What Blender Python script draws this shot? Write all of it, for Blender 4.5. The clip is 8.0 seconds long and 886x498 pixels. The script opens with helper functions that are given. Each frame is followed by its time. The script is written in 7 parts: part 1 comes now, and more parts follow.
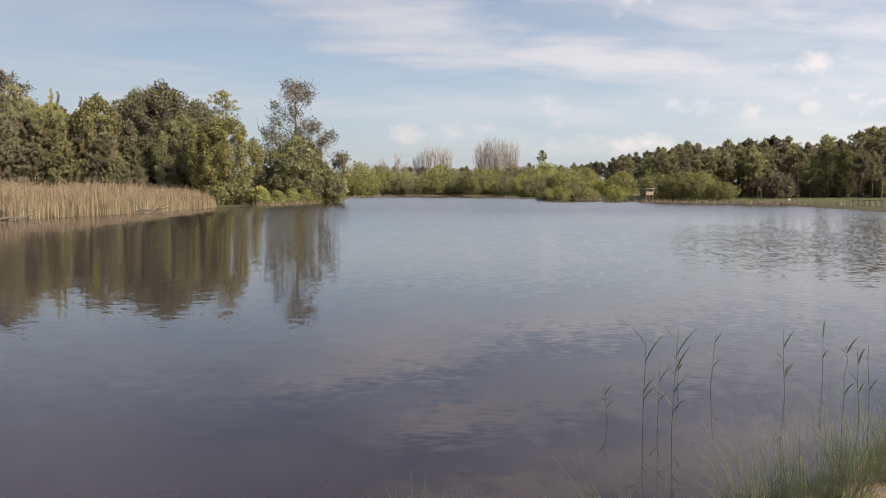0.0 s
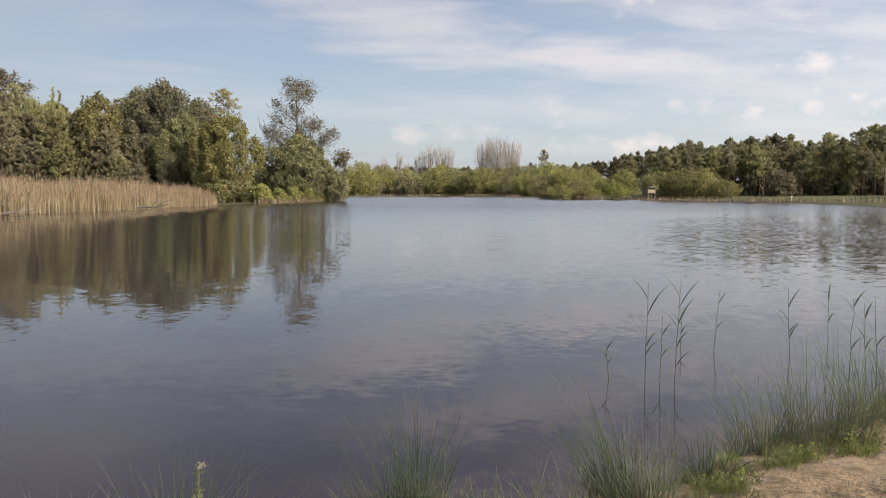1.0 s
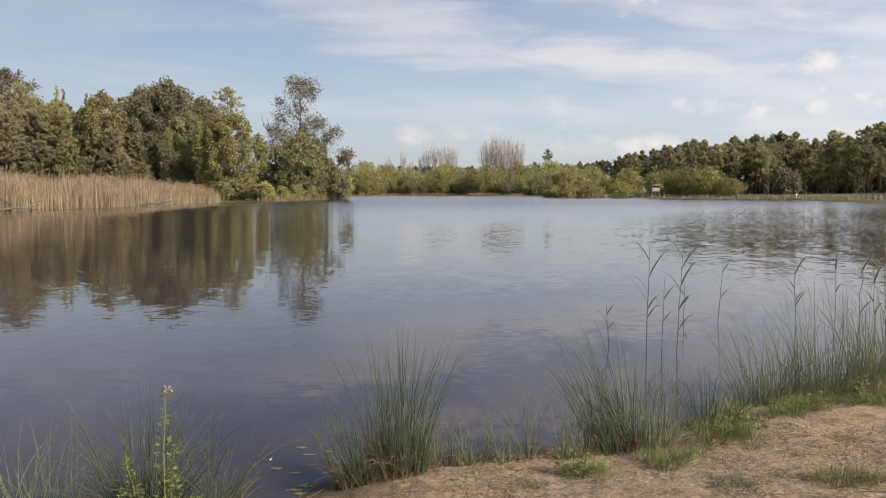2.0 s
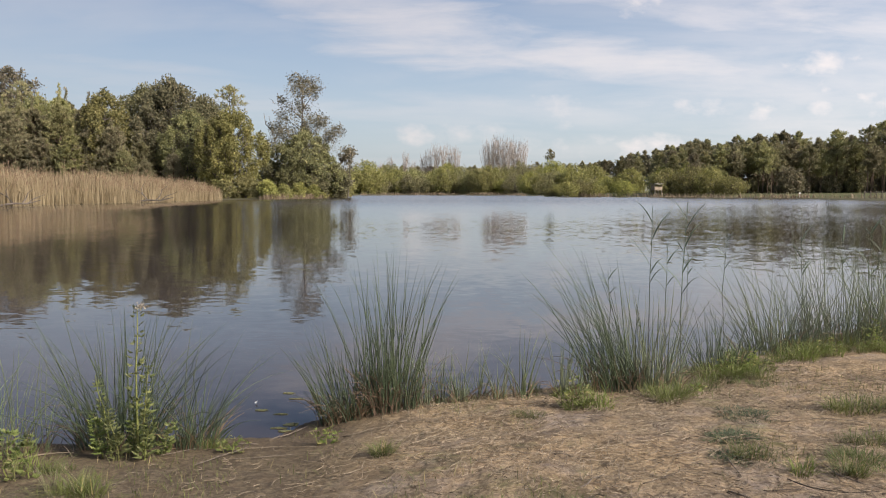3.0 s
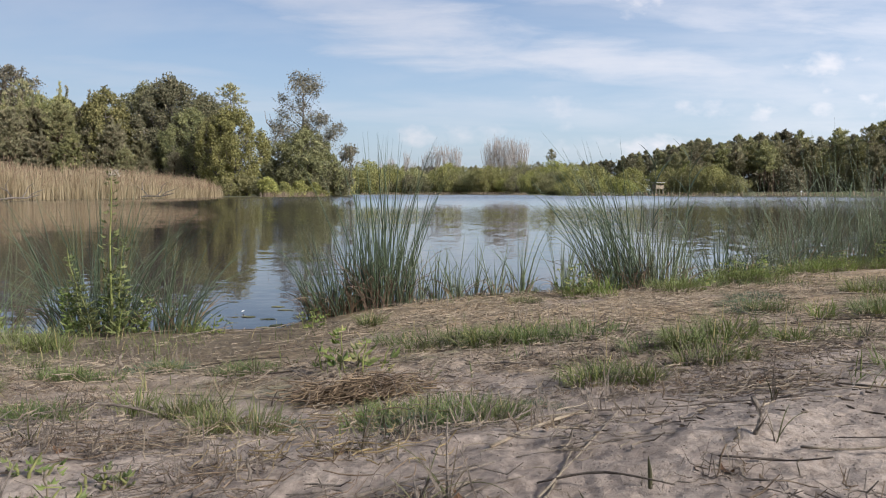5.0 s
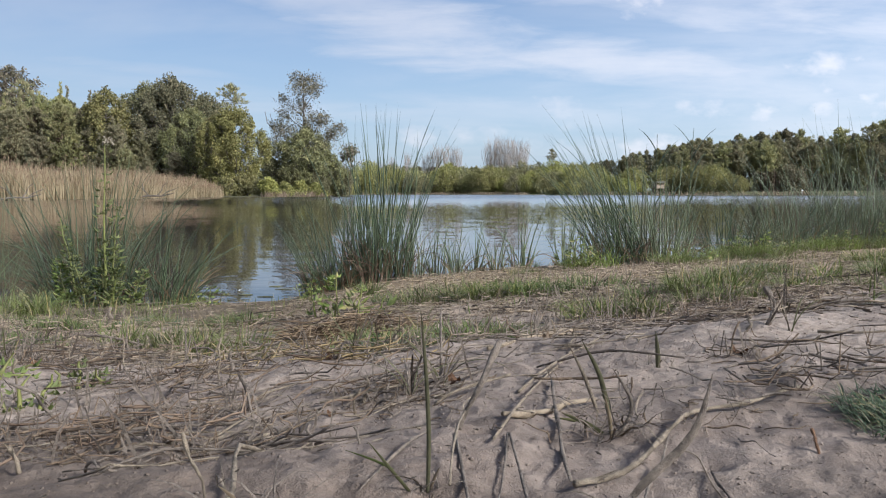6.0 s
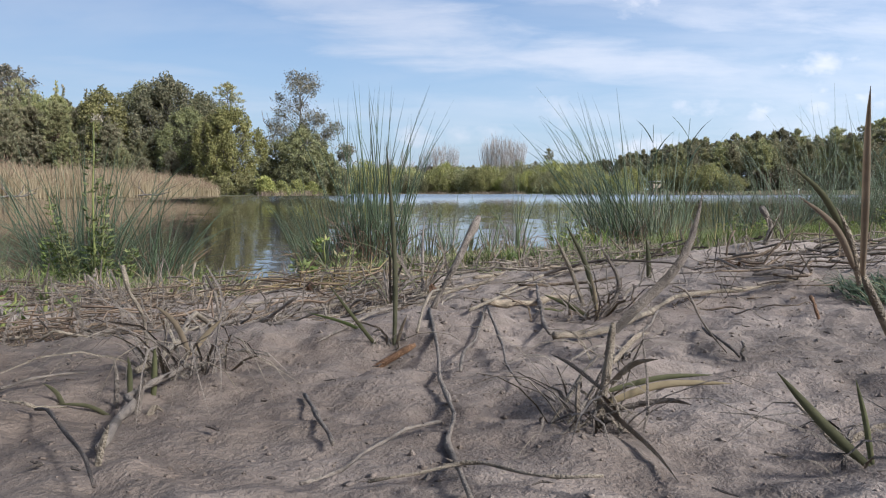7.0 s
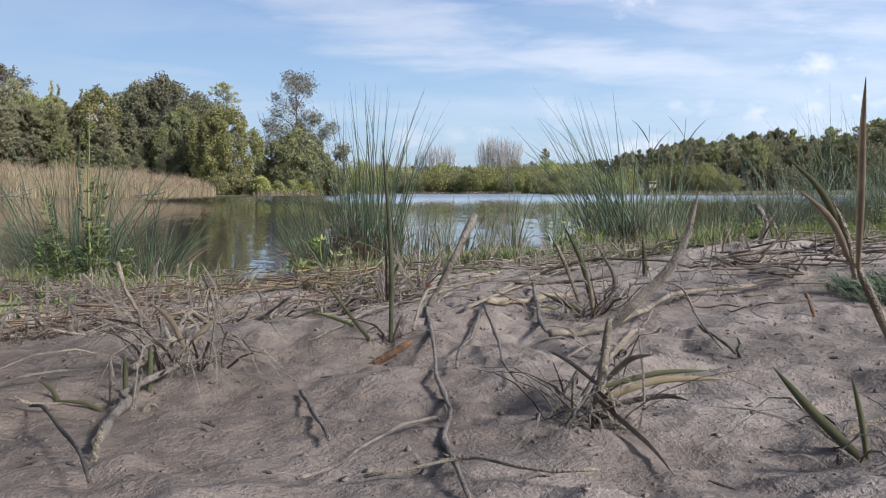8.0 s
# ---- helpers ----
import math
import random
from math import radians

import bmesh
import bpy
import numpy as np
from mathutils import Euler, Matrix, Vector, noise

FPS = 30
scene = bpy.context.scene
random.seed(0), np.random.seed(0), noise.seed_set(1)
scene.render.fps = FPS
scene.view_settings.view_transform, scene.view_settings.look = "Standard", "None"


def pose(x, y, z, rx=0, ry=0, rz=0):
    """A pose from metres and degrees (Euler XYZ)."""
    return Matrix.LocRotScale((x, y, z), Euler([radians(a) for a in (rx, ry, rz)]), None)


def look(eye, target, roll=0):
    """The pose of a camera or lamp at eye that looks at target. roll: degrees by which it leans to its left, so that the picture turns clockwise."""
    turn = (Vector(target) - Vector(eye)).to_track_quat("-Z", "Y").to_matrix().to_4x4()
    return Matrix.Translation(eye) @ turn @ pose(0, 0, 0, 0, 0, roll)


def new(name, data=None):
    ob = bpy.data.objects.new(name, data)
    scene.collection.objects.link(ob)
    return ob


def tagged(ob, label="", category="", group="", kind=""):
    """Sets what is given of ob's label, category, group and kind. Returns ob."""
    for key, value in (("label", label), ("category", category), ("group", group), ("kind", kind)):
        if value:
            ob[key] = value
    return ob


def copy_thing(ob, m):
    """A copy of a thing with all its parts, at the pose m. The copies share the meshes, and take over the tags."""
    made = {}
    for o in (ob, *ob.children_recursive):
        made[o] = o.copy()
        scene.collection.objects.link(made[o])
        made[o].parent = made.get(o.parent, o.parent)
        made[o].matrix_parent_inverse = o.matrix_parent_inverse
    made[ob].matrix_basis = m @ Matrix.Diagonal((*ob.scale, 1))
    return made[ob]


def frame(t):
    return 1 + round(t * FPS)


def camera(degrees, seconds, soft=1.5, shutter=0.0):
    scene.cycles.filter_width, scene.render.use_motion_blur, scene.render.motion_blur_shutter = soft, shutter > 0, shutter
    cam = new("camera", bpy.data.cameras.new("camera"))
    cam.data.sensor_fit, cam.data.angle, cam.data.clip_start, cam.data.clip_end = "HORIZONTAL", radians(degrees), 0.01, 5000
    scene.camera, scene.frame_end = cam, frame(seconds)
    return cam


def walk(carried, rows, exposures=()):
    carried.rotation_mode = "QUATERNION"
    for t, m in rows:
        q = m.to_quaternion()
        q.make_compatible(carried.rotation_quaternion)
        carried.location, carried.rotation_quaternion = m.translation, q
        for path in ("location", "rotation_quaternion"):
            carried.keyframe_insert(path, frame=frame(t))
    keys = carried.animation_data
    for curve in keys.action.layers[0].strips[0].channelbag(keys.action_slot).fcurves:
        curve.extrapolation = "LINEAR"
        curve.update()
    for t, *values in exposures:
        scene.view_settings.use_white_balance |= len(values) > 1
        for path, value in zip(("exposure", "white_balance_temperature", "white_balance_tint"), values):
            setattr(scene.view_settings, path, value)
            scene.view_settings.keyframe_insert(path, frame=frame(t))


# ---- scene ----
cam = camera(61.0, 8.0, soft=1.15)
PATH = [
    (0, (0.001, -0.219, 2.094), (0.0, 1.775, 1.938), 0.1),
    (0.5, (0.003, -0.186, 1.883), (0.001, 1.808, 1.729), 0.1),
    (1, (0.039, -0.115, 1.659), (0.033, 1.879, 1.505), 0.0),
    (1.5, (0.072, -0.033, 1.471), (0.064, 1.961, 1.318), -0.0),
    (2.8, (0.164, 0.172, 1.062), (0.134, 2.166, 0.908), -0.2),
    (3, (0.156, 0.193, 0.99), (0.133, 2.187, 0.838), -0.0),
    (3.5, (0.179, 0.231, 0.836), (0.15, 2.225, 0.686), -0.0),
    (4, (0.196, 0.272, 0.694), (0.164, 2.266, 0.544), -0.0),
    (4.5, (0.193, 0.292, 0.602), (0.165, 2.286, 0.452), -0.0),
    (4.7, (0.185, 0.301, 0.572), (0.16, 2.295, 0.424), 0.0),
    (5.8, (0.178, 0.336, 0.461), (0.147, 2.33, 0.307), -0.0),
    (6, (0.186, 0.343, 0.434), (0.158, 2.337, 0.286), -0.1),
    (6.5, (0.21, 0.353, 0.379), (0.182, 2.348, 0.229), -0.1),
    (7, (0.197, 0.364, 0.366), (0.177, 2.358, 0.217), -0.1),
    (7.5, (0.197, 0.364, 0.366), (0.183, 2.358, 0.217), -0.1),
    (8, (0.197, 0.364, 0.365), (0.187, 2.358, 0.216), -0.1),
]
EXPOSURES = [(0.0, 0.72, 6550, 13), (3.5, 0.71, 6400, 13), (4.7, 0.72, 5960, 11), (6.5, 0.77, 5510, 9), (8.0, 0.79, 5430, 9)]
walk(cam, [(t, look(eye, target, roll)) for t, eye, target, roll in PATH], EXPOSURES)

# ---- light ----
SUN_AZ, SUN_EL = radians(123), radians(33)   # from straight ahead towards the right, above the horizon
SKY_STRENGTH = 0.09
sun = new("sun", bpy.data.lights.new("sun", "SUN"))
sun.data.energy, sun.data.angle, sun.data.color = 3.6, radians(11), (1.0, 0.93, 0.82)
toward = Vector((math.sin(SUN_AZ) * math.cos(SUN_EL), math.cos(SUN_AZ) * math.cos(SUN_EL), math.sin(SUN_EL)))
sun.matrix_world = look(tuple(toward * 50), (0, 0, 0))


class Nodes:
    """Short hand for a node tree."""

    def __init__(self, tree):
        self.tree = tree
        tree.nodes.clear()

    def add(self, kind, **ins):
        n = self.tree.nodes.new(kind)
        for k, v in ins.items():
            sock = n.inputs[int(k[1:])] if k[0] == "i" and k[1:].isdigit() else n.inputs[k.replace("_", " ")]
            if isinstance(v, bpy.types.NodeSocket):
                self.tree.links.new(v, sock)
            else:
                sock.default_value = v
        return n

    def math(self, op, a, b=0.0, c=0.0, clamp=False):
        n = self.add("ShaderNodeMath", i0=a, i1=b, i2=c)
        n.operation, n.use_clamp = op, clamp
        return n.outputs[0]

    def ramp(self, fac, lo, hi, a=0.0, b=1.0):
        n = self.add("ShaderNodeMapRange", Value=fac)
        n.interpolation_type = "SMOOTHSTEP"
        n.inputs[1].default_value, n.inputs[2].default_value = lo, hi
        n.inputs[3].default_value, n.inputs[4].default_value = a, b
        return n.outputs[0]

    def mix(self, fac, a, b):
        n = self.add("ShaderNodeMix")
        n.data_type = "RGBA"
        for sock, v in ((n.inputs[0], fac), (n.inputs[6], a), (n.inputs[7], b)):
            if isinstance(v, bpy.types.NodeSocket):
                self.tree.links.new(v, sock)
            else:
                sock.default_value = v if sock is n.inputs[0] else (*v, 1.0)
        return n.outputs[2]

    def noise(self, vec, scale, detail=4.0, rough=0.55, out="Fac", distort=0.0):
        n = self.add("ShaderNodeTexNoise", Vector=vec, Scale=scale, Detail=detail, Roughness=rough, Distortion=distort)
        return n.outputs[out]

    def scaled(self, vec, s, loc=(0, 0, 0), rot=(0, 0, 0)):
        n = self.add("ShaderNodeMapping", Vector=vec)
        n.inputs["Scale"].default_value, n.inputs["Location"].default_value, n.inputs["Rotation"].default_value = s, loc, rot
        return n.outputs[0]


def make_sky():
    world = bpy.data.worlds.new("sky")
    scene.world = world
    world.use_nodes = True
    k = Nodes(world.node_tree)
    sky = k.add("ShaderNodeTexSky")
    sky.sky_type, sky.sun_disc, sky.sun_elevation, sky.sun_rotation = "NISHITA", False, SUN_EL, SUN_AZ
    sky.air_density, sky.dust_density, sky.ozone_density = 0.85, 2.0, 0.7
    way = k.add("ShaderNodeTexCoord").outputs["Generated"]
    xyz = k.add("ShaderNodeSeparateXYZ", Vector=way)
    x, y, z = xyz.outputs
    # high thin cloud on a flat layer overhead
    up = k.math("ADD", k.math("MAXIMUM", z, 0.0), 0.09)
    layer = k.add("ShaderNodeCombineXYZ", X=k.math("DIVIDE", x, up), Y=k.math("DIVIDE", y, up), Z=0.0).outputs[0]
    thin = k.noise(k.scaled(layer, (0.55, 1.0, 1.0), (4.3, 1.7, 0.0), (0, 0, radians(-14))), 0.85, 5.0, 0.56, distort=0.35)
    broad = k.noise(k.scaled(layer, (0.4, 0.7, 1.0), (1.1, 6.2, 0.0)), 0.5, 2.0, 0.5)
    veil = k.math("MULTIPLY", k.ramp(thin, 0.40, 0.68), k.ramp(broad, 0.30, 0.62))
    veil = k.math("MULTIPLY", veil, k.ramp(z, 0.02, 0.16, 0.25, 0.85))
    # low heaped clouds and the long streak over the far shore, by bearing and height
    front = k.math("MAXIMUM", y, 0.02)
    u, v = k.math("DIVIDE", x, front), k.math("DIVIDE", z, front)
    uv = k.add("ShaderNodeCombineXYZ", X=u, Y=v, Z=0.0).outputs[0]
    puff = k.add("ShaderNodeSeparateXYZ", Vector=k.noise(k.scaled(uv, (1.0, 1.6, 1.0)), 24.0, 5.0, 0.55, "Color")).outputs
    streak = k.noise(k.scaled(uv, (1.0, 5.5, 1.0), (0.7, 0.2, 0.0), (0, 0, radians(-5))), 5.0, 6.0, 0.6, distort=0.3)
    total = None
    # bearing, height, half width, half height, cover
    heaps = [(-0.045, 0.076, 0.024, 0.013, 0.95), (0.015, 0.078, 0.045, 0.015, 0.62), (0.49, 0.158, 0.055, 0.030, 0.90), (0.325, 0.113, 0.040, 0.015, 0.80),
             (0.42, 0.108, 0.036, 0.022, 0.90), (0.55, 0.118, 0.05, 0.018, 0.90), (0.255, 0.060, 0.042, 0.016, 0.95), (0.24, 0.245, 0.036, 0.02, 0.90),
             (0.14, 0.106, 0.055, 0.018, 0.58), (0.17, 0.060, 0.036, 0.012, 0.60), (0.10, 0.062, 0.016, 0.012, 0.65), (0.485, 0.110, 0.02, 0.015, 0.80)]
    for cu, cv, su, sv, most in heaps:
        a = k.math("POWER", k.math("DIVIDE", k.math("SUBTRACT", u, cu), su), 2.0)
        b = k.math("POWER", k.math("DIVIDE", k.math("SUBTRACT", v, cv), sv), 2.0)
        solid = k.math("ADD", k.math("SUBTRACT", 1.0, k.math("ADD", a, b)), k.math("MULTIPLY_ADD", puff[0], 7.5, -3.75))
        one = k.math("MULTIPLY", k.ramp(solid, -1.1, 3.2), 0.88 * most)
        total = one if total is None else k.math("MAXIMUM", total, one)
    # the last three lie unseen above the view, added to brighten the water's reflection
    veils = [(-0.02, 0.205, 0.22, 0.055, 0.6), (0.20, 0.172, 0.24, 0.040, 0.6), (-0.14, 0.25, 0.22, 0.035, 0.45), (0.45, 0.225, 0.26, 0.04, 0.55), (-0.5, 0.25, 0.16, 0.02, 0.2), (-0.45, 0.17, 0.18, 0.012, 0.25), (0.12, 0.105, 0.2, 0.02, 0.3), (0.45, 0.12, 0.3, 0.1, 0.42), (0.55, 0.2, 0.26, 0.12, 0.45), (0.3, 0.25, 0.4, 0.04, 0.45), (0.08, 0.30, 0.32, 0.04, 0.6), (0.38, 0.37, 0.34, 0.09, 0.7), (0.12, 0.42, 0.26, 0.06, 0.6)]
    for cu, cv, su, sv, most in veils:
        a = k.math("POWER", k.math("DIVIDE", k.math("SUBTRACT", u, cu), su), 2.0)
        b = k.math("POWER", k.math("DIVIDE", k.math("SUBTRACT", k.math("MULTIPLY_ADD", u, 0.10, v), cv + 0.1 * cu), sv), 2.0)
        soft_edge = k.math("ADD", k.math("SUBTRACT", 1.0, k.math("ADD", a, b)), k.math("MULTIPLY_ADD", streak, 3.0, -1.5))
        total = k.math("MAXIMUM", total, k.math("MULTIPLY", k.ramp(soft_edge, -0.2, 1.5), most))
    total = k.math("MULTIPLY", total, k.ramp(y, 0.03, 0.2))
    cover = k.math("MAXIMUM", k.math("MULTIPLY", veil, 0.5), total, clamp=True)
    tone = k.mix(puff[2], CLOUD_SHADE, CLOUD_LIT)
    hazed = k.mix(k.ramp(z, -0.02, 0.34, HAZE, 0.0), sky.outputs[0], HAZE_COLOUR)
    colour = k.mix(cover, hazed, tone)
    # the veil is brighter towards the sun's side
    glow = k.math("MULTIPLY_ADD", x, 0.30, 0.915)
    lit = k.add("ShaderNodeVectorMath", i0=colour, i1=k.add("ShaderNodeCombineXYZ", X=glow, Y=glow, Z=glow).outputs[0])
    lit.operation = "MULTIPLY"
    colour = lit.outputs[0]
    ground = k.add("ShaderNodeBackground", Color=colour, Strength=SKY_STRENGTH)
    k.add("ShaderNodeOutputWorld", Surface=ground.outputs[0])


CLOUD_SHADE, CLOUD_LIT, HAZE, HAZE_COLOUR = (6.0, 5.65, 5.7), (7.5, 6.75, 6.1), 0.62, (4.65, 5.2, 5.6)
make_sky()

# ---- materials ----
def material(name):
    m = bpy.data.materials.new(name)
    m.use_nodes = True
    return m, Nodes(m.node_tree)


def finish(k, bsdf, bump=None, strength=0.3, distance=0.01):
    if bump is not None:
        n = k.add("ShaderNodeBump", Height=bump, Strength=strength, Distance=distance)
        k.tree.links.new(n.outputs[0], bsdf.inputs["Normal"])
    k.add("ShaderNodeOutputMaterial", Surface=bsdf.outputs[0])


def leaf_material(name, dark, light, third=None, through_light=0.35, rough=0.55, patch=0.8, spec=0.3):
    """Leaves and blades: every leaf its own tone, with broad patches over the plant."""
    m, k = material(name)
    isle = k.add("ShaderNodeNewGeometry").outputs["Random Per Island"]
    where = k.add("ShaderNodeNewGeometry").outputs["Position"]
    broad = k.noise(where, patch, 3.0)
    fac = k.math("ADD", k.math("MULTIPLY", isle, 0.55), k.math("MULTIPLY_ADD", broad, 1.3, -0.42), clamp=True)
    col = k.mix(fac, dark, light)
    if third:
        col = k.mix(k.ramp(isle, 0.80, 0.97), col, third)
    each = k.add("ShaderNodeObjectInfo").outputs["Random"]
    col = k.add("ShaderNodeHueSaturation", Color=col, Hue=k.math("MULTIPLY_ADD", each, 0.03, 0.485), Saturation=k.math("MULTIPLY_ADD", each, 0.2, 0.9),
                Value=k.math("MULTIPLY_ADD", each, 0.4, 0.8)).outputs[0]
    b = k.add("ShaderNodeBsdfPrincipled", Base_Color=col, Roughness=rough)
    b.inputs["Specular IOR Level"].default_value = spec
    t = k.add("ShaderNodeBsdfTranslucent", Color=col)
    s = k.add("ShaderNodeMixShader", Fac=through_light, i1=b.outputs[0], i2=t.outputs[0])
    k.add("ShaderNodeOutputMaterial", Surface=s.outputs[0])
    return m


def bark_material(name, dark, light, scale=6.0, bump=0.5):
    m, k = material(name)
    where = k.add("ShaderNodeTexCoord").outputs["Object"]
    long = k.scaled(where, (1, 1, 0.25))
    n = k.noise(long, scale, 5.0, 0.65)
    isle = k.add("ShaderNodeNewGeometry").outputs["Random Per Island"]
    col = k.mix(k.math("ADD", k.ramp(n, 0.3, 0.7, 0.0, 0.7), k.math("MULTIPLY", isle, 0.3), clamp=True), dark, light)
    b = k.add("ShaderNodeBsdfPrincipled", Base_Color=col, Roughness=0.85)
    finish(k, b, n, bump, 0.02)
    return m


def straw_material(name, dark, light, grain=420.0):
    m, k = material(name)
    geo = k.add("ShaderNodeNewGeometry")
    each = k.add("ShaderNodeObjectInfo").outputs["Random"]
    n = k.noise(geo.outputs["Position"], grain, 4.0, 0.6)
    blotch = k.noise(geo.outputs["Position"], grain * 0.18, 3.0)
    fleck = k.noise(geo.outputs["Position"], grain * 4.0, 3.0, 0.7)
    fac = k.math("ADD", k.math("MULTIPLY", geo.outputs["Random Per Island"], 0.55), k.math("MULTIPLY_ADD", n, 1.3, -0.5), clamp=True)
    col = k.mix(fac, dark, light)
    col = k.mix(k.ramp(fleck, 0.55, 0.75, 0.0, 0.35), col, tuple(0.4 * c for c in dark))
    col = k.mix(k.ramp(blotch, 0.48, 0.66, 0.0, 0.75), col, tuple(0.45 * c for c in dark))
    col = k.mix(k.math("MULTIPLY", each, 0.25), col, tuple(0.5 * (a + c) for a, c in zip(dark, light)))
    b = k.add("ShaderNodeBsdfPrincipled", Base_Color=col, Roughness=0.7)
    b.inputs["Specular IOR Level"].default_value = 0.25
    finish(k, b, k.math("ADD", n, k.math("MULTIPLY", fleck, 0.5)), 1.0, 0.0014)
    return m


def ground_material():
    m, k = material("sandy_ground")
    geo = k.add("ShaderNodeNewGeometry")
    p = geo.outputs["Position"]
    x, y, z = k.add("ShaderNodeSeparateXYZ", Vector=p).outputs
    grain = k.noise(p, 900.0, 3.0, 0.7)
    grit = k.noise(p, 260.0, 4.0, 0.7)
    lump = k.noise(p, 34.0, 5.0, 0.6)
    crumb = k.noise(p, 125.0, 5.0, 0.72)
    spark = k.noise(p, 1700.0, 2.0, 0.6)
    stain = k.noise(p, 5.0, 5.0, 0.62)
    broad = k.noise(p, 1.1, 4.0, 0.55)
    sand = k.mix(k.ramp(lump, 0.25, 0.75), (0.168, 0.129, 0.102), (0.295, 0.236, 0.191))
    sand = k.mix(k.ramp(stain, 0.48, 0.72, 0.0, 0.7), sand, (0.10, 0.077, 0.058))
    sand = k.mix(k.ramp(grain, 0.62, 0.74, 0.0, 0.6), sand, (0.36, 0.33, 0.285))
    sand = k.mix(k.ramp(grit, 0.64, 0.74, 0.0, 0.55), sand, (0.10, 0.075, 0.055))
    sand = k.mix(k.ramp(crumb, 0.38, 0.26, 0.0, 0.5), sand, (0.09, 0.066, 0.05))
    sand = k.mix(k.ramp(spark, 0.66, 0.76, 0.0, 0.75), sand, (0.50, 0.46, 0.41))
    pit = k.noise(p, 62.0, 4.0, 0.65)
    sand = k.mix(k.ramp(pit, 0.50, 0.68, 0.0, 0.45), sand, (0.105, 0.08, 0.064))
    # dry: paler sand with distance from a near point, in random patches
    gone = k.add("ShaderNodeVectorMath", i0=k.add("ShaderNodeCombineXYZ", X=x, Y=y, Z=0.0).outputs[0], i1=(0.2, 0.38, 0.0))
    gone.operation = "DISTANCE"
    near_gap = gone.outputs["Value"]
    side_gap = k.add("ShaderNodeVectorMath", i0=k.add("ShaderNodeCombineXYZ", X=x, Y=y, Z=0.0).outputs[0], i1=(-0.12, 0.52, 0.0))
    side_gap.operation = "DISTANCE"
    dry = k.math("MULTIPLY", k.ramp(k.math("MULTIPLY_ADD", stain, 0.4, near_gap), 0.55, 0.84), k.ramp(k.noise(k.scaled(p, (1, 1, 1), (2, 7, 0)), 4.0, 5.0, 0.65), 0.36, 0.56, 0.15, 0.8))
    sand = k.mix(dry, sand, k.mix(k.ramp(crumb, 0.32, 0.66), (0.215, 0.168, 0.130), (0.43, 0.355, 0.29)))
    # darker, browner sand around a point on one side of the strip
    brown_side = k.ramp(k.math("MULTIPLY_ADD", stain, 0.5, side_gap.outputs["Value"]), 0.64, 0.46)
    sand = k.mix(k.math("MULTIPLY", brown_side, 0.72), sand, k.mix(k.ramp(crumb, 0.35, 0.65), (0.082, 0.060, 0.044), (0.135, 0.10, 0.075)))
    # warm dry sand towards the rushes
    warm = k.math("MULTIPLY", k.ramp(y, 1.3, 2.3), k.ramp(k.noise(k.scaled(p, (1, 1, 1), (5, 2, 0)), 3.0, 6.0, 0.7), 0.34, 0.56, 0.0, 0.92))
    sand = k.mix(warm, sand, k.mix(k.ramp(k.noise(p, 60.0, 5.0, 0.75), 0.38, 0.62), (0.215, 0.146, 0.080), (0.455, 0.335, 0.198)))
    # matted dead grass and thin turf further up the strip
    mat_noise = k.noise(k.scaled(p, (1.0, 1.0, 1.0), (3.0, 1.0, 0.0)), 2.6, 6.0, 0.68)
    strip = k.math("MULTIPLY", k.ramp(y, 0.9, 2.2), k.ramp(mat_noise, 0.44, 0.62, 0.0, 0.75))
    thatch = k.mix(k.ramp(k.noise(p, 90.0, 5.0, 0.75), 0.35, 0.65), (0.12, 0.085, 0.05), (0.44, 0.345, 0.215))
    near = k.mix(strip, sand, thatch)
    loam = k.math("MULTIPLY", k.ramp(k.math("MULTIPLY_ADD", mat_noise, 0.6, x), 0.35, -0.05), k.ramp(y, 1.6, 2.2, 0.0, 0.88))
    near = k.mix(loam, near, k.mix(k.ramp(k.noise(p, 55.0, 5.0, 0.75), 0.38, 0.62), (0.062, 0.047, 0.030), (0.165, 0.128, 0.08)))
    moss = k.math("MULTIPLY", k.ramp(y, 1.0, 1.8), k.ramp(k.noise(k.scaled(p, (1, 1, 1), (9.0, 4.0, 0.0)), 1.7, 5.0, 0.7), 0.57, 0.68, 0.0, 0.55))
    near = k.mix(moss, near, (0.13, 0.15, 0.05))
    soil = k.ramp(k.noise(k.scaled(p, (1, 1, 1), (1.0, 8.0, 0.0)), 6.5, 6.0, 0.72), 0.47, 0.62, 0.0, 0.6)
    near = k.mix(k.math("MULTIPLY", soil, k.ramp(y, 1.1, 1.9)), near, (0.105, 0.078, 0.052))
    speck = k.ramp(k.noise(p, 38.0, 5.0, 0.75), 0.53, 0.64, 0.0, 0.55)
    near = k.mix(k.math("MULTIPLY", speck, k.ramp(y, 1.0, 1.8)), near, (0.085, 0.062, 0.042))
    # damp edge and mud under the water
    near = k.mix(k.ramp(z, 0.015, 0.075, 0.75, 0.0), near, (0.085, 0.062, 0.042))
    meadow = k.mix(k.ramp(k.noise(p, 0.16, 5.0, 0.65), 0.35, 0.65), (0.065, 0.08, 0.028), (0.16, 0.145, 0.07))
    meadow = k.mix(k.ramp(k.noise(p, 1.5, 4.0, 0.7), 0.4, 0.7, 0.0, 0.6), meadow, (0.05, 0.055, 0.022))
    meadow = k.mix(k.ramp(z, 0.0, 0.25, 0.7, 0.0), meadow, (0.07, 0.055, 0.035))
    reach = k.math("SQRT", k.math("ADD", k.math("MULTIPLY", x, x), k.math("MULTIPLY", y, y)))
    col = k.mix(k.ramp(reach, 7.0, 16.0), near, meadow)
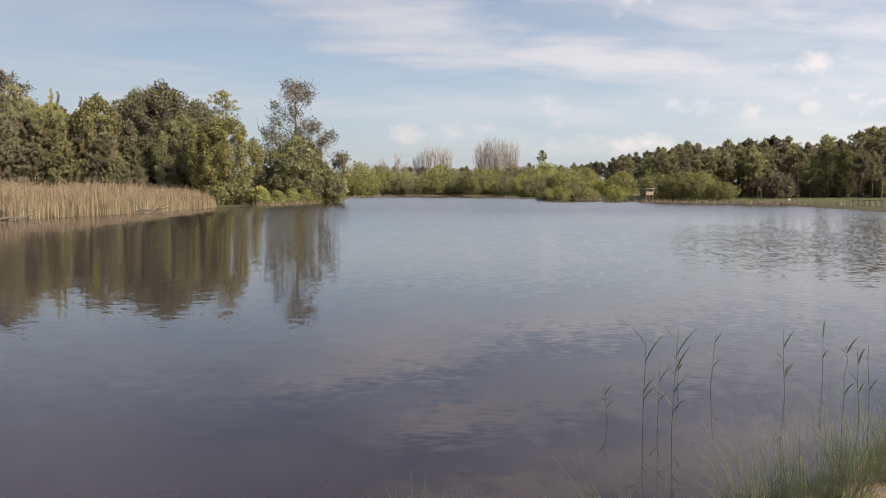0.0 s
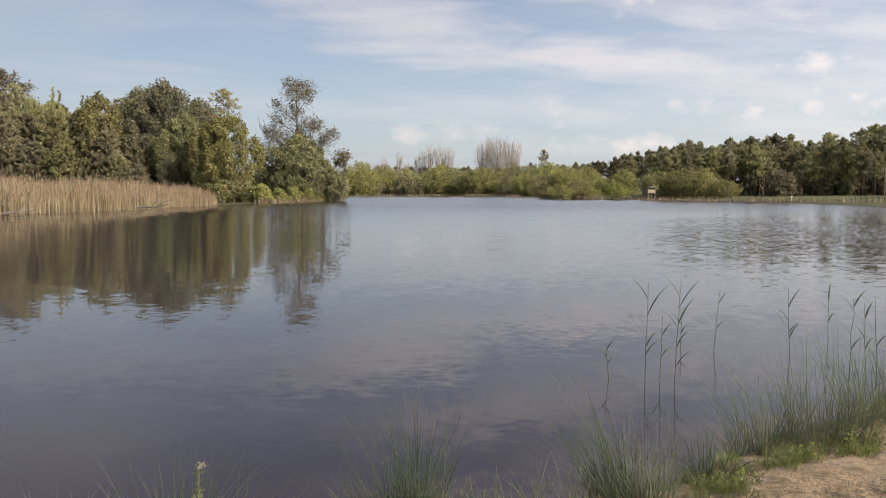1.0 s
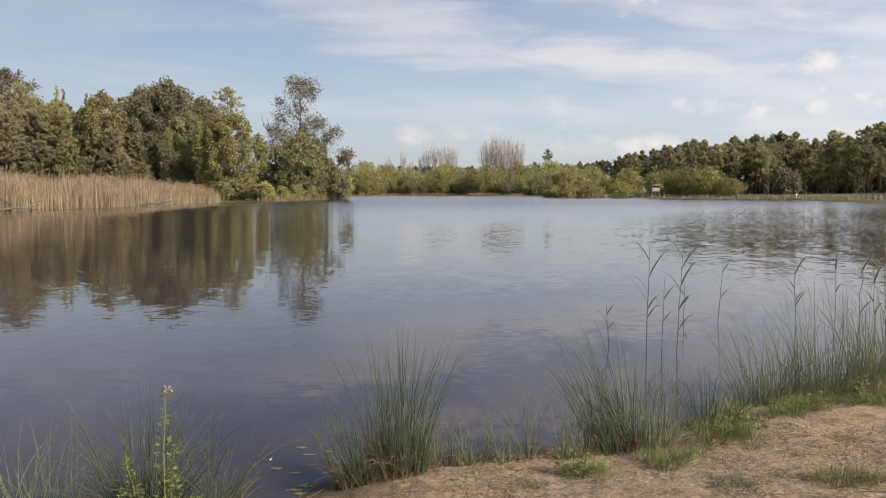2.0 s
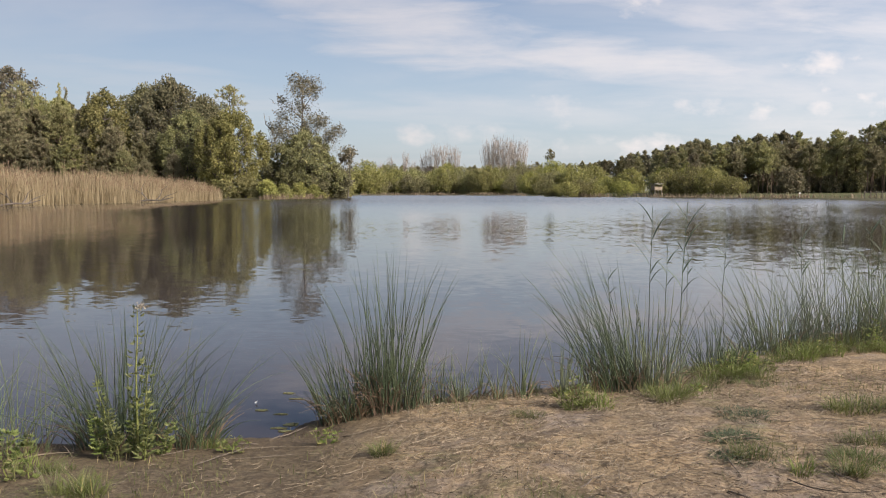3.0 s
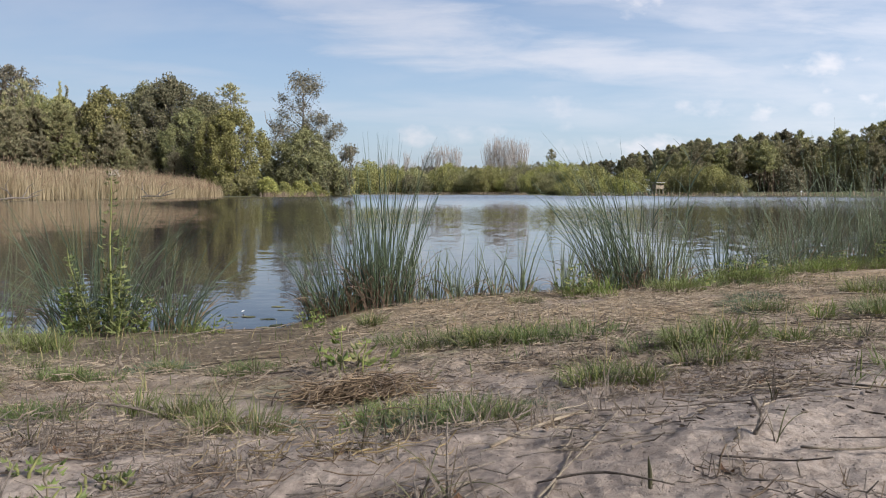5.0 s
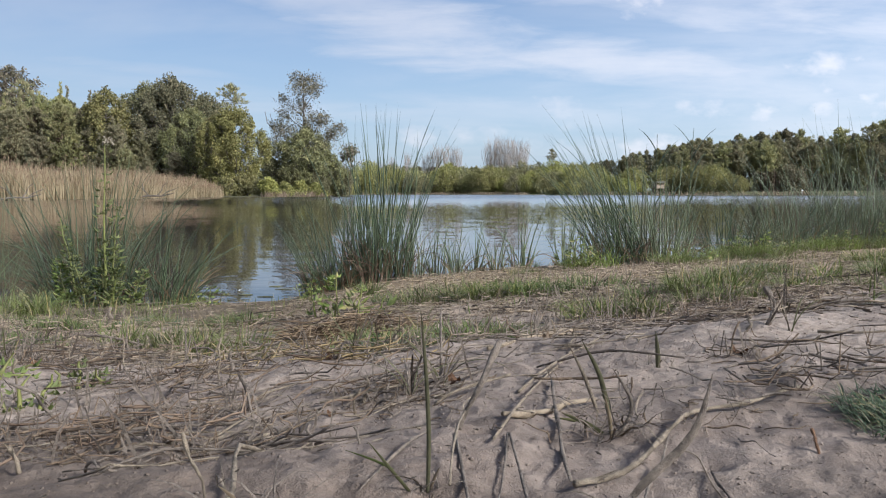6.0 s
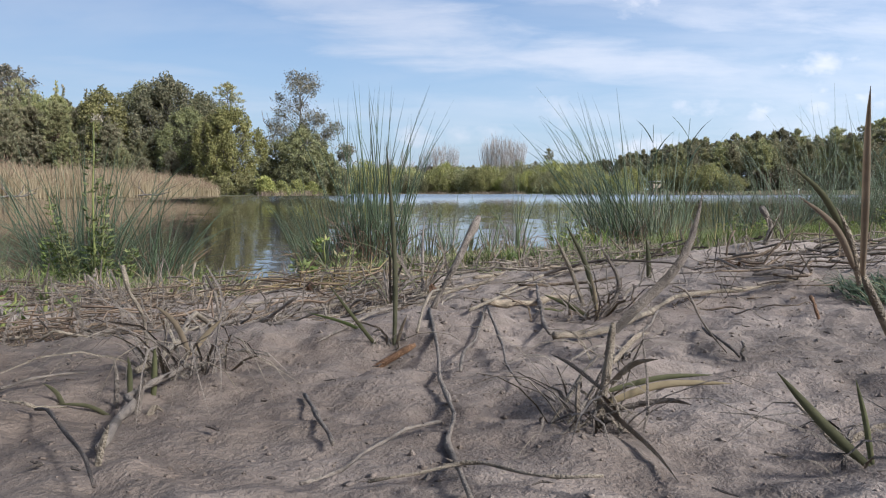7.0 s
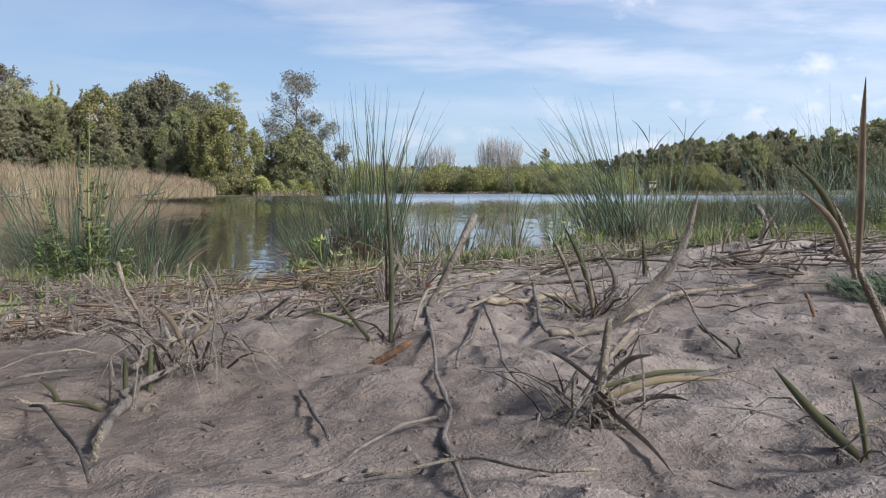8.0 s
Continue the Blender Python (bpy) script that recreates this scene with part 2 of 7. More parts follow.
    b = k.add("ShaderNodeBsdfPrincipled", Base_Color=col, Roughness=0.92)
    b.inputs["Specular IOR Level"].default_value = 0.2
    h = k.math("ADD", k.math("MULTIPLY", grain, 0.3), k.math("ADD", k.math("MULTIPLY", grit, 0.4), k.math("ADD", k.math("MULTIPLY", crumb, 0.45), k.math("MULTIPLY", lump, 1.2))))
    clod = k.math("MULTIPLY", k.noise(p, 17.0, 5.0, 0.68), k.ramp(y, 1.0, 2.0, 0.6, 3.2))
    finish(k, b, k.math("ADD", h, clod), 0.7, 0.005)
    return m


def water_material():
    m, k = material("pond_water")
    p = k.add("ShaderNodeNewGeometry").outputs["Position"]
    x, y, z = k.add("ShaderNodeSeparateXYZ", Vector=p).outputs
    gust = k.noise(k.scaled(p, (0.05, 0.022, 1.0), (0.3, 0.1, 0.0)), 1.0, 3.0, 0.6)
    side = k.ramp(k.math("SUBTRACT", x, k.math("MULTIPLY", y, 0.12)), -6.0, 14.0)
    open_water = k.math("MULTIPLY", k.ramp(y, 34.0, 85.0), k.ramp(k.math("DIVIDE", x, k.math("MAXIMUM", y, 1.0)), -0.31, -0.22))
    rough_patch = k.math("MAXIMUM", k.math("MULTIPLY", side, k.ramp(gust, 0.25, 0.75)), open_water)
    # ripples as slopes of the surface, steeper where the wind reaches
    swell = k.noise(k.scaled(p, (1.0, 0.85, 1.0), (0, 0, 0), (0, 0, radians(18))), 3.3, 3.0, 0.55, "Color", 0.4)
    ripple = k.noise(k.scaled(p, (1.0, 2.4, 1.0), (3, 8, 0), (0, 0, radians(-10))), 7.5, 2.0, 0.6, "Color")
    sw, rp = k.add("ShaderNodeSeparateXYZ", Vector=swell).outputs, k.add("ShaderNodeSeparateXYZ", Vector=ripple).outputs
    near_calm = k.math("MULTIPLY_ADD", rough_patch, WAVES[1], WAVES[0])
    fine_calm = k.math("MULTIPLY_ADD", rough_patch, WAVES[3], WAVES[2])
    slope = []
    for c, much in ((0, 0.6), (1, 1.0)):
        long = k.math("MULTIPLY", k.math("SUBTRACT", sw[c], 0.5), near_calm)
        short = k.math("MULTIPLY", k.math("SUBTRACT", rp[c], 0.5), fine_calm)
        slope.append(k.math("MULTIPLY", k.math("ADD", long, short), much))
    windward = k.math("MULTIPLY_ADD", open_water, -0.055, k.ramp(y, 14.0, 42.0, 0.0, -0.033))   # wavelets show their steep side to the near bank
    tilt = k.add("ShaderNodeCombineXYZ", X=slope[0], Y=k.math("ADD", slope[1], windward), Z=1.0).outputs[0]
    normal = k.add("ShaderNodeVectorMath", i0=tilt)
    normal.operation = "NORMALIZE"
    murk = k.mix(k.ramp(k.noise(p, 0.5, 3.0), 0.35, 0.65), (0.039, 0.031, 0.031), (0.054, 0.043, 0.042))
    b = k.add("ShaderNodeBsdfPrincipled", Base_Color=murk, Roughness=k.math("ADD", k.math("MULTIPLY_ADD", rough_patch, 0.05, 0.012), k.math("MULTIPLY", open_water, 0.02)), IOR=1.333, Normal=normal.outputs[0])
    finish(k, b)
    return m


WAVES = (0.034, 0.095, 0.050, 0.24)   # slopes: swell calm, added by wind; ripple calm, added by wind
M_GROUND, M_WATER = ground_material(), water_material()
M_RUSH = leaf_material("rush_green", (0.060, 0.084, 0.042), (0.225, 0.258, 0.132), (0.36, 0.30, 0.14), 0.15, 0.45, 6.0, 0.4)
M_RUSH_DARK = leaf_material("rush_dark_green", (0.038, 0.056, 0.032), (0.145, 0.175, 0.098), (0.27, 0.23, 0.125), 0.25, 0.5, 6.0, 0.3)
M_RUSH_GREY = leaf_material("rush_grey_green", (0.066, 0.086, 0.050), (0.26, 0.285, 0.17), (0.42, 0.37, 0.23), 0.15, 0.45, 6.0, 0.4)
M_RUSH_DEAD = leaf_material("rush_dead", (0.10, 0.066, 0.038), (0.30, 0.215, 0.125), None, 0.15, 0.7, 8.0)
M_TURF = leaf_material("turf_grass", (0.070, 0.096, 0.032), (0.195, 0.226, 0.080), (0.35, 0.30, 0.14), 0.4, 0.5, 12.0)
M_FRESH = leaf_material("fresh_grass", (0.105, 0.135, 0.038), (0.28, 0.315, 0.095), (0.376, 0.323, 0.145), 0.4, 0.5, 12.0)
M_DULL = leaf_material("dull_grass", (0.078, 0.100, 0.031), (0.208, 0.219, 0.072), (0.429, 0.338, 0.165), 0.3, 0.55, 12.0)
M_WEED = leaf_material("weed_leaf", (0.085, 0.112, 0.036), (0.23, 0.255, 0.085), (0.267, 0.275, 0.107), 0.35, 0.5, 14.0)
M_STEM = leaf_material("weed_stem", (0.12, 0.15, 0.04), (0.26, 0.25, 0.09), None, 0.15, 0.5, 20.0)
M_FLOWER = leaf_material("flower_head", (0.30, 0.25, 0.17), (0.50, 0.45, 0.34), (0.2, 0.14, 0.08), 0.2, 0.7, 60.0)
M_REED_DRY = leaf_material("dry_reed", (0.22, 0.162, 0.105), (0.42, 0.335, 0.232), (0.16, 0.115, 0.07), 0.3, 0.7, 0.5)
M_PLUME = leaf_material("reed_plume", (0.20, 0.13, 0.08), (0.42, 0.31, 0.2), None, 0.3, 0.8, 0.5)
M_STRAW = straw_material("straw", (0.155, 0.118, 0.082), (0.37, 0.305, 0.22))
M_STRAW_GREY = straw_material("weathered_stalk", (0.115, 0.092, 0.074), (0.30, 0.245, 0.19))
M_STRAW_RUST = straw_material("rusty_husk", (0.10, 0.05, 0.028), (0.27, 0.15, 0.075))
M_CHAR = straw_material("dark_twig", (0.05, 0.039, 0.031), (0.16, 0.125, 0.098))
M_BARK = bark_material("grey_bark", (0.06, 0.048, 0.038), (0.17, 0.145, 0.12))
M_BARK_PINE = bark_material("pine_bark", (0.055, 0.036, 0.025), (0.16, 0.105, 0.07))
M_BARK_PALE = bark_material("pale_bark", (0.16, 0.13, 0.10), (0.36, 0.31, 0.25))
M_TWIG = bark_material("poplar_twig", (0.25, 0.20, 0.165), (0.39, 0.33, 0.28), 2.0)
L_ACACIA = leaf_material("acacia_leaf", (0.105, 0.103, 0.042), (0.283, 0.250, 0.095), (0.328, 0.275, 0.119), 0.22, 0.6, 0.35)
L_ACACIA_DARK = leaf_material("dark_acacia_leaf", (0.110, 0.115, 0.059), (0.275, 0.258, 0.127), (0.327, 0.288, 0.147), 0.25, 0.6, 0.35)
L_PINE = leaf_material("pine_needles", (0.203, 0.203, 0.112), (0.431, 0.400, 0.212), (0.455, 0.375, 0.22), 0.35, 0.6, 0.4)
L_PINE_TAWNY = leaf_material("tawny_pine_needles", (0.150, 0.144, 0.083), (0.349, 0.318, 0.175), (0.370, 0.290, 0.188), 0.22, 0.6, 0.35)
L_SCRUB = leaf_material("forest_scrub", (0.150, 0.142, 0.080), (0.330, 0.300, 0.165), (0.360, 0.290, 0.18), 0.35, 0.6, 0.5)
L_PINE_YOUNG = leaf_material("young_pine_needles", (0.142, 0.143, 0.071), (0.348, 0.320, 0.155), (0.387, 0.318, 0.176), 0.22, 0.6, 0.35)
L_EUCA = leaf_material("eucalypt_leaf", (0.108, 0.10, 0.064), (0.275, 0.242, 0.155), (0.36, 0.305, 0.205), 0.25, 0.5, 0.5)
L_WILLOW = leaf_material("willow_leaf", (0.175, 0.182, 0.060), (0.40, 0.378, 0.128), (0.48, 0.43, 0.17), 0.3, 0.6, 0.25)
L_WILLOW_GREY = leaf_material("grey_willow_leaf", (0.170, 0.167, 0.084), (0.349, 0.324, 0.158), (0.430, 0.375, 0.191), 0.3, 0.6, 0.25)


def plain(name, dark, light, scale=20.0, rough=0.8):
    m, k = material(name)
    n = k.noise(k.add("ShaderNodeTexCoord").outputs["Object"], scale, 5.0, 0.6)
    b = k.add("ShaderNodeBsdfPrincipled", Base_Color=k.mix(n, dark, light), Roughness=rough)
    finish(k, b, n, 0.3, 0.01)
    return m


M_BOARD = plain("weathered_boards", (0.20, 0.15, 0.10), (0.38, 0.31, 0.23), 3.0)
M_ROOF = plain("pale_roof_sheet", (0.32, 0.31, 0.29), (0.48, 0.46, 0.43), 2.0)
M_POST = plain("fence_wood", (0.12, 0.10, 0.08), (0.28, 0.23, 0.18), 8.0)
M_WHITE = plain("white_paint", (0.65, 0.65, 0.63), (0.8, 0.8, 0.78), 8.0)
M_SCUM = plain("floating_scum", (0.10, 0.10, 0.035), (0.24, 0.23, 0.09), 60.0)
M_FEATHER = plain("white_feather", (0.7, 0.69, 0.66), (0.82, 0.81, 0.79), 60.0)

# ---- shapes ----
rng = np.random.default_rng(7)


def unit(a):
    return a / np.maximum(np.linalg.norm(a, axis=-1, keepdims=True), 1e-9)


def mesh(name, verts, faces, mat, smooth=False):
    me = bpy.data.meshes.new(name)
    me.from_pydata(np.asarray(verts, float).reshape(-1, 3).tolist(), [], faces if isinstance(faces, list) else faces.tolist())
    me.materials.append(mat)
    if smooth:
        me.shade_smooth()
    me.update()
    return me


def joined(*pieces):
    """One list of corners and faces out of several."""
    verts, faces, n = [], [], 0
    for v, f in pieces:
        v = np.asarray(v, float).reshape(-1, 3)
        verts.append(v)
        faces += [[i + n for i in one] for one in (f if isinstance(f, list) else f.tolist())]
        n += len(v)
    return np.concatenate(verts), faces


def part(name, shape, mat, parent=None, label="", smooth=False):
    """ONE mesh object out of corners and faces, under a thing or a part where one is given."""
    ob = new(name, mesh(name, shape[0], shape[1], mat, smooth))
    if parent is not None:
        ob.parent = parent
    if label:
        ob["label"] = label
    return ob


def tubes(paths, radii, sides=3, cap=False):
    """Tapered tubes along paths (n, k, 3) with radii (n, k)."""
    paths, radii = np.asarray(paths, float), np.asarray(radii, float)
    n, k, _ = paths.shape
    t = unit(np.gradient(paths, axis=1))
    ref = np.broadcast_to(np.where(np.abs(t[:, :1, 2:]) > 0.8, [[[1.0, 0.2, 0.0]]], [[[0.1, 0.1, 1.0]]]), t.shape)
    a = unit(np.cross(t, ref))
    b = np.cross(t, a)
    turn = np.arange(sides) * 2 * np.pi / sides
    ring = a[:, :, None] * np.cos(turn)[None, None, :, None] + b[:, :, None] * np.sin(turn)[None, None, :, None]
    verts = paths[:, :, None] + ring * radii[:, :, None, None]
    base = (np.arange(n) * k * sides)[:, None, None] + (np.arange(k - 1) * sides)[None, :, None]
    i, j = np.arange(sides), (np.arange(sides) + 1) % sides
    faces = np.stack([base + i, base + j, base + j + sides, base + i + sides], -1).reshape(-1, 4).tolist()
    if cap:
        for m in range(n):
            faces.append([m * k * sides + s for s in range(sides)][::-1])
            faces.append([(m * k + k - 1) * sides + s for s in range(sides)])
    return verts.reshape(-1, 3), faces


def ribbons(paths, widths, across, fold=0.25):
    """Leaf blades with a folded middle along paths (n, k, 3), half widths (n, k), sideways directions (n, 3)."""
    paths, widths = np.asarray(paths, float), np.asarray(widths, float)
    n, k, _ = paths.shape
    t = unit(np.gradient(paths, axis=1))
    s = unit(across[:, None] - (across[:, None] * t).sum(-1, keepdims=True) * t)
    up = np.cross(s, t)
    w = widths[..., None]
    verts = np.stack([paths - s * w + up * w * fold, paths, paths + s * w + up * w * fold], 2)
    base = (np.arange(n) * k * 3)[:, None, None] + (np.arange(k - 1) * 3)[None, :, None]
    i = np.arange(2)
    faces = np.stack([base + i, base + i + 1, base + i + 4, base + i + 3], -1).reshape(-1, 4)
    return verts.reshape(-1, 3), faces


def kites(places, along, across, length, width, droop=0.15):
    """Small leaves: a folded kite each."""
    places, along, across = np.asarray(places), unit(np.asarray(along)), unit(np.asarray(across))
    up = np.cross(across, along)
    length, width = np.asarray(length)[..., None], np.asarray(width)[..., None]
    verts = np.stack([places, places + along * length * 0.45 - across * width * 0.5 + up * width * 0.2, places + along * length - up * length * droop,
                      places + along * length * 0.45 + across * width * 0.5 + up * width * 0.2], 1)
    base = np.arange(len(places))[:, None] * 4
    faces = np.concatenate([base + [0, 1, 2], base + [0, 2, 3]])
    return verts.reshape(-1, 3), faces


def blade_paths(bases, heights, lean, azimuth, k=6, bend=1.8, droop=0.0, wobble=0.0, r=None):
    """Arching paths from bases (n, 3): lean is how far out the tip goes for its height."""
    r = rng if r is None else r
    n = len(bases)
    s = np.linspace(0, 1, k)[None, :]
    h, l, d = (np.broadcast_to(v, (n,))[:, None] for v in (heights, lean, droop))
    out = l * (0.35 * s + 0.65 * s ** bend)
    rise = np.sqrt(np.maximum(1 - (0.62 * l) ** 2 * s ** 2, 0.12)) * s - d * s ** 3
    az = azimuth[:, None]
    path = np.stack([np.cos(az) * out * h, np.sin(az) * out * h, rise * h], -1)
    if wobble:
        path += (r.normal(0, wobble, (n, 1, 3)) * np.sin(s * 3.1)[..., None] + r.normal(0, wobble * 0.5, (n, 1, 3)) * np.sin(s * 6.3)[..., None]) * h[..., None]
    return np.asarray(bases)[:, None] + path


# ---- the lie of the land ----
POND = [(-38, 30), (-30, 14), (-12, 5), (-4, 3.5), (-1.7, 3.02), (-1.25, 3.0), (-0.95, 3.08), (-0.72, 3.10), (-0.52, 3.12), (-0.46, 3.3), (-0.3, 3.46), (0, 3.52), (0.4, 3.5), (0.9, 3.66),
        (1.3, 3.9), (1.8, 4.35), (2.4, 4.7), (3.1, 5.3), (4.5, 6.4), (8, 8), (20, 10), (45, 16), (62, 34), (53, 58), (43.5, 73.5), (45.5, 84.5), (47.6, 103), (44.5, 115), (35.3, 136),
        (29.4, 142), (23, 148), (22.7, 188), (14, 222), (2.7, 232), (-15, 239), (-26, 212), (-22.3, 161), (-17.8, 121), (-21.6, 98), (-25.2, 91.5), (-26.6, 83), (-26.9, 70),
        (-27.2, 59.3), (-29.5, 49.4), (-36, 40)]


def shore_distance(x, y):
    """Metres from the water's edge: positive on land."""
    x, y = np.asarray(x, float), np.asarray(y, float)
    best, inside = np.full(x.shape, 1e9), np.zeros(x.shape, bool)
    for (ax, ay), (bx, by) in zip(POND, POND[1:] + POND[:1]):
        dx, dy = bx - ax, by - ay
        t = np.clip(((x - ax) * dx + (y - ay) * dy) / (dx * dx + dy * dy), 0, 1)
        best = np.minimum(best, np.hypot(x - ax - t * dx, y - ay - t * dy))
        if dy:
            inside ^= ((ay > y) != (by > y)) & (x < dx * (y - ay) / dy + ax)
    return np.where(inside, -best, best)


def lattice(x, y, seed):
    """Smooth noise of about -1 to 1 on a unit lattice."""
    xi, yi = np.floor(x).astype(np.int64), np.floor(y).astype(np.int64)
    xf, yf = x - xi, y - yi
    u, v = xf * xf * (3 - 2 * xf), yf * yf * (3 - 2 * yf)

    def corner(i, j):
        q = (i * 374761393 + j * 668265263 + seed * 144665) & 0x7FFFFFFF
        q = ((q ^ (q >> 13)) * 1274126177) & 0x7FFFFFFF
        return (q ^ (q >> 16)) % 65536 / 32767.5 - 1

    low = corner(xi, yi) * (1 - u) + corner(xi + 1, yi) * u
    high = corner(xi, yi + 1) * (1 - u) + corner(xi + 1, yi + 1) * u
    return low * (1 - v) + high * v


def ease(v, a, b):
    s = np.clip((v - a) / (b - a), 0, 1)
    return s * s * (3 - 2 * s)


def land(x, y, fine=True):
    """Height of the ground."""
    x, y = np.asarray(x, float), np.asarray(y, float)
    d = shore_distance(x, y) + 0.05 * lattice(x * 3.1, y * 3.1, 3) * ease(np.hypot(x, y), 12, 4)
    right = ease(x, -0.5, 0.45)
    low_side = np.interp(d, [-0.05, 0.05, 0.4, 1.1, 1.4, 2.1, 2.6, 2.9, 3.4], [0.0, 0.03, 0.075, 0.14, 0.175, 0.258, 0.298, 0.314, 0.310])
    high_side = np.interp(d, [-0.06, 0.02, 0.1, 0.3, 0.9, 1.5, 2.05, 2.3, 2.6, 2.9, 3.4], [0.0, 0.07, 0.115, 0.142, 0.182, 0.226, 0.272, 0.302, 0.308, 0.316, 0.313])
    bank = (low_side * (1 - right) + high_side * right) * (1 - 0.65 * ease(np.hypot(x, y), 10, 45))
    swell = 0.012 * lattice(x * 0.9 + 4, y * 0.9, 5) * ease(d, 3.2, 4.5)
    far = 0.5 * ease(d, 8, 25) * ease(np.hypot(x, y), 20, 60) + 0.9 * ease(d, 20, 120)
    z = np.where(d > -0.1, bank + swell + far, 0.0)
    z = z + np.where(d < 0, -0.55 * ease(-d, 0.0, 2.2) - 1.2 * ease(-d, 2, 14), 0.0)
    # a low hump of blown sand with a hollow behind it, and a dip before the water
    near = 0.008 * np.exp(-((x - 0.13) / 0.08) ** 2 - ((y - 0.70) / 0.045) ** 2) + 0.014 * np.exp(-((x - 0.47) / 0.14) ** 2 - ((y - 1.0) / 0.17) ** 2)
    near = near - 0.016 * ease(x, 0.25, 0.12) * ease(y, 0.70 + 0.3 * (x - 0.1), 0.77 + 0.3 * (x - 0.1)) * ease(y, 1.05, 0.86) * ease(x, -0.6, -0.3)
    near = near - 0.03 * np.exp(-((x - 0.22) / 0.28) ** 2 - ((y - 2.8) / 0.35) ** 2)
    near = near - 0.025 * np.exp(-((x - 0.06) / 0.3) ** 2 - ((y - 1.38) / 0.28) ** 2)
    z = z + np.where(d > 0, near, 0.0)
    if fine:
        close = ease(np.hypot(x, y), 9, 3) * ease(d, -0.3, 0.1)
        rough = 0.003 + 0.005 * lattice(x * 4.3, y * 4.3, 11) + 0.004 * lattice(x * 11 + 3, y * 11, 12) + 0.0032 * lattice(x * 27, y * 27 + 5, 13)
        rough += 0.0026 * np.minimum(lattice(x * 52 + 9, y * 52, 14), 0.15) + 0.0017 * lattice(x * 104, y * 97, 15) + 0.0005 * lattice(x * 215, y * 240, 16)
        rough += 0.004 * np.minimum(np.abs(lattice(x * 19 + 2, y * 19 + 7, 17)) - 0.25, 0)
        z = z + close * rough * (0.55 + 0.45 * ease(d, 0.2, 1.0))
    return z


def ground_z(x, y):
    return float(land(np.array([x]), np.array([y]))[0])


def build_ground():
    cx, cy = 0.2, 0.25
    radii = np.concatenate([np.linspace(0.02, 0.14, 14), np.exp(np.arange(math.log(0.15), math.log(6.0), 0.0072)), np.exp(np.arange(math.log(6.05), math.log(3200), 0.045))])
    fan = np.concatenate([np.linspace(40, 140, 440), np.linspace(142, 398, 100)])
    a = np.radians(fan)
    x, y = cx + radii[:, None] * np.cos(a), cy + radii[:, None] * np.sin(a)
    z = land(x.ravel(), y.ravel()).reshape(x.shape)
    n, k = x.shape
    verts = np.stack([x, y, z], -1).reshape(-1, 3)
    i, j = np.arange(n - 1)[:, None], np.arange(k)[None]
    nxt = (j + 1) % k
    faces = np.stack(np.broadcast_arrays(i * k + j, (i + 1) * k + j, (i + 1) * k + nxt, i * k + nxt), -1).reshape(-1, 4).tolist()
    faces.append(list(range(k)))
    return tagged(part("ground", (verts, faces), M_GROUND, smooth=True), "pale sandy bank with dead grass around a pond", "ground", kind="structure")


def build_water():
    xs, ys = np.linspace(-70, 80, 16), np.linspace(2.0, 260, 26)
    gx, gy = np.meshgrid(xs, ys)
    verts = np.stack([gx, gy, np.zeros_like(gx)], -1).reshape(-1, 3)
    k = len(xs)
    i, j = np.arange(len(ys) - 1)[:, None], np.arange(k - 1)[None]
    faces = np.stack([i * k + j, i * k + j + 1, (i + 1) * k + j + 1, (i + 1) * k + j], -1).reshape(-1, 4)
    return tagged(part("water", (verts, faces), M_WATER, smooth=True), "calm brown pond water reflecting sky and trees", "water", kind="structure")


build_ground()
build_water()

# ---- trees ----
def limb_paths(starts, ends, k=5, sag=0.12):
    starts, ends = np.asarray(starts, float), np.asarray(ends, float)
    s = np.linspace(0, 1, k)[None, :, None]
    length = np.linalg.norm(ends - starts, axis=1)[:, None, None]
    mid = rng.normal(0, 0.07, (len(starts), 1, 3)) * length * np.sin(s * np.pi)
    lift = np.array([0, 0, 1.0]) * length * sag * (-np.sin(s * np.pi))
    return starts[:, None] * (1 - s) + ends[:, None] * s + mid + lift


def crown(lobes, count, size, shell=0.55, hang=0.0, ragged=0.3, slim=0.55):
    """Leaf sprays around lobes of (x, y, z, rx, ry, rz): denser outside, with ragged outline and gaps."""
    lobes = np.asarray(lobes, float)
    weight = (lobes[:, 3] * lobes[:, 4] * lobes[:, 5]) ** 0.55
    pick = rng.choice(len(lobes), count, p=weight / weight.sum())
    way = unit(rng.normal(size=(count, 3)))
    c, r = lobes[pick, :3], lobes[pick, 3:]
    lump = 1 + ragged * (lattice(way[:, 0] * 2.3 + pick * 7.1, way[:, 1] * 2.3 + way[:, 2] * 3.1, 31) + 0.6 * lattice(way[:, 0] * 6 + pick * 3.7, way[:, 2] * 6 + way[:, 1] * 4, 32))
    depth = shell + (1 - shell) * rng.random(count) ** 0.6
    p = c + way * r * (lump * depth)[:, None]
    keep = lattice(p[:, 0] * 1.1 / size / 4 + 9, (p[:, 2] + 0.7 * p[:, 1]) * 1.1 / size / 4, 33) > -0.42
    p, way = p[keep], way[keep]
    along = unit(way * 0.8 + rng.normal(0, 0.75, p.shape) + [0, 0, -hang])
    face = unit(way + [0, 0, 0.35] + rng.normal(0, 0.55, p.shape))
    across = unit(np.cross(face, along))
    length = size * rng.uniform(0.6, 1.5, len(p))
    return kites(p, along, across, length, length * rng.uniform(0.6, 1.2, len(p)) * slim * 1.6)


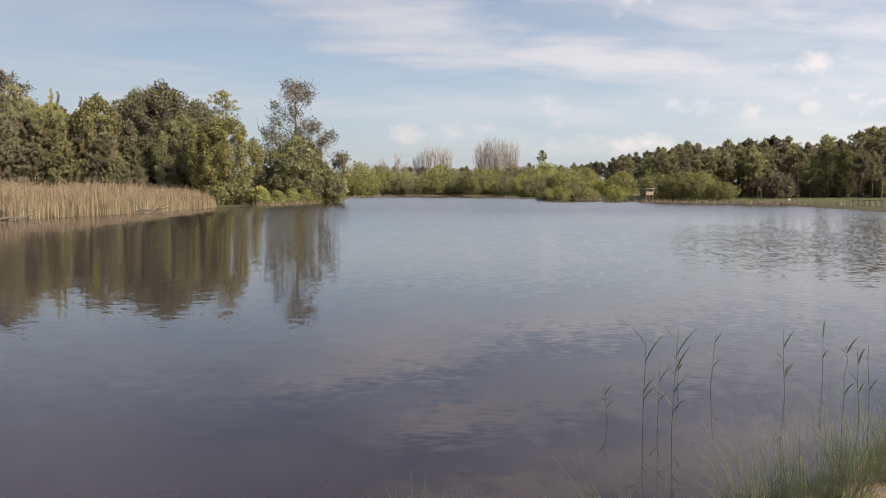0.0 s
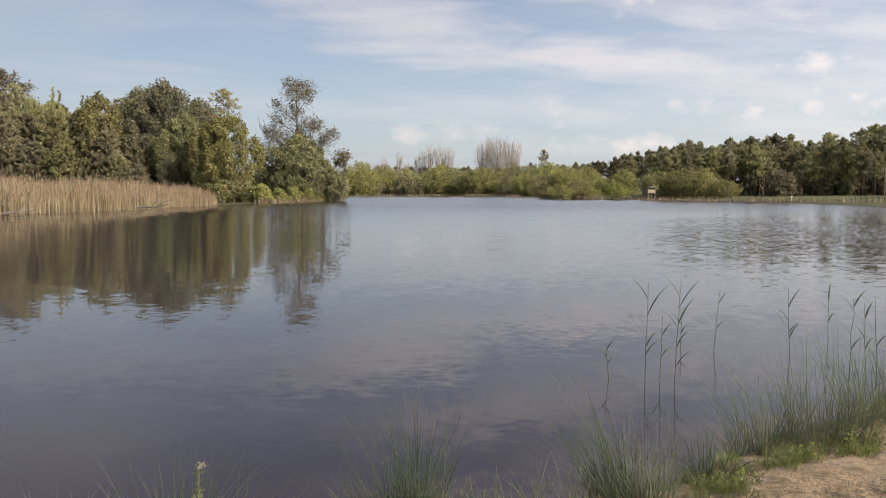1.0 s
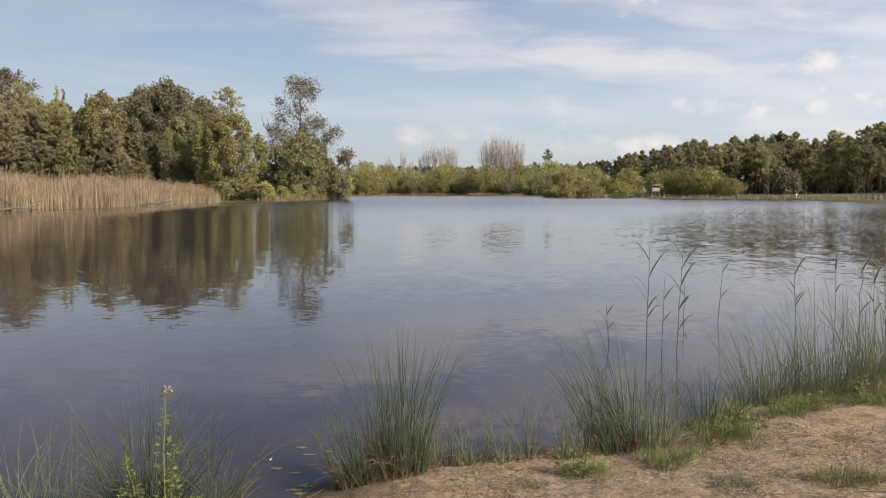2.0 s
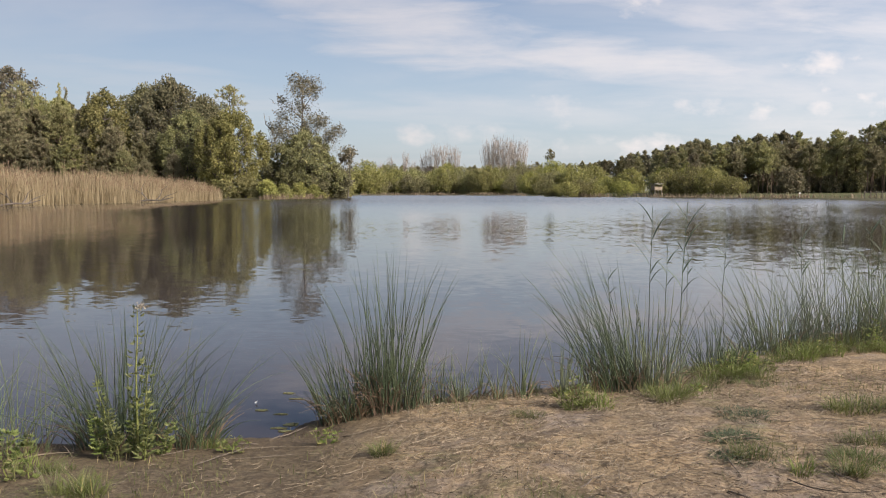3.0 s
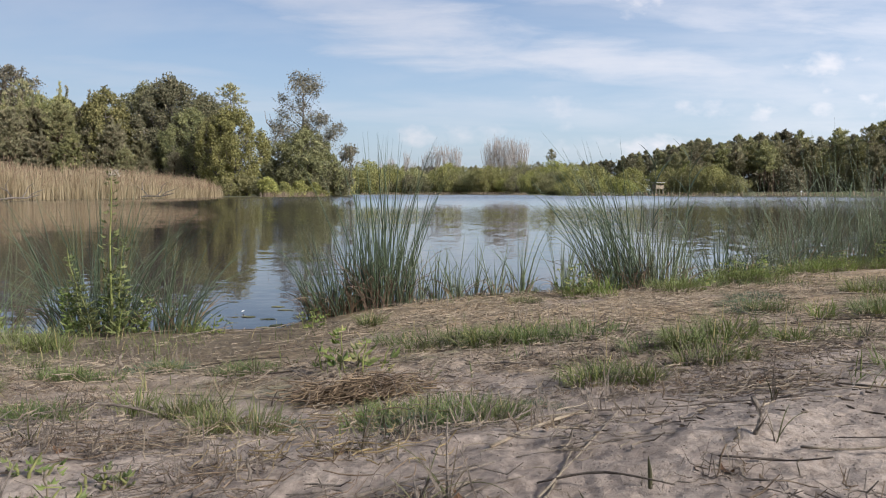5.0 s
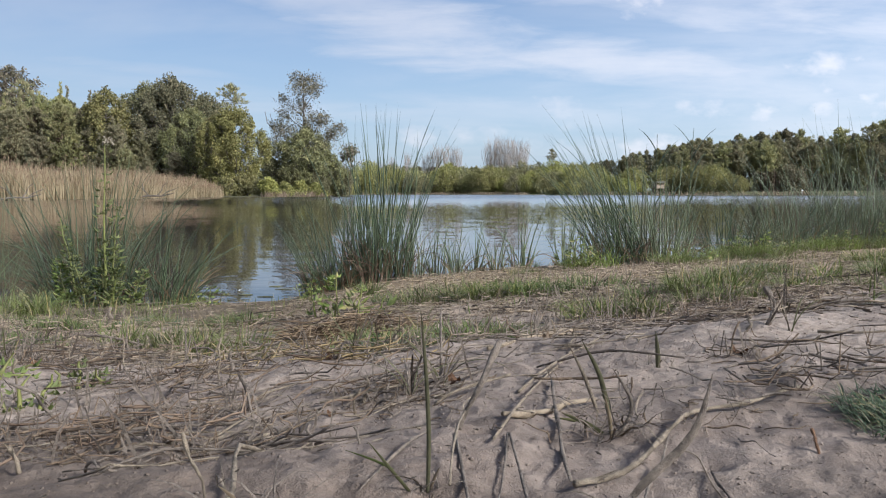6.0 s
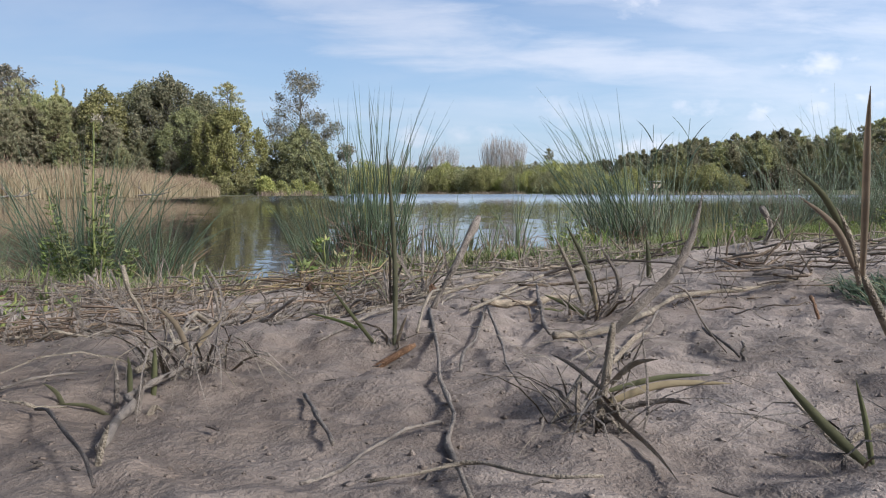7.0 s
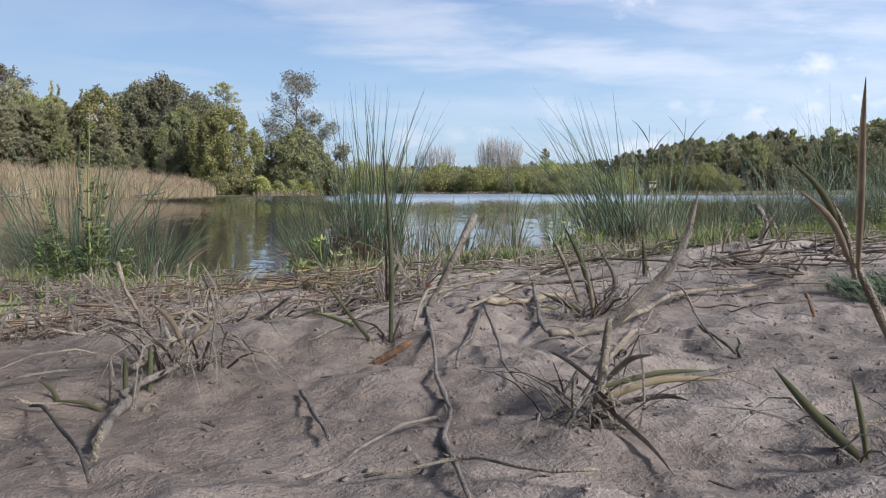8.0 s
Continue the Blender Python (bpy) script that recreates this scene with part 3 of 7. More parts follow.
def tree(name, lobes, height, girth, count, size, leaf_mat, bark_mat, label, category, trunk_to=0.85, lean=(0, 0), limbs=True, hang=0.0, ragged=0.3, shell=0.55, forks=1):
    root = new(name)
    root.empty_display_size = 0.5
    tagged(root, label, category)
    k = 8
    s = np.linspace(0, 1, k)
    paths, radii = [], []
    for f in range(forks):
        off = rng.normal(0, 0.02 * height, (1, 3)) * np.sin(s * 2.5)[:, None] * [1, 1, 0]
        spread = rng.normal(0, 0.12, 2) * height if forks > 1 else np.zeros(2)
        paths.append(np.stack([lean[0] * s ** 1.5 + spread[0] * s, lean[1] * s ** 1.5 + spread[1] * s, -0.3 + (height * trunk_to + 0.3) * s], -1) + off)
        radii.append(girth * (1.05 - 0.85 * s))
    pieces = [tubes(paths, radii, 7)]
    if limbs:
        lob = np.asarray(lobes, float)
        trunk = paths[0]
        z0 = np.clip(lob[:, 2] - 0.9 * np.hypot(lob[:, 0], lob[:, 1]) - 0.25 * lob[:, 5], 0.15 * height, height * trunk_to)
        starts = np.stack([np.interp(z0, trunk[:, 2], trunk[:, c]) for c in range(3)], -1)
        lp = limb_paths(starts, lob[:, :3])
        pieces.append(tubes(lp, np.linspace(0.42, 0.08, 5)[None] * girth * np.ones((len(lp), 1)), 5))
        # thin boughs from each limb's end into its lobe
        ends = np.repeat(lob[:, :3], 4, 0) + rng.normal(0, 0.55, (len(lob) * 4, 3)) * np.repeat(lob[:, 3:], 4, 0)
        bp = limb_paths(np.repeat(lp[:, 3], 4, 0), ends, 4)
        pieces.append(tubes(bp, np.linspace(0.13, 0.03, 4)[None] * girth * np.ones((len(bp), 1)), 3))
    part("trunk", joined(*pieces), bark_mat, root, smooth=True)
    part("crown", crown(lobes, count, size, shell, hang, ragged), leaf_mat, root)
    return root


def put(ob, x, y, turn=0.0, grow=1.0):
    z = float(land(np.array([x]), np.array([y]), False)[0])
    ob.matrix_basis = Matrix.Translation((x, y, max(z, 0.02) - 0.05)) @ Matrix.Rotation(turn, 4, "Z") @ Matrix.Scale(grow, 4)
    return ob


def again(ob, x, y, turn=0.0, grow=1.0, tall=1.0, label=""):
    z = float(land(np.array([x]), np.array([y]), False)[0])
    made = copy_thing(ob, Matrix.Translation((x, y, max(z, 0.02) - 0.05)) @ Matrix.Rotation(turn, 4, "Z"))
    made.scale = (grow, grow, grow * tall)
    if label:
        made["label"] = label
    return made


def round_lobes(height, width, n, low=0.15, flat=0.8, seed=0):
    r = np.random.default_rng(seed)
    out = []
    for i in range(n):
        f = (i + 0.5) / n
        z = height * (low + (0.86 - low) * f)
        reach = width * (1.0 - 0.85 * abs(f - 0.35) ** 1.4) * 0.55
        a = i * 2.4 + r.uniform(-0.5, 0.5)
        size = width * r.uniform(0.3, 0.46)
        out.append((math.cos(a) * reach, math.sin(a) * reach, z, size, size, size * flat))
    out.append((0, 0, height * 0.55, width * 0.55, width * 0.55, height * 0.3))
    return out


def egg_lobes(height, width, n, low=0.08, seed=0, size=0.17, point=1.0):
    """Many small leafy heads over an egg-shaped crown."""
    r = np.random.default_rng(seed)
    out = []
    for i in range(n):
        f = ((i + 0.5) / n) ** 0.85
        girth = (math.sin(min(f * 1.25 + 0.28, 1.0) * math.pi / 2) if f < 0.58 else (1 - ((f - 0.58) / 0.42) ** (1.6 * point)) ** 0.7)
        a = i * 2.4 + r.uniform(-0.4, 0.4)
        reach = width * girth * r.uniform(0.62, 1.0)
        s = width * size * r.uniform(0.7, 1.35)
        out.append((math.cos(a) * reach, math.sin(a) * reach, height * (low + (0.97 - low) * f), s, s, s * r.uniform(0.9, 1.5)))
    for f in (0.25, 0.45, 0.65):
        out.append((0, 0, height * (low + (0.9 - low) * f), width * 0.5, width * 0.5, height * 0.13))
    return out


def conifer(name, height, width, low, boughs, clumps, needles, size, leaf_mat, girth, label, dome=True, seed=0, leader=0.6, rise=0.4):
    """A pine: trunk, boughs in a spiral, tufts of needles along each bough, an upright leader."""
    r = np.random.default_rng(seed)
    root = tagged(new(name), label, "tree")
    root.empty_display_size = 0.5
    s = np.linspace(0, 1, 8)
    wave = r.normal(0, 0.012 * height, (1, 3)) * np.sin(s * 3)[:, None] * [1, 1, 0]
    trunk = np.stack([0 * s, 0 * s, -0.3 + (height * 0.98 + 0.3) * s], -1) + wave
    f = np.sort(r.random(boughs)) ** 0.9
    z = height * (low + (0.96 - low) * f)
    girths = np.maximum(1 - f ** 2.4, 0.05) ** 0.6 * (0.65 + 0.35 * np.minimum(f * 4, 1)) if dome else (1 - f) ** 0.85 + 0.07
    reach = width * girths * r.uniform(0.6, 1.12, boughs)
    a = np.arange(boughs) * 2.4 + r.normal(0, 0.4, boughs)
    start = np.stack([np.interp(z, trunk[:, 2], trunk[:, c]) for c in range(3)], -1)
    end = start + np.stack([np.cos(a) * reach, np.sin(a) * reach, reach * r.normal(rise, 0.2, boughs)], -1)
    limbs = limb_paths(start, end, 4, 0.1)
    part("trunk", joined(tubes([trunk], [girth * (1.05 - 0.95 * s)], 7), tubes(limbs, np.linspace(0.3, 0.07, 4)[None] * girth * np.ones((boughs, 1)), 3)), M_BARK_PINE, root, smooth=True)
    t = np.linspace(0.32, 1.02, clumps)[None, :, None]
    c = (start[:, None] * (1 - t) + end[:, None] * t) + r.normal(0, 0.16, (boughs, clumps, 3)) * (0.4 + 0.3 * reach[:, None, None])
    c = c.reshape(-1, 3)
    out = np.repeat(unit(end - start), clumps, 0)
    top = np.stack([r.normal(0, 0.06, 7), r.normal(0, 0.06, 7), height * 0.95 + np.linspace(0, leader, 7)], -1) + [*trunk[-1, :2], 0]
    c, out = np.concatenate([c, top]), np.concatenate([out, np.tile([0, 0, 2.0], (7, 1))])
    m = len(c) * needles
    c, out = np.repeat(c, needles, 0), np.repeat(out, needles, 0)
    way = unit(r.normal(0, 0.62, (m, 3)) + out * 0.75 + [0, 0, 0.5])
    length = size * r.uniform(0.6, 1.35, m)
    outward = unit(np.stack([c[:, 0], c[:, 1], 0.25 * reach.max() * np.ones(m)], -1))
    face = unit(outward + [0, 0, 0.3] + r.normal(0, 0.6, (m, 3)))
    part("crown", kites(c + r.normal(0, size * 0.22, (m, 3)), way, np.cross(face, way), length, length * r.uniform(0.22, 0.42, m)), leaf_mat, root)
    return root


def left_wood():
    acacia = tree("acacia_tree", egg_lobes(13, 5.2, 80, 0.03, 1), 13, 0.22, 30000, 0.25, L_ACACIA, M_BARK, "dense yellow-green acacia tree on the pond bank", "tree", shell=0.3)
    put(acacia, -30.0, 103, 0.4, 0.9)
    dark = tree("acacia_tree", egg_lobes(17.2, 6.9, 95, 0.08, 2, 0.15), 17, 0.3, 33000, 0.29, L_ACACIA_DARK, M_BARK, "tall dark rounded acacia tree in the wood", "tree", shell=0.3)
    put(dark, -43.5, 118, 0.0)
    again(dark, -49, 122, 1.7, 0.97)
    again(dark, -39.0, 119, 3.1, 0.86)
    tawny = tree("acacia_tree", egg_lobes(14.5, 4.0, 66, 0.04, 4, 0.19, 0.8), 14.5, 0.2, 20000, 0.25, L_ACACIA, M_BARK, "slender yellow-green acacia tree among the pines", "tree", shell=0.3)
    put(tawny, -51.5, 113, 0.0, 1.05)
    again(tawny, -33.6, 107, 2.2, 0.78, 1.0)
    again(dark, -39.0, 113.5, 4.2, 0.72, 0.98)
    young = conifer("young_pine", 13.4, 3.3, 0.02, 165, 6, 17, 0.36, L_PINE_YOUNG, 0.2, "bushy young pine with pointed top in the wood", True, 3, 2.1)
    olive = conifer("young_pine", 12.0, 3.2, 0.02, 155, 6, 17, 0.36, L_PINE_TAWNY, 0.2, "tawny young pine with reddish tips in the wood", True, 4, 1.7)
    put(young, -58.0, 112, 0.0)
    put(olive, -64.5, 110, 0.0)
    for x, y, a, g, tall in [(-62.5, 113, 1, 0.92, 1.05), (-55.0, 115, 2, 1.0, 1.02), (-67.5, 114, 3, 0.98, 1.0), (-71.5, 114, 4, 1.0, 0.95), (-60.3, 117, 5, 1.0, 1.12), (-76, 114, 6, 0.95, 1.0),
                             (-65, 119, 2.5, 1.02, 1.02), (-57, 121, 1.2, 1.05, 1.0), (-69, 121, 3.2, 1.0, 1.05), (-62, 122, 0.7, 1.1, 1.02), (-73, 119, 4.4, 1.05, 1.0), (-45.5, 111, 0.5, 0.62, 0.95), (-54.5, 109, 3.5, 0.72, 0.9)]:
        again(young, x, y, a, g, tall)
    for x, y, a, g, tall in [(-49.0, 109.5, 0.5, 0.86, 0.95), (-52.5, 111, 1.5, 0.95, 0.9), (-70.0, 110, 2, 0.8, 0.85), (-59.5, 109.5, 3, 0.8, 0.85), (-46.8, 108, 4, 0.62, 0.85), (-75, 111, 5, 0.85, 1.0), (-43.4, 107, 1, 0.45, 0.9), (-39.5, 107.5, 2, 0.5, 1.0)]:
        again(olive, x, y, a, g, tall)
    for x, y, a, g in [(-70, 128, 1, 0.9), (-60, 128, 2, 0.85), (-83, 122, 3, 1.0)]:
        again(dark, x, y, a, g)
    lone = conifer("pine_tree", 17.6, 2.6, 0.76, 24, 3, 12, 0.5, L_PINE, 0.16, "slim pine with an airy crown above the wood", True, 5, 0.4, 0.3)
    put(lone, -35.0, 120.5, 0.3)
    big = tree("pine_tree", egg_lobes(22.5, 6.0, 46, 0.45, 6, 0.13), 22.5, 0.28, 7500, 0.36, L_EUCA, M_BARK_PINE, "tall open-crowned tree behind the wood", "tree", trunk_to=0.93, shell=0.2, ragged=0.5)
    put(big, -79.5, 136, 0.3)
    again(big, -87, 138, 1.3, 1.03)
    again(lone, -72.5, 128, 1.1, 1.08)
    bush = tree("willow_bush", round_lobes(2.6, 1.6, 7, 0.2, 0.8, 8), 2.6, 0.06, 2600, 0.2, L_WILLOW, M_BARK, "low green bush at the water's edge", "bush", forks=3)
    put(bush, -23.8, 97.5, 0.0, 1.0)
    for x, y, g in [(-25.4, 99, 0.9), (-29, 98, 1.0), (-27.5, 101, 1.2)]:
        again(bush, x, y, x, g)
    return acacia, dark, bush, lone


def island_trees(acacia, dark, bush):
    s = 0.0887
    lob = []
    for px, pz, rx, rz in [(22, 178, 2.0, 1.5), (-2, 186, 1.6, 1.1), (8, 164, 2.2, 1.4), (30, 160, 1.3, 1.2), (-32, 150, 1.2, 0.8), (-22, 122, 1.5, 1.3), (4, 136, 1.9, 1.5), (-38, 98, 1.6, 1.4),
                           (24, 108, 2.6, 1.7), (44, 112, 1.6, 1.2), (-14, 86, 2.4, 1.9), (12, 76, 2.8, 2.2), (70, 98, 1.3, 1.1), (56, 88, 1.3, 1.1), (-48, 70, 1.6, 1.3), (86, 56, 1.5, 1.3), (40, 72, 2.2, 1.6)]:
        lob.append((px * s, rng.uniform(-1.6, 1.6), pz * s + 2.0, rx, rx * 0.9, rz))
    euca = tree("eucalyptus_tree", lob, 19, 0.26, 15500, 0.19, L_EUCA, M_BARK, "tall thin-crowned eucalyptus tree on the point", "tree", trunk_to=0.97, shell=0.25, ragged=0.5, lean=(0.6, 0))
    put(euca, -24.2, 119)
    low = tree("acacia_tree", egg_lobes(9.5, 3.8, 46, 0.03, 9), 9.5, 0.2, 15000, 0.24, L_ACACIA_DARK, M_BARK, "dense olive-green tree at the foot of the eucalyptus", "tree")
    put(low, -22.3, 114)
    for x, y, a, g, tall in [(-25.4, 115, 2, 0.9, 0.92), (-19.6, 117, 4, 0.85, 0.8), (-24, 112, 1, 0.62, 0.8), (-27.8, 118, 3, 0.72, 0.8), (-20.6, 114, 5.5, 0.7, 0.75), (-18.2, 118, 0.6, 0.66, 0.8), (-22.4, 118, 2.7, 1.0, 1.08)]:
        again(low, x, y, a, g, tall)
    side = conifer("pine_tree", 8.5, 2.2, 0.1, 50, 4, 12, 0.42, L_PINE, 0.13, "small dark pine beside the eucalyptus", False, 12, 0.8)
    put(side, -29.0, 117.5)
    thin = tree("eucalyptus_tree", [(0.4, 0, 7.3, 1.1, 1.0, 0.9), (-0.6, 0.3, 6.2, 1.0, 0.9, 0.8), (0.9, 0, 5.2, 0.9, 0.9, 0.8), (-0.3, 0, 4.0, 0.9, 0.8, 0.7), (0.2, 0, 2.6, 0.8, 0.8, 0.7)], 8.2, 0.09, 950, 0.3, L_EUCA, M_BARK,
                "young sparse eucalyptus at the end of the point", "tree", trunk_to=0.9, shell=0.2, ragged=0.5)
    put(thin, -16.6, 121.5)
    snag = new("dead_branch")
    tagged(snag, "bare dead branch sticking up behind the wood", "branch")
    paths = [[(0, 0, 0), (0.2, 0, 5), (-0.3, 0, 9), (-1.2, 0, 13.0)], [(-0.3, 0, 9), (0.1, 0, 10), (0.5, 0, 11.2), (0.4, 0, 12.4)], [(-0.6, 0, 10.4), (-1.0, 0, 11), (-1.7, 0, 11.6), (-2.0, 0, 13.4)]]
    part("limb", tubes(paths, [[0.12, 0.1, 0.07, 0.03]] * 3, 5), M_BARK_PALE, snag)
    put(snag, -27.8, 121)
    for x, y, g in [(-17.2, 124, 0.8), (-18.3, 123, 0.7), (-20.2, 118, 0.6), (-20.0, 110, 0.8), (-21.5, 106, 0.9), (-22.6, 103, 0.8), (-22.2, 100.5, 0.7), (-19.6, 113.5, 0.7), (-18.9, 117, 0.6), (-21.6, 130, 1.3), (-22.6, 140, 1.5), (-24, 152, 1.8), (-25, 166, 2.0), (-26.5, 180, 2.0), (-28, 196, 2.2), (-24.0, 146, 1.3)]:
        again(bush, x, y, y, g)


def far_belt(bush):
    willow = tree("willow_bush", egg_lobes(8.0, 5.6, 42, 0.04, 21, 0.2, 0.8), 8.0, 0.16, 8200, 0.29, L_WILLOW, M_BARK, "broad yellow-green willow bush on the far shore", "bush", forks=3)
    grey = tree("willow_bush", egg_lobes(7.0, 5.6, 42, 0.04, 22, 0.2, 0.8), 7.0, 0.16, 7800, 0.29, L_WILLOW_GREY, M_BARK, "broad grey-green willow bush on the far shore", "bush", forks=3)
    put(willow, -26.0, 244)
    put(grey, -1.0, 246)
    r = np.random.default_rng(5)
    for i in range(44):
        x = -38 + 2.15 * i + r.uniform(-1, 1)
        edge = 241 if x < 5 else 238 - (x - 5) * 0.9 if x < 22 else 212
        y = edge + r.uniform(1, 16)
        again(willow if r.random() < 0.58 else grey, x, y, r.uniform(0, 6), r.uniform(0.62, 1.05), r.uniform(0.8, 1.12))
    for i in range(16):
        x = -40 + 5.0 * i + r.uniform(-1, 1)
        again(grey if r.random() < 0.6 else willow, x, 262 + r.uniform(0, 14), r.uniform(0, 6), r.uniform(0.9, 1.2), r.uniform(1.0, 1.25))
    for x, y, g, tall in [(22.3, 146, 0.55, 0.62), (25.5, 149, 0.58, 0.66), (28.2, 148.5, 0.5, 0.6), (20.0, 149, 0.4, 0.5), (32.8, 144.5, 0.46, 0.78)]:
        again(willow, x, y, x, g, tall, "rounded yellow-green willow standing at the water")
    for x, y, g, tall in [(41.5, 146, 0.62, 1.0), (45.5, 144, 0.66, 1.0), (49.0, 142, 0.60, 1.05), (46.5, 149, 0.75, 0.95), (43, 151, 0.7, 0.95)]:
        again(willow, x, y, x, g, tall)
    for x, y, g, tall in [(51.5, 139, 0.5, 0.8)]:
        again(willow, x, y, x, g, tall, "low willow bush under the pines by the water")
    return willow, grey


def bare_poplar(height, spread, n, seed):
    r = np.random.default_rng(seed)
    root = tagged(new("poplar_tree"), "leafless upright poplar with pale pinkish twigs", "tree")
    s = np.linspace(0, 1, 7)
    trunk = np.stack([0 * s, 0 * s, -0.3 + height * 0.9 * s], -1)
    part("trunk", tubes([trunk], [0.17 * (1.05 - s)], 6), M_TWIG, root)
    q = np.linspace(0, 1, 5)
    stems = []
    for i in range(n):
        z0 = height * r.uniform(0.05, 0.4)
        a = i * 2.4 + r.uniform(-0.5, 0.5)
        out = spread * math.sqrt((i + 0.6) / n) * r.uniform(0.85, 1.1)
        rise = (height * r.uniform(0.86, 1.02) - z0) * (1 - 0.12 * (out / spread) ** 2)
        o = out * q ** 0.8
        stems.append(np.stack([np.cos(a) * o, np.sin(a) * o, z0 + rise * q ** 1.2], -1) + r.normal(0, 0.10, (5, 3)))
    stems = np.array(stems)
    side = []
    for p in stems:
        for j in range(9):
            k = r.integers(1, 4)
            b = p[k] * (1 - (u := r.random())) + p[k + 1] * u
            a = r.uniform(0, 6.28)
            long = r.uniform(1.2, 3.0)
            side.append(np.stack([b, b + [math.cos(a) * long * 0.22, math.sin(a) * long * 0.22, long * 0.5], b + [math.cos(a) * long * 0.34, math.sin(a) * long * 0.34, long]]))
    part("crown", joined(tubes(stems, np.linspace(0.085, 0.025, 5)[None] * r.uniform(0.7, 1.3, (n, 1)), 4), tubes(np.array(side), np.array([[0.036, 0.028, 0.017]]) * np.ones((len(side), 1)), 3)), M_TWIG, root)
    return root


def poplars():
    a = put(bare_poplar(19.5, 2.3, 20, 1), -6.5, 320)
    b = put(bare_poplar(22.5, 4.3, 36, 2), 17.5, 322)
    for x, y, t, g, tall in [(-9.5, 322, 1, 0.9, 1.0), (-3.2, 319, 2, 1.0, 1.0), (-0.2, 322, 3, 0.95, 1.02), (2.4, 320, 4, 0.88, 1.05), (-12, 324, 2, 0.8, 1.0), (-20, 330, 5, 0.9, 0.95), (-27, 334, 1, 0.8, 0.95),
                             (-31, 332, 3, 0.7, 0.9), (-17, 336, 3, 0.7, 0.95)]:
        again(a, x, y, t, g, tall)
    for x, y, t, g, tall in [(20.5, 321, 1, 1.0, 1.03), (23.5, 320, 2, 0.97, 1.02), (26.8, 322, 3, 1.0, 0.97), (29.8, 321, 4, 0.9, 1.02), (15.5, 323, 5, 0.9, 0.98)]:
        again(b, x, y, t, g, tall)


def pine_forest():
    kinds = [conifer("pine_tree", 16, w, low, 62, 5, 15, 0.66, mat, 0.19, "tall dark maritime pine with a bare trunk", True, 40 + i, 0.7)
             for i, (low, w, mat) in enumerate(((0.34, 3.2, L_PINE), (0.48, 3.0, L_PINE_TAWNY), (0.28, 3.0, L_PINE)))]
    tall = conifer("pine_tree", 19, 3.5, 0.66, 36, 4, 13, 0.6, L_PINE, 0.2, "lofty pine with an open umbrella crown", True, 51, 0.5, 0.3)
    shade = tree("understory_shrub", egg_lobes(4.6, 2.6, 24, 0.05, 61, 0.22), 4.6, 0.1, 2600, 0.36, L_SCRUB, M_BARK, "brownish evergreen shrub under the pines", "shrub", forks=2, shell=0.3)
    r = np.random.default_rng(77)
    put(kinds[0], 64, 158, 0, 0.75)
    put(kinds[1], 68, 156, 0, 0.78)
    put(kinds[2], 72, 158, 0, 0.78)
    put(tall, 85, 150, 0, 0.72)
    put(shade, 63, 142)
    for row, (y0, step) in enumerate([(148, 3.4), (156, 3.0), (165, 3.0), (175, 3.2), (190, 3.8)]):
        x = 44.0 + row * 2.0
        while x < 108:
            y = y0 + r.uniform(-4, 4) - max(x - 75, 0) * 0.3
            u = x / y
            top = np.interp(u, [0.2, 0.28, 0.31, 0.41, 0.48, 0.53, 0.57, 0.62], [0.70, 0.74, 0.83, 0.93, 0.88, 0.88, 0.90, 0.86]) * y / 205
            again(kinds[int(r.integers(3))], x, y, r.uniform(0, 6), top * r.uniform(0.88, 1.05) * (1.0 if row else 0.93), 1.0)
            x += step * r.uniform(0.7, 1.35)
    for x, y, g in [(80, 146, 0.68), (84, 148, 0.73), (88.5, 147, 0.73), (76, 150, 0.66), (92, 146, 0.70), (82, 141, 0.70)]:
        again(tall, x, y, x, g)
    # thickets between the trunks
    for i in range(70):
        x = 50 + 0.95 * i + r.uniform(-1, 1)
        back = float(np.interp(x, [46, 60, 75, 116], [152, 149, 142, 132])) + r.uniform(2, 26)
        again(shade, x, back, r.uniform(0, 6), r.uniform(0.35, 0.75), r.uniform(0.8, 1.3))
    # the wood falls away towards the middle of the far shore
    for i in range(40):
        x = 44 + 1.45 * i + r.uniform(-1, 1)
        y = 305 + r.uniform(-8, 10)
        again(kinds[int(r.integers(3))], x, y, r.uniform(0, 6), np.interp(x, [44, 60, 80, 100], [0.62, 0.76, 0.98, 1.2]) * r.uniform(0.85, 1.08))
    for i in range(26):
        x = -42 + 3.6 * i + r.uniform(-1, 1)
        again(kinds[int(r.integers(3))], x, 380 + r.uniform(-6, 10), r.uniform(0, 6), r.uniform(0.64, 0.8))
    slim = conifer("pine_tree", 18, 2.6, 0.72, 20, 3, 14, 0.7, L_PINE, 0.22, "lone slim pine standing above the far scrub", True, 58, 0.4, 0.2)
    put(slim, 43.2, 331)
    for x, y, g in [(37.5, 331, 0.7), (39.6, 333, 0.62), (46.5, 332, 0.62), (49.0, 331, 0.66), (51.5, 334, 0.6)]:
        again(slim, x, y, x, g, 1.0, "small pine among the far scrub")
    # scrub at the back of the wood
    for i in range(34):
        again(shade, 52 + 2.4 * i + r.uniform(-1, 1), 186 + r.uniform(0, 14), r.uniform(0, 6), r.uniform(1.3, 1.9), r.uniform(0.9, 1.2))


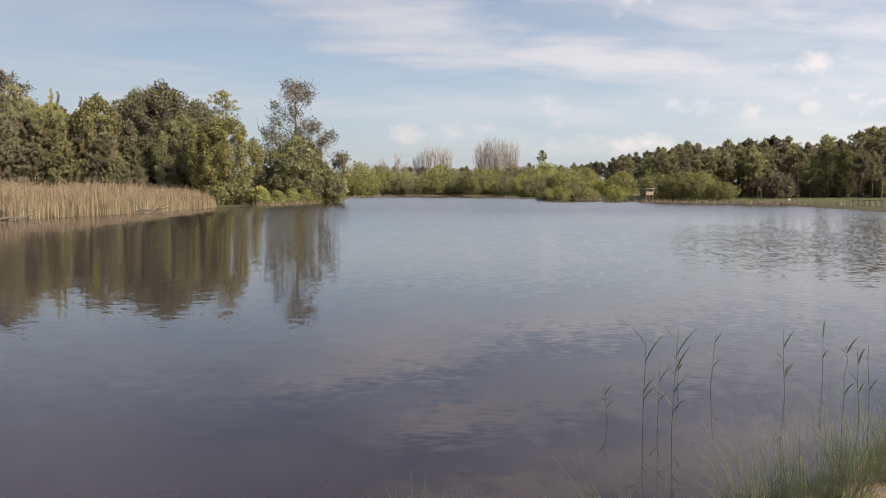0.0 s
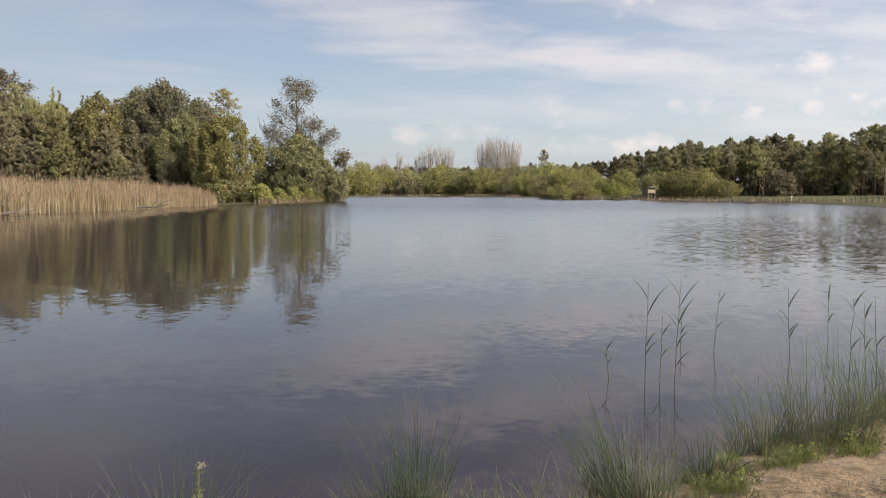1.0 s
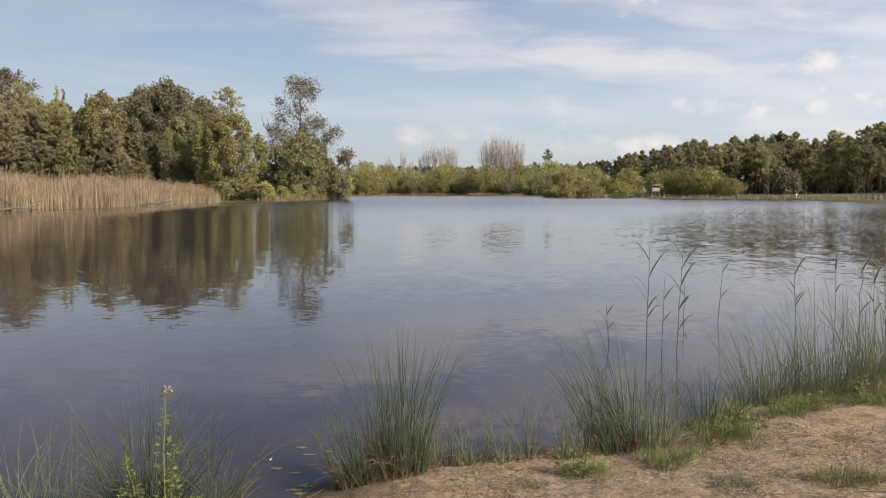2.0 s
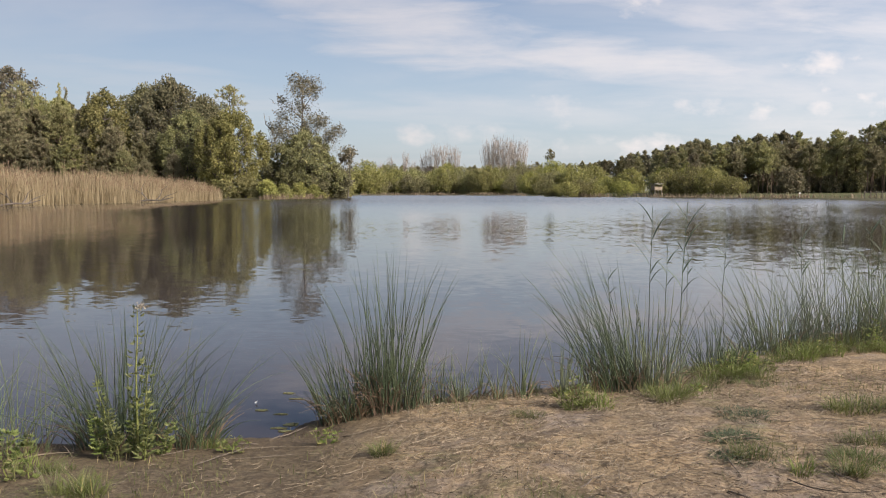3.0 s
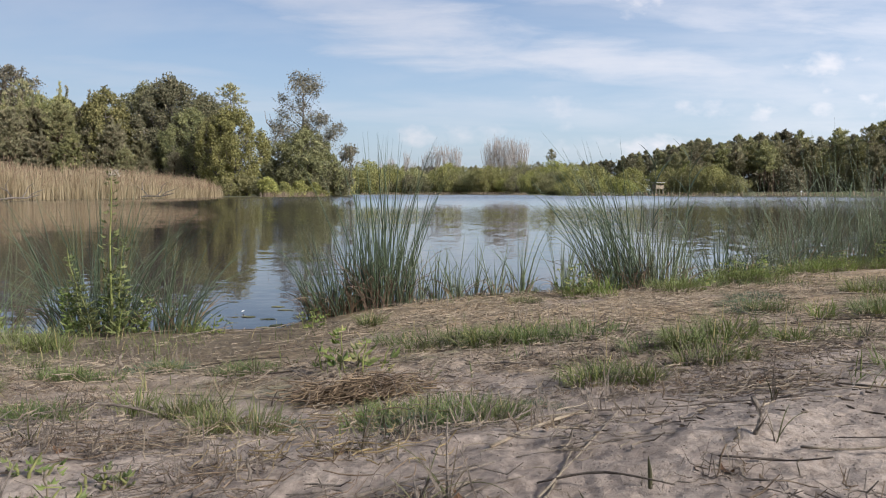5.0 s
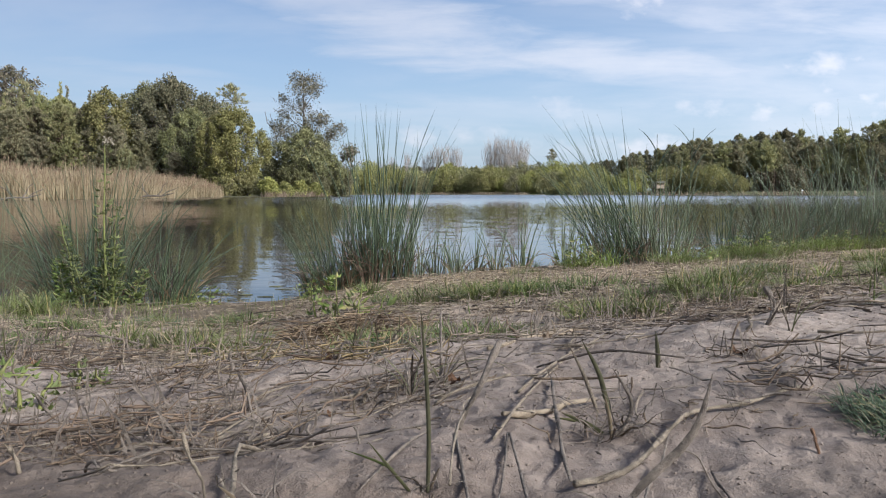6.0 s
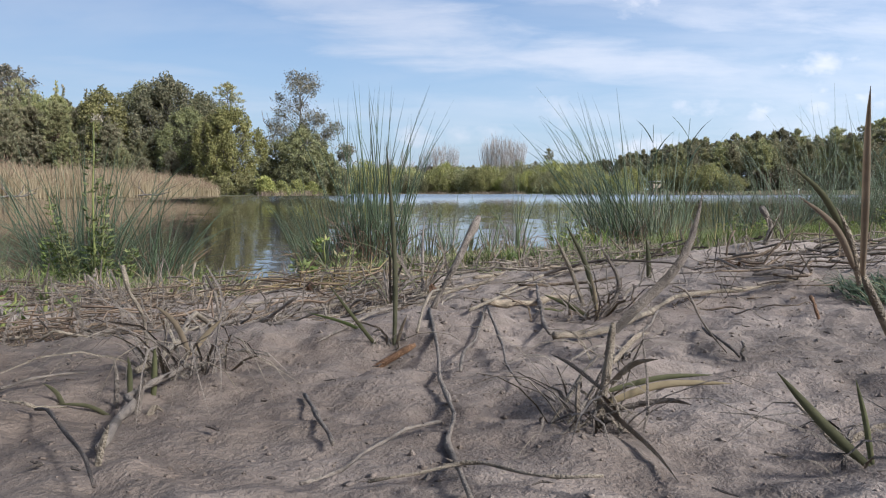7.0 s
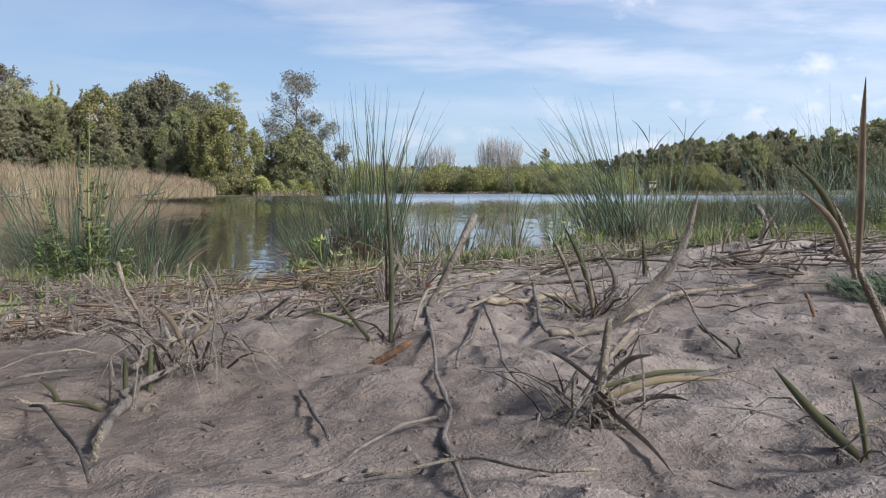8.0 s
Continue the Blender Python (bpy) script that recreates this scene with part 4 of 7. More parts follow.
def reed_bed():
    """Dry reeds along the near left shore, one thick stand."""
    r = np.random.default_rng(4)
    n = 36000
    line = np.array([(-36, 41), (-29.6, 49.6), (-27.4, 59.3), (-27.2, 70), (-27.0, 80), (-26.8, 88)])
    seg = np.r_[0, np.cumsum(np.linalg.norm(np.diff(line, axis=0), axis=1))]
    t = r.uniform(0, seg[-1], n)
    x, y = np.interp(t, seg, line[:, 0]), np.interp(t, seg, line[:, 1])
    back = r.random(n) ** 1.5 * np.interp(t, [0, seg[-1] * 0.6, seg[-1]], [22, 18, 4])
    x = x - back + r.normal(0, 0.25, n) - 0.15
    y = y + r.normal(0, 0.4, n) + back * 0.25
    tall = (1.95 + 0.5 * lattice(x * 0.35, y * 0.35, 71) + 0.25 * lattice(x * 1.3, y * 1.3, 72)) * (r.uniform(0.7, 1.08, n) + 0.28 * (r.random(n) < 0.06)) * np.interp(t, [0, seg[-1] * 0.55, seg[-1]], [1.15, 1.12, 0.85]) * np.interp(back, [0, 1.2], [0.62, 1.0])
    base = np.stack([x, y, np.maximum(land(x, y, False), -0.25) - 0.05], -1)
    az = r.uniform(0, 6.28, n)
    paths = blade_paths(base, tall, r.uniform(0.02, 0.22, n), az, 4, 2.0, r=r)
    widths = np.array([0.012, 0.017, 0.014, 0.004])[None] * r.uniform(0.7, 1.5, (n, 1))
    side = np.stack([np.cos(az + 1.6), np.sin(az + 1.6), 0 * az], -1)
    shape = ribbons(paths, widths, side)
    bed = tagged(part("reed_bed", shape, M_REED_DRY), "dense stand of dry straw-coloured reeds along the shore", "reeds", kind="stuff")
    m = r.random(n) < 0.24
    tips = paths[m][:, -1]
    along = unit(paths[m][:, -1] - paths[m][:, -2]) + [0.25, 0, 0.0]
    part("plumes", kites(tips - along * 0.05, along, r.normal(size=tips.shape), r.uniform(0.2, 0.38, len(tips)), r.uniform(0.06, 0.1, len(tips))), M_PLUME, bed, "brown feathery reed heads")
    # pale fringe of dead sedge along the far shores
    n = 9000
    pick = r.integers(0, 3, n)
    x = np.where(pick == 0, r.uniform(-26, 20, n), np.where(pick == 1, r.uniform(-24, -15, n), r.uniform(24, 62, n)))
    y = np.where(pick == 0, np.interp(x, [-26, -15, 3, 14, 22], [214, 240, 233, 223, 190]), np.where(pick == 1, np.interp(x, [-25, -21.8, -17.6, -15], [92, 98, 121, 130]), np.interp(x, [24, 35, 44, 48, 62], [147.5, 136.5, 116, 106, 96])))
    y = y + r.random(n) ** 2 * np.where(pick == 0, 5.0, 3.0) + 0.3
    d = shore_distance(x, y)
    ok = (d > -0.1) & (lattice(x * 0.25, y * 0.12, 74) + r.normal(0, 0.4, n) > -0.1)
    x, y = x[ok], y[ok]
    n = len(x)
    az = r.uniform(0, 6.28, n)
    paths = blade_paths(np.stack([x, y, np.maximum(land(x, y, False), 0) - 0.03], -1), r.uniform(0.25, 0.85, n), r.uniform(0.1, 0.6, n), az, 3, 2.0, r=r)
    shape = ribbons(paths, np.array([0.03, 0.035, 0.008])[None] * np.ones((n, 1)), np.stack([np.cos(az + 1.6), np.sin(az + 1.6), 0 * az], -1))
    tagged(part("shore_sedge", shape, M_REED_DRY), "pale dead sedge along the far water's edge", "sedge", kind="stuff")


def fallen_branch(x, y, turn, size):
    root = tagged(new("fallen_branch"), "dead grey branch fallen into the water by the reeds", "branch")
    paths = [[(-1.6, 0, 0.1), (-0.5, 0.1, 0.25), (0.6, 0, 0.22), (1.7, 0, 0.5)], [(-0.5, 0.1, 0.25), (-0.9, 0, 0.8), (-1.0, 0.1, 1.3), (-0.7, 0, 1.8)], [(0.2, 0, 0.22), (0.6, 0.1, 0.7), (0.7, 0, 1.1), (1.2, 0, 1.5)],
             [(0.6, 0, 0.22), (1.1, 0, 0.6), (1.5, 0.1, 0.75), (2.1, 0, 1.0)], [(-0.9, 0, 0.8), (-1.4, 0, 1.1), (-1.7, 0.1, 1.2), (-2.0, 0, 1.6)]]
    part("limb", tubes(np.array(paths) * size, np.array([[0.09, 0.075, 0.06, 0.03]] + [[0.05, 0.04, 0.03, 0.012]] * 4) * size, 5), M_BARK, root)
    root.matrix_basis = Matrix.Translation((x, y, 0.0)) @ Matrix.Rotation(turn, 4, "Z")


def box(cx, cy, cz, sx, sy, sz):
    v = np.array([(x, y, z) for x in (-1, 1) for y in (-1, 1) for z in (-1, 1)]) * 0.5 * [sx, sy, sz] + [cx, cy, cz]
    return v, [[0, 1, 3, 2], [4, 6, 7, 5], [0, 4, 5, 1], [2, 3, 7, 6], [0, 2, 6, 4], [1, 5, 7, 3]]


def bird_hide():
    hut = tagged(new("bird_hide"), "small wooden bird hide on posts with a pale roof", "hut")
    for x in (-0.75, 0.75):
        for y in (-0.7, 0.7):
            part("post", box(x, y, 0.9, 0.12, 0.12, 1.8), M_POST, hut)
    for i in range(5):
        part("board", box(0, -0.78, 1.15 + 0.13 * i, 1.7, 0.03, 0.12), M_BOARD, hut)
        part("board", box(0, 0.78, 1.15 + 0.13 * i, 1.7, 0.03, 0.12), M_BOARD, hut)
    for x in (-0.86, 0.86):
        part("side_wall", box(x, 0, 1.55, 0.03, 1.5, 1.0), M_BOARD, hut)
    part("floor_deck", box(0, 0, 1.05, 1.75, 1.55, 0.08), M_BOARD, hut)
    part("roof", box(0, 0, 2.3, 2.1, 2.0, 0.09), M_ROOF, hut, "pale flat roof")
    hut.matrix_basis = Matrix.Translation((38.4, 141.5, 0.35)) @ Matrix.Rotation(0.25, 4, "Z") @ Matrix.Scale(0.9, 4)


def fence():
    line = tagged(new("fence"), "weathered post and rail fence along the bank", "fence")
    pts = [(52.0 + 0.50 * i, 95.5 - 0.42 * i) for i in range(18)]
    for i, (x, y) in enumerate(pts):
        z = float(land(np.array([x]), np.array([y]), False)[0])
        part("post", box(x, y, z + 0.45, 0.09, 0.09, 1.0), M_POST, line)
        if i:
            px, py = pts[i - 1]
            pz = float(land(np.array([px]), np.array([py]), False)[0])
            for h in (0.8,):
                part("rail", tubes([[(px, py, pz + h), (x, y, z + h)]], [[0.05, 0.05]], 5, True), M_POST, line)
    sign = tagged(new("marker_post"), "small white painted marker on the far bank", "marker")
    part("post", box(0, 0, 0.3, 0.07, 0.07, 0.6), M_WHITE, sign)
    part("cap", box(0, 0, 0.66, 0.26, 0.12, 0.2), M_WHITE, sign)
    sign.matrix_basis = Matrix.Translation((54.0, 117.5, float(land(np.array([54.0]), np.array([117.5]), False)[0]) - 0.02))


ACACIA, DARK, BUSH, LONE = left_wood()
island_trees(ACACIA, DARK, BUSH)
far_belt(BUSH)
poplars()
pine_forest()
reed_bed()
fallen_branch(-26.2, 66.5, 0.2, 1.0)
fallen_branch(-28.9, 50.5, 0.9, 0.8)
bird_hide()
fence()

# ---- the bank ----
def near_dist(x, y):
    return shore_distance(np.atleast_1d(x), np.atleast_1d(y))


def rush_tussock(x, y, rx, ry, n, low, high, toward=(0, 0), mat=None, label="", seed=0, dead=0.12, spread=0.5, thick=0.0024, brown_foot=40):
    """A clump of round, pointed stems with dead ones at its foot."""
    r = np.random.default_rng(seed)
    n, thick = int(n * 1.25), thick * 0.72
    root = tagged(new("rush_tussock"), label, "rush", "rush tussocks along the bank")
    a, q = r.uniform(0, 6.28, n), np.sqrt(r.random(n))
    bx, by = np.cos(a) * q * rx, np.sin(a) * q * ry
    z0 = ground_z(x, y)
    bz = np.maximum(land(x + bx, y + by), -0.05) - z0 - 0.015
    az = np.arctan2(by / max(ry, 1e-3) + r.normal(0, 0.55, n) + toward[1], bx / max(rx, 1e-3) + r.normal(0, 0.55, n) + toward[0])
    h = low + (high - low) * r.random(n) ** 1.7
    lean = np.abs(r.normal(0.10 + 0.20 * q, 0.15, n)) * spread / 0.5 + 0.55 * min(math.hypot(*toward), 1.0) * r.random(n)
    h = h * (1.0 - 0.25 * np.clip(lean - 0.3, 0, 1))
    base = np.stack([bx, by, bz], -1)
    paths = blade_paths(base, h, lean, az, 7, 2.0, wobble=0.012, r=r)
    taper = np.array([1.0, 1.05, 1.0, 0.9, 0.72, 0.45, 0.08])
    gone = r.random(n) < dead
    wide = thick * r.uniform(0.7, 1.3, (n, 1))
    order = np.argsort(base[:, 1] + 0.02 * r.random(n))
    order = order[~gone[order]]
    for i in order[:300]:
        part("stem", tubes(paths[i:i + 1], taper[None] * wide[i], 4), mat or M_RUSH, root, smooth=True)
    if len(order) > 300:
        rest = part("stem_mass", tubes(paths[order[300:]], taper[None] * wide[order[300:]], 4), mat or M_RUSH, root, smooth=True)
        rest["kind"] = "stuff"
    m = int(gone.sum()) + brown_foot
    a = r.uniform(0, 6.28, m)
    q = np.sqrt(r.random(m))
    base = np.stack([np.cos(a) * q * rx * 1.1, np.sin(a) * q * ry * 1.1, np.zeros(m)], -1)
    base[:, 2] = np.maximum(land(x + base[:, 0], y + base[:, 1]), -0.05) - z0 - 0.01
    paths = blade_paths(base, r.uniform(0.06, 0.4, m) * high, r.uniform(0.2, 1.1, m), a + r.normal(0, 0.7, m), 6, 2.2, droop=r.uniform(0, 0.35, m), wobble=0.03, r=r)
    part("dead_growth", tubes(paths, np.array([1.0, 1.0, 0.9, 0.8, 0.6, 0.2])[None] * thick * r.uniform(0.6, 1.4, (m, 1)), 3), M_RUSH_DEAD, root, "brown withered stems")["kind"] = "stuff"
    root.matrix_basis = Matrix.Translation((x, y, z0))
    return root


GRASS_KINDS = {}


def grass_tuft(kind, n, height, width, mat, label, seed, radius=0.05, lean=0.7):
    r = np.random.default_rng(seed)
    root = tagged(new("grass_tuft"), label, "grass", "grass tufts on the sand")
    a, q = r.uniform(0, 6.28, n), np.sqrt(r.random(n))
    base = np.stack([np.cos(a) * q * radius, np.sin(a) * q * radius, np.full(n, -0.006)], -1)
    az = a + r.normal(0, 0.8, n)
    h = height * r.uniform(0.35, 1.15, n)
    paths = blade_paths(base, h, np.abs(r.normal(lean, 0.35, n)), az, 5, 1.7, droop=r.uniform(0, 0.25, n), wobble=0.03, r=r)
    side = np.stack([-np.sin(az), np.cos(az), 0 * az], -1)
    part("green_growth", ribbons(paths, np.array([0.7, 1.0, 0.9, 0.6, 0.06])[None] * width * r.uniform(0.7, 1.3, (n, 1)), side, 0.5), mat, root)["kind"] = "stuff"
    m = n // 3
    a = r.uniform(0, 6.28, m)
    base = np.stack([np.cos(a) * radius, np.sin(a) * radius, np.full(m, -0.004)], -1) * r.uniform(0.3, 1.2, (m, 1))
    base[:, 2] = -0.004
    paths = blade_paths(base, height * r.uniform(0.2, 0.8, m), r.uniform(0.6, 1.4, m), a, 5, 1.5, droop=r.uniform(0.1, 0.4, m), wobble=0.05, r=r)
    side = np.stack([-np.sin(a), np.cos(a), 0 * a], -1)
    part("dead_growth", ribbons(paths, np.array([0.8, 1.0, 0.9, 0.6, 0.1])[None] * width * 0.8 * np.ones((m, 1)), side, 0.5), M_STRAW, root)["kind"] = "stuff"
    GRASS_KINDS[kind] = root
    return root


def place_tuft(kind, x, y, size=1.0, turn=None, first=set()):
    m = Matrix.Translation((x, y, ground_z(x, y))) @ Matrix.Rotation(random.uniform(0, 6.28) if turn is None else turn, 4, "Z")
    root = GRASS_KINDS[kind]
    if kind not in first:
        first.add(kind)
        root.matrix_basis = m @ Matrix.Scale(size, 4)
        return root
    made = copy_thing(root, m)
    made.scale = (size, size, size)
    return made


def leafy_shoots(name, x, y, stems, mat, label, seed, leaf=0.035, category="weed"):
    """Upright leafy stems; stems: (dx, dy, height, leaves, lean x)."""
    r = np.random.default_rng(seed)
    root = tagged(new(name), label, category)
    for dx, dy, h, count, lx in stems:
        s = np.linspace(0, 1, 6)
        path = np.stack([dx + lx * s ** 1.4, dy + 0 * s, -0.01 + (h + 0.01) * s], -1) + r.normal(0, 0.004, (6, 3)) * s[:, None]
        stem = part("stem", tubes([path], [0.0042 * (1.1 - 0.75 * s) * (0.5 + h)], 6), M_STEM, root, smooth=True)
        f = r.uniform(0.08, 1.0, count)
        p = np.stack([np.interp(f, s, path[:, c]) for c in range(3)], -1)
        a = r.uniform(0, 6.28, count)
        stalk = np.stack([np.cos(a), np.sin(a), r.uniform(-0.2, 0.6, count)], -1)
        size = leaf * r.uniform(0.6, 1.35, count) * (1.15 - 0.5 * f)
        verts, faces = [], []
        pieces = []
        for turn in (-0.75, 0.0, 0.75):
            w = np.stack([np.cos(a + turn), np.sin(a + turn), stalk[:, 2] - 0.25 * abs(turn)], -1)
            cross = np.stack([-np.sin(a + turn), np.cos(a + turn), 0 * a], -1)
            pieces.append(kites(p + stalk * size[:, None] * 0.5, w, cross, size * (1.0 - 0.25 * abs(turn)), size * 0.42, 0.25))
        part("foliage", joined(*pieces), mat, stem)["kind"] = "stuff"
    root.matrix_basis = Matrix.Translation((x, y, ground_z(x, y)))
    return root


def reed_in_water(x, y, height, leaves, seed, lean=0.05, mat=None, plume=False):
    """A thin reed standing in the shallows."""
    r = np.random.default_rng(seed)
    root = tagged(new("water_reed"), "thin green reed with drooping leaves standing in the shallows", "reed", "reeds in the shallows")
    s = np.linspace(0, 1, 8)
    a0 = r.uniform(0, 6.28)
    path = np.stack([lean * s ** 1.6 * math.cos(a0), lean * s ** 1.6 * math.sin(a0), -0.35 + (height + 0.35) * s], -1) + r.normal(0, 0.006, (8, 3)) * s[:, None]
    part("stem", tubes([path], [0.0044 * (1.1 - 0.7 * s)], 5), mat or M_RUSH_DARK, root, smooth=True)
    for f, az, length, droop in leaves:
        base = np.array([[np.interp(0.35 / (height + 0.35) + f * height / (height + 0.35), s, path[:, c]) for c in range(3)]])
        lp = blade_paths(base, np.array([length]), np.array([0.72]), np.array([az]), 6, 1.4, droop=np.array([droop]), r=r)
        part("leaf", ribbons(lp, np.array([[0.5, 1.0, 0.95, 0.8, 0.5, 0.05]]) * 0.009, np.array([[-math.sin(az), math.cos(az), 0]]), 0.4), mat or M_RUSH_DARK, root)
    root.matrix_basis = Matrix.Translation((x, y, 0.0))


def bank_plants():
    grey = M_RUSH_GREY
    rush_tussock(-0.10, 3.24, 0.12, 0.09, 190, 0.18, 0.70, (0.05, 0), M_RUSH_DARK, "tall green rush tussock with a reddish foot at the water", 101, spread=0.36, brown_foot=90)
    rush_tussock(-0.28, 3.20, 0.10, 0.06, 120, 0.10, 0.46, (-0.55, 0), M_RUSH_DARK, "small rush clump leaning over the bank's corner", 102, spread=0.55, brown_foot=110)
    rush_tussock(0.86, 3.40, 0.12, 0.10, 125, 0.16, 0.66, (-1.5, 0), M_RUSH_DARK, "rush tussock with long stems leaning over the water", 103, spread=0.35, brown_foot=60)
    rush_tussock(1.02, 3.40, 0.13, 0.10, 150, 0.10, 0.50, (0.1, 0), grey, "upright grey-green rush clump beside the leaning tussock", 104, spread=0.42)
    rush_tussock(1.45, 3.80, 0.14, 0.10, 105, 0.12, 0.40, (-0.25, 0), M_RUSH_DARK, "low dense rush tussock on the bank", 105, spread=0.75)
    rush_tussock(1.95, 4.26, 0.22, 0.13, 190, 0.18, 0.62, (-0.2, 0), grey, "thick grey-green rush tussock on the bank", 106, spread=0.8)
    rush_tussock(2.38, 4.34, 0.26, 0.15, 200, 0.24, 0.78, (0, 0), grey, "tall grey-green rush tussock on the bank", 107, spread=0.7)
    rush_tussock(2.95, 4.75, 0.3, 0.18, 190, 0.24, 0.80, (0.1, 0), M_RUSH, "tall green rush tussock further along the bank", 108, spread=0.7)
    rush_tussock(3.6, 5.3, 0.35, 0.2, 200, 0.25, 0.6, (0, 0), grey, "loose rush tussock where the bank turns away", 109)
    rush_tussock(-1.08, 2.92, 0.16, 0.09, 175, 0.20, 0.60, (0, 0), M_RUSH_DARK, "spreading dark rush clump behind the flowering weed", 110, spread=1.1, thick=0.0023)
    rush_tussock(-0.80, 2.9, 0.09, 0.06, 80, 0.12, 0.50, (0.4, 0), M_RUSH_DARK, "sparse rush clump leaning to the open water", 111, spread=0.9, thick=0.0022)
    rush_tussock(-1.5, 2.85, 0.2, 0.1, 70, 0.2, 0.45, (-0.1, 0), M_RUSH, "loose rush clump at the edge of the bank", 112, spread=0.8, thick=0.0020)
    for i, (x, y, n, h) in enumerate([(0.04, 3.26, 26, 0.30), (0.12, 3.28, 18, 0.26), (0.19, 3.26, 22, 0.34), (0.27, 3.30, 16, 0.28), (0.35, 3.27, 18, 0.30), (0.45, 3.28, 24, 0.36), (0.62, 3.30, 24, 0.34), (0.70, 3.28, 18, 0.26)]):
        rush_tussock(x, y, 0.035, 0.03, n, 0.10, h, (0, 0), M_RUSH if i % 2 else grey, "thin wisp of rush stems along the water's edge", 120 + i, spread=0.6, thick=0.0024, brown_foot=16)
    # a few single tall stems
    for i, (x, y, h, lx) in enumerate([(-0.13, 3.25, 0.70, -0.02), (2.25, 4.4, 0.82, -0.03), (0.86, 3.4, 0.66, -0.32), (-1.0, 2.9, 0.56, 0.22)]):
        root = tagged(new("tall_rush"), "single tall rush stem rising above its tussock", "rush")
        s = np.linspace(0, 1, 7)
        part("stem", tubes([np.stack([lx * s ** 1.8, 0 * s, -0.01 + h * s], -1)], [0.0021 * (1.05 - 0.9 * s)], 5), M_RUSH, root, smooth=True)
        root.matrix_basis = Matrix.Translation((x, y, ground_z(x, y)))
    # the flowering weed and its companions
    weed = leafy_shoots("flowering_weed", -0.93, 2.72, [(0.0, 0, 0.52, 66, 0.02), (0.01, 0.02, 0.32, 56, 0.03), (-0.10, 0.02, 0.28, 56, -0.05), (-0.05, -0.03, 0.17, 64, -0.03), (0.04, -0.04, 0.15, 61, 0.03), (-0.12, 0.0, 0.15, 58, -0.04), (0.08, 0.02, 0.12, 47, 0.04), (-0.02, 0.03, 0.2, 61, 0.0)],
                        M_WEED, "leafy green weed with a pale flower head on a tall stalk", 140, 0.024)
    r = np.random.default_rng(141)
    p = np.array([[0.025, 0, 0.525]]) + r.normal(0, 0.009, (70, 3)) * [1, 1, 0.6]
    part("flower_head", kites(p, r.normal(size=p.shape) + [0, 0, 0.7], r.normal(size=p.shape), r.uniform(0.005, 0.011, 70), r.uniform(0.004, 0.008, 70)), M_FLOWER, weed, "pale cream clustered flower head")
    leafy_shoots("flowering_weed", -1.36, 2.68, [(0.0, 0, 0.11, 24, 0.01), (0.04, 0.02, 0.09, 20, 0.03), (-0.05, 0.0, 0.10, 20, -0.03)], M_WEED, "yellow-green leafy weed at the end of the bank", 142, 0.034)
    for i, (x, y, h, n) in enumerate([(-0.62, 2.78, 0.07, 12), (-1.35, 2.5, 0.16, 20), (-1.2, 2.45, 0.10, 16), (0.62, 3.06, 0.13, 16), (0.66, 3.02, 0.09, 14), (1.40, 3.58, 0.12, 20), (1.52, 3.6, 0.12, 22), (1.62, 3.66, 0.10, 18),
                                      (1.95, 3.95, 0.09, 20), (2.1, 4.02, 0.10, 20), (2.35, 4.1, 0.16, 24), (2.52, 4.12, 0.2, 26), (2.7, 4.2, 0.14, 22), (-0.03, 1.68, 0.075, 12), (0.015, 1.66, 0.06, 10), (-0.30, 2.86, 0.07, 12), (1.15, 3.22, 0.06, 12)]):
        leafy_shoots("green_seedling", x, y, [(0, 0, h, n, 0.01), (0.03, 0.02, h * 0.7, n // 2, 0.02), (-0.03, 0.01, h * 0.75, n // 2, -0.02)], M_FRESH, "bright green leafy seedling on the sandy bank", 150 + i, 0.024)
    # reeds standing in the shallows
    for i, (x, y, h, lv) in enumerate([(1.50, 6.45, 0.33, [(0.6, 2.8, 0.16, 0.2), (0.8, 0.3, 0.12, 0.1)]),
                                       (1.75, 6.25, 0.88, [(0.45, 2.9, 0.3, 0.05), (0.7, 0.4, 0.3, 0.1), (0.85, 3.4, 0.22, 0.1), (0.3, 0.2, 0.2, 0.4)]),
                                       (1.90, 6.30, 0.58, [(0.3, 3.0, 0.18, 0.3), (0.7, 0.3, 0.15, 0.1)]),
                                       (1.96, 6.12, 0.92, [(0.75, 0.2, 0.28, 0.05), (0.6, 0.5, 0.25, 0.1), (0.25, 2.8, 0.24, 0.2), (0.2, 0.1, 0.22, 0.3), (0.85, 2.6, 0.2, 0.0)]),
                                       (2.81, 7.57, 0.62, [(0.8, 0.2, 0.12, 0.0)]), (2.55, 7.8, 0.4, [(0.6, 2.6, 0.15, 0.2)]),
                                       (3.46, 7.25, 0.70, [(0.75, 0.4, 0.22, 0.1), (0.4, 2.7, 0.3, 0.0), (0.3, 0.4, 0.2, 0.2)]), (4.22, 8.0, 0.62, [(0.75, 1.0, 0.2, 0.0)]),
                                       (3.58, 6.4, 0.72, [(0.9, 0.3, 0.2, 0.2), (0.85, 3.0, 0.2, 0.3), (0.3, 2.8, 0.2, 0.5)]), (3.80, 6.5, 0.66, [(0.8, 0.6, 0.2, 0.2), (0.7, 2.7, 0.22, 0.2)]), (3.95, 6.6, 0.7, [(0.8, 2.6, 0.25, 0.1)])]):
        reed_in_water(x, y, h, lv + [(0.55, 3.2 - 0.3 * (i % 3), 0.2 * h + 0.06, 0.25), (0.38, 0.1 + 0.3 * (i % 2), 0.18 * h + 0.05, 0.35)], 180 + i, mat=M_RUSH_DARK)
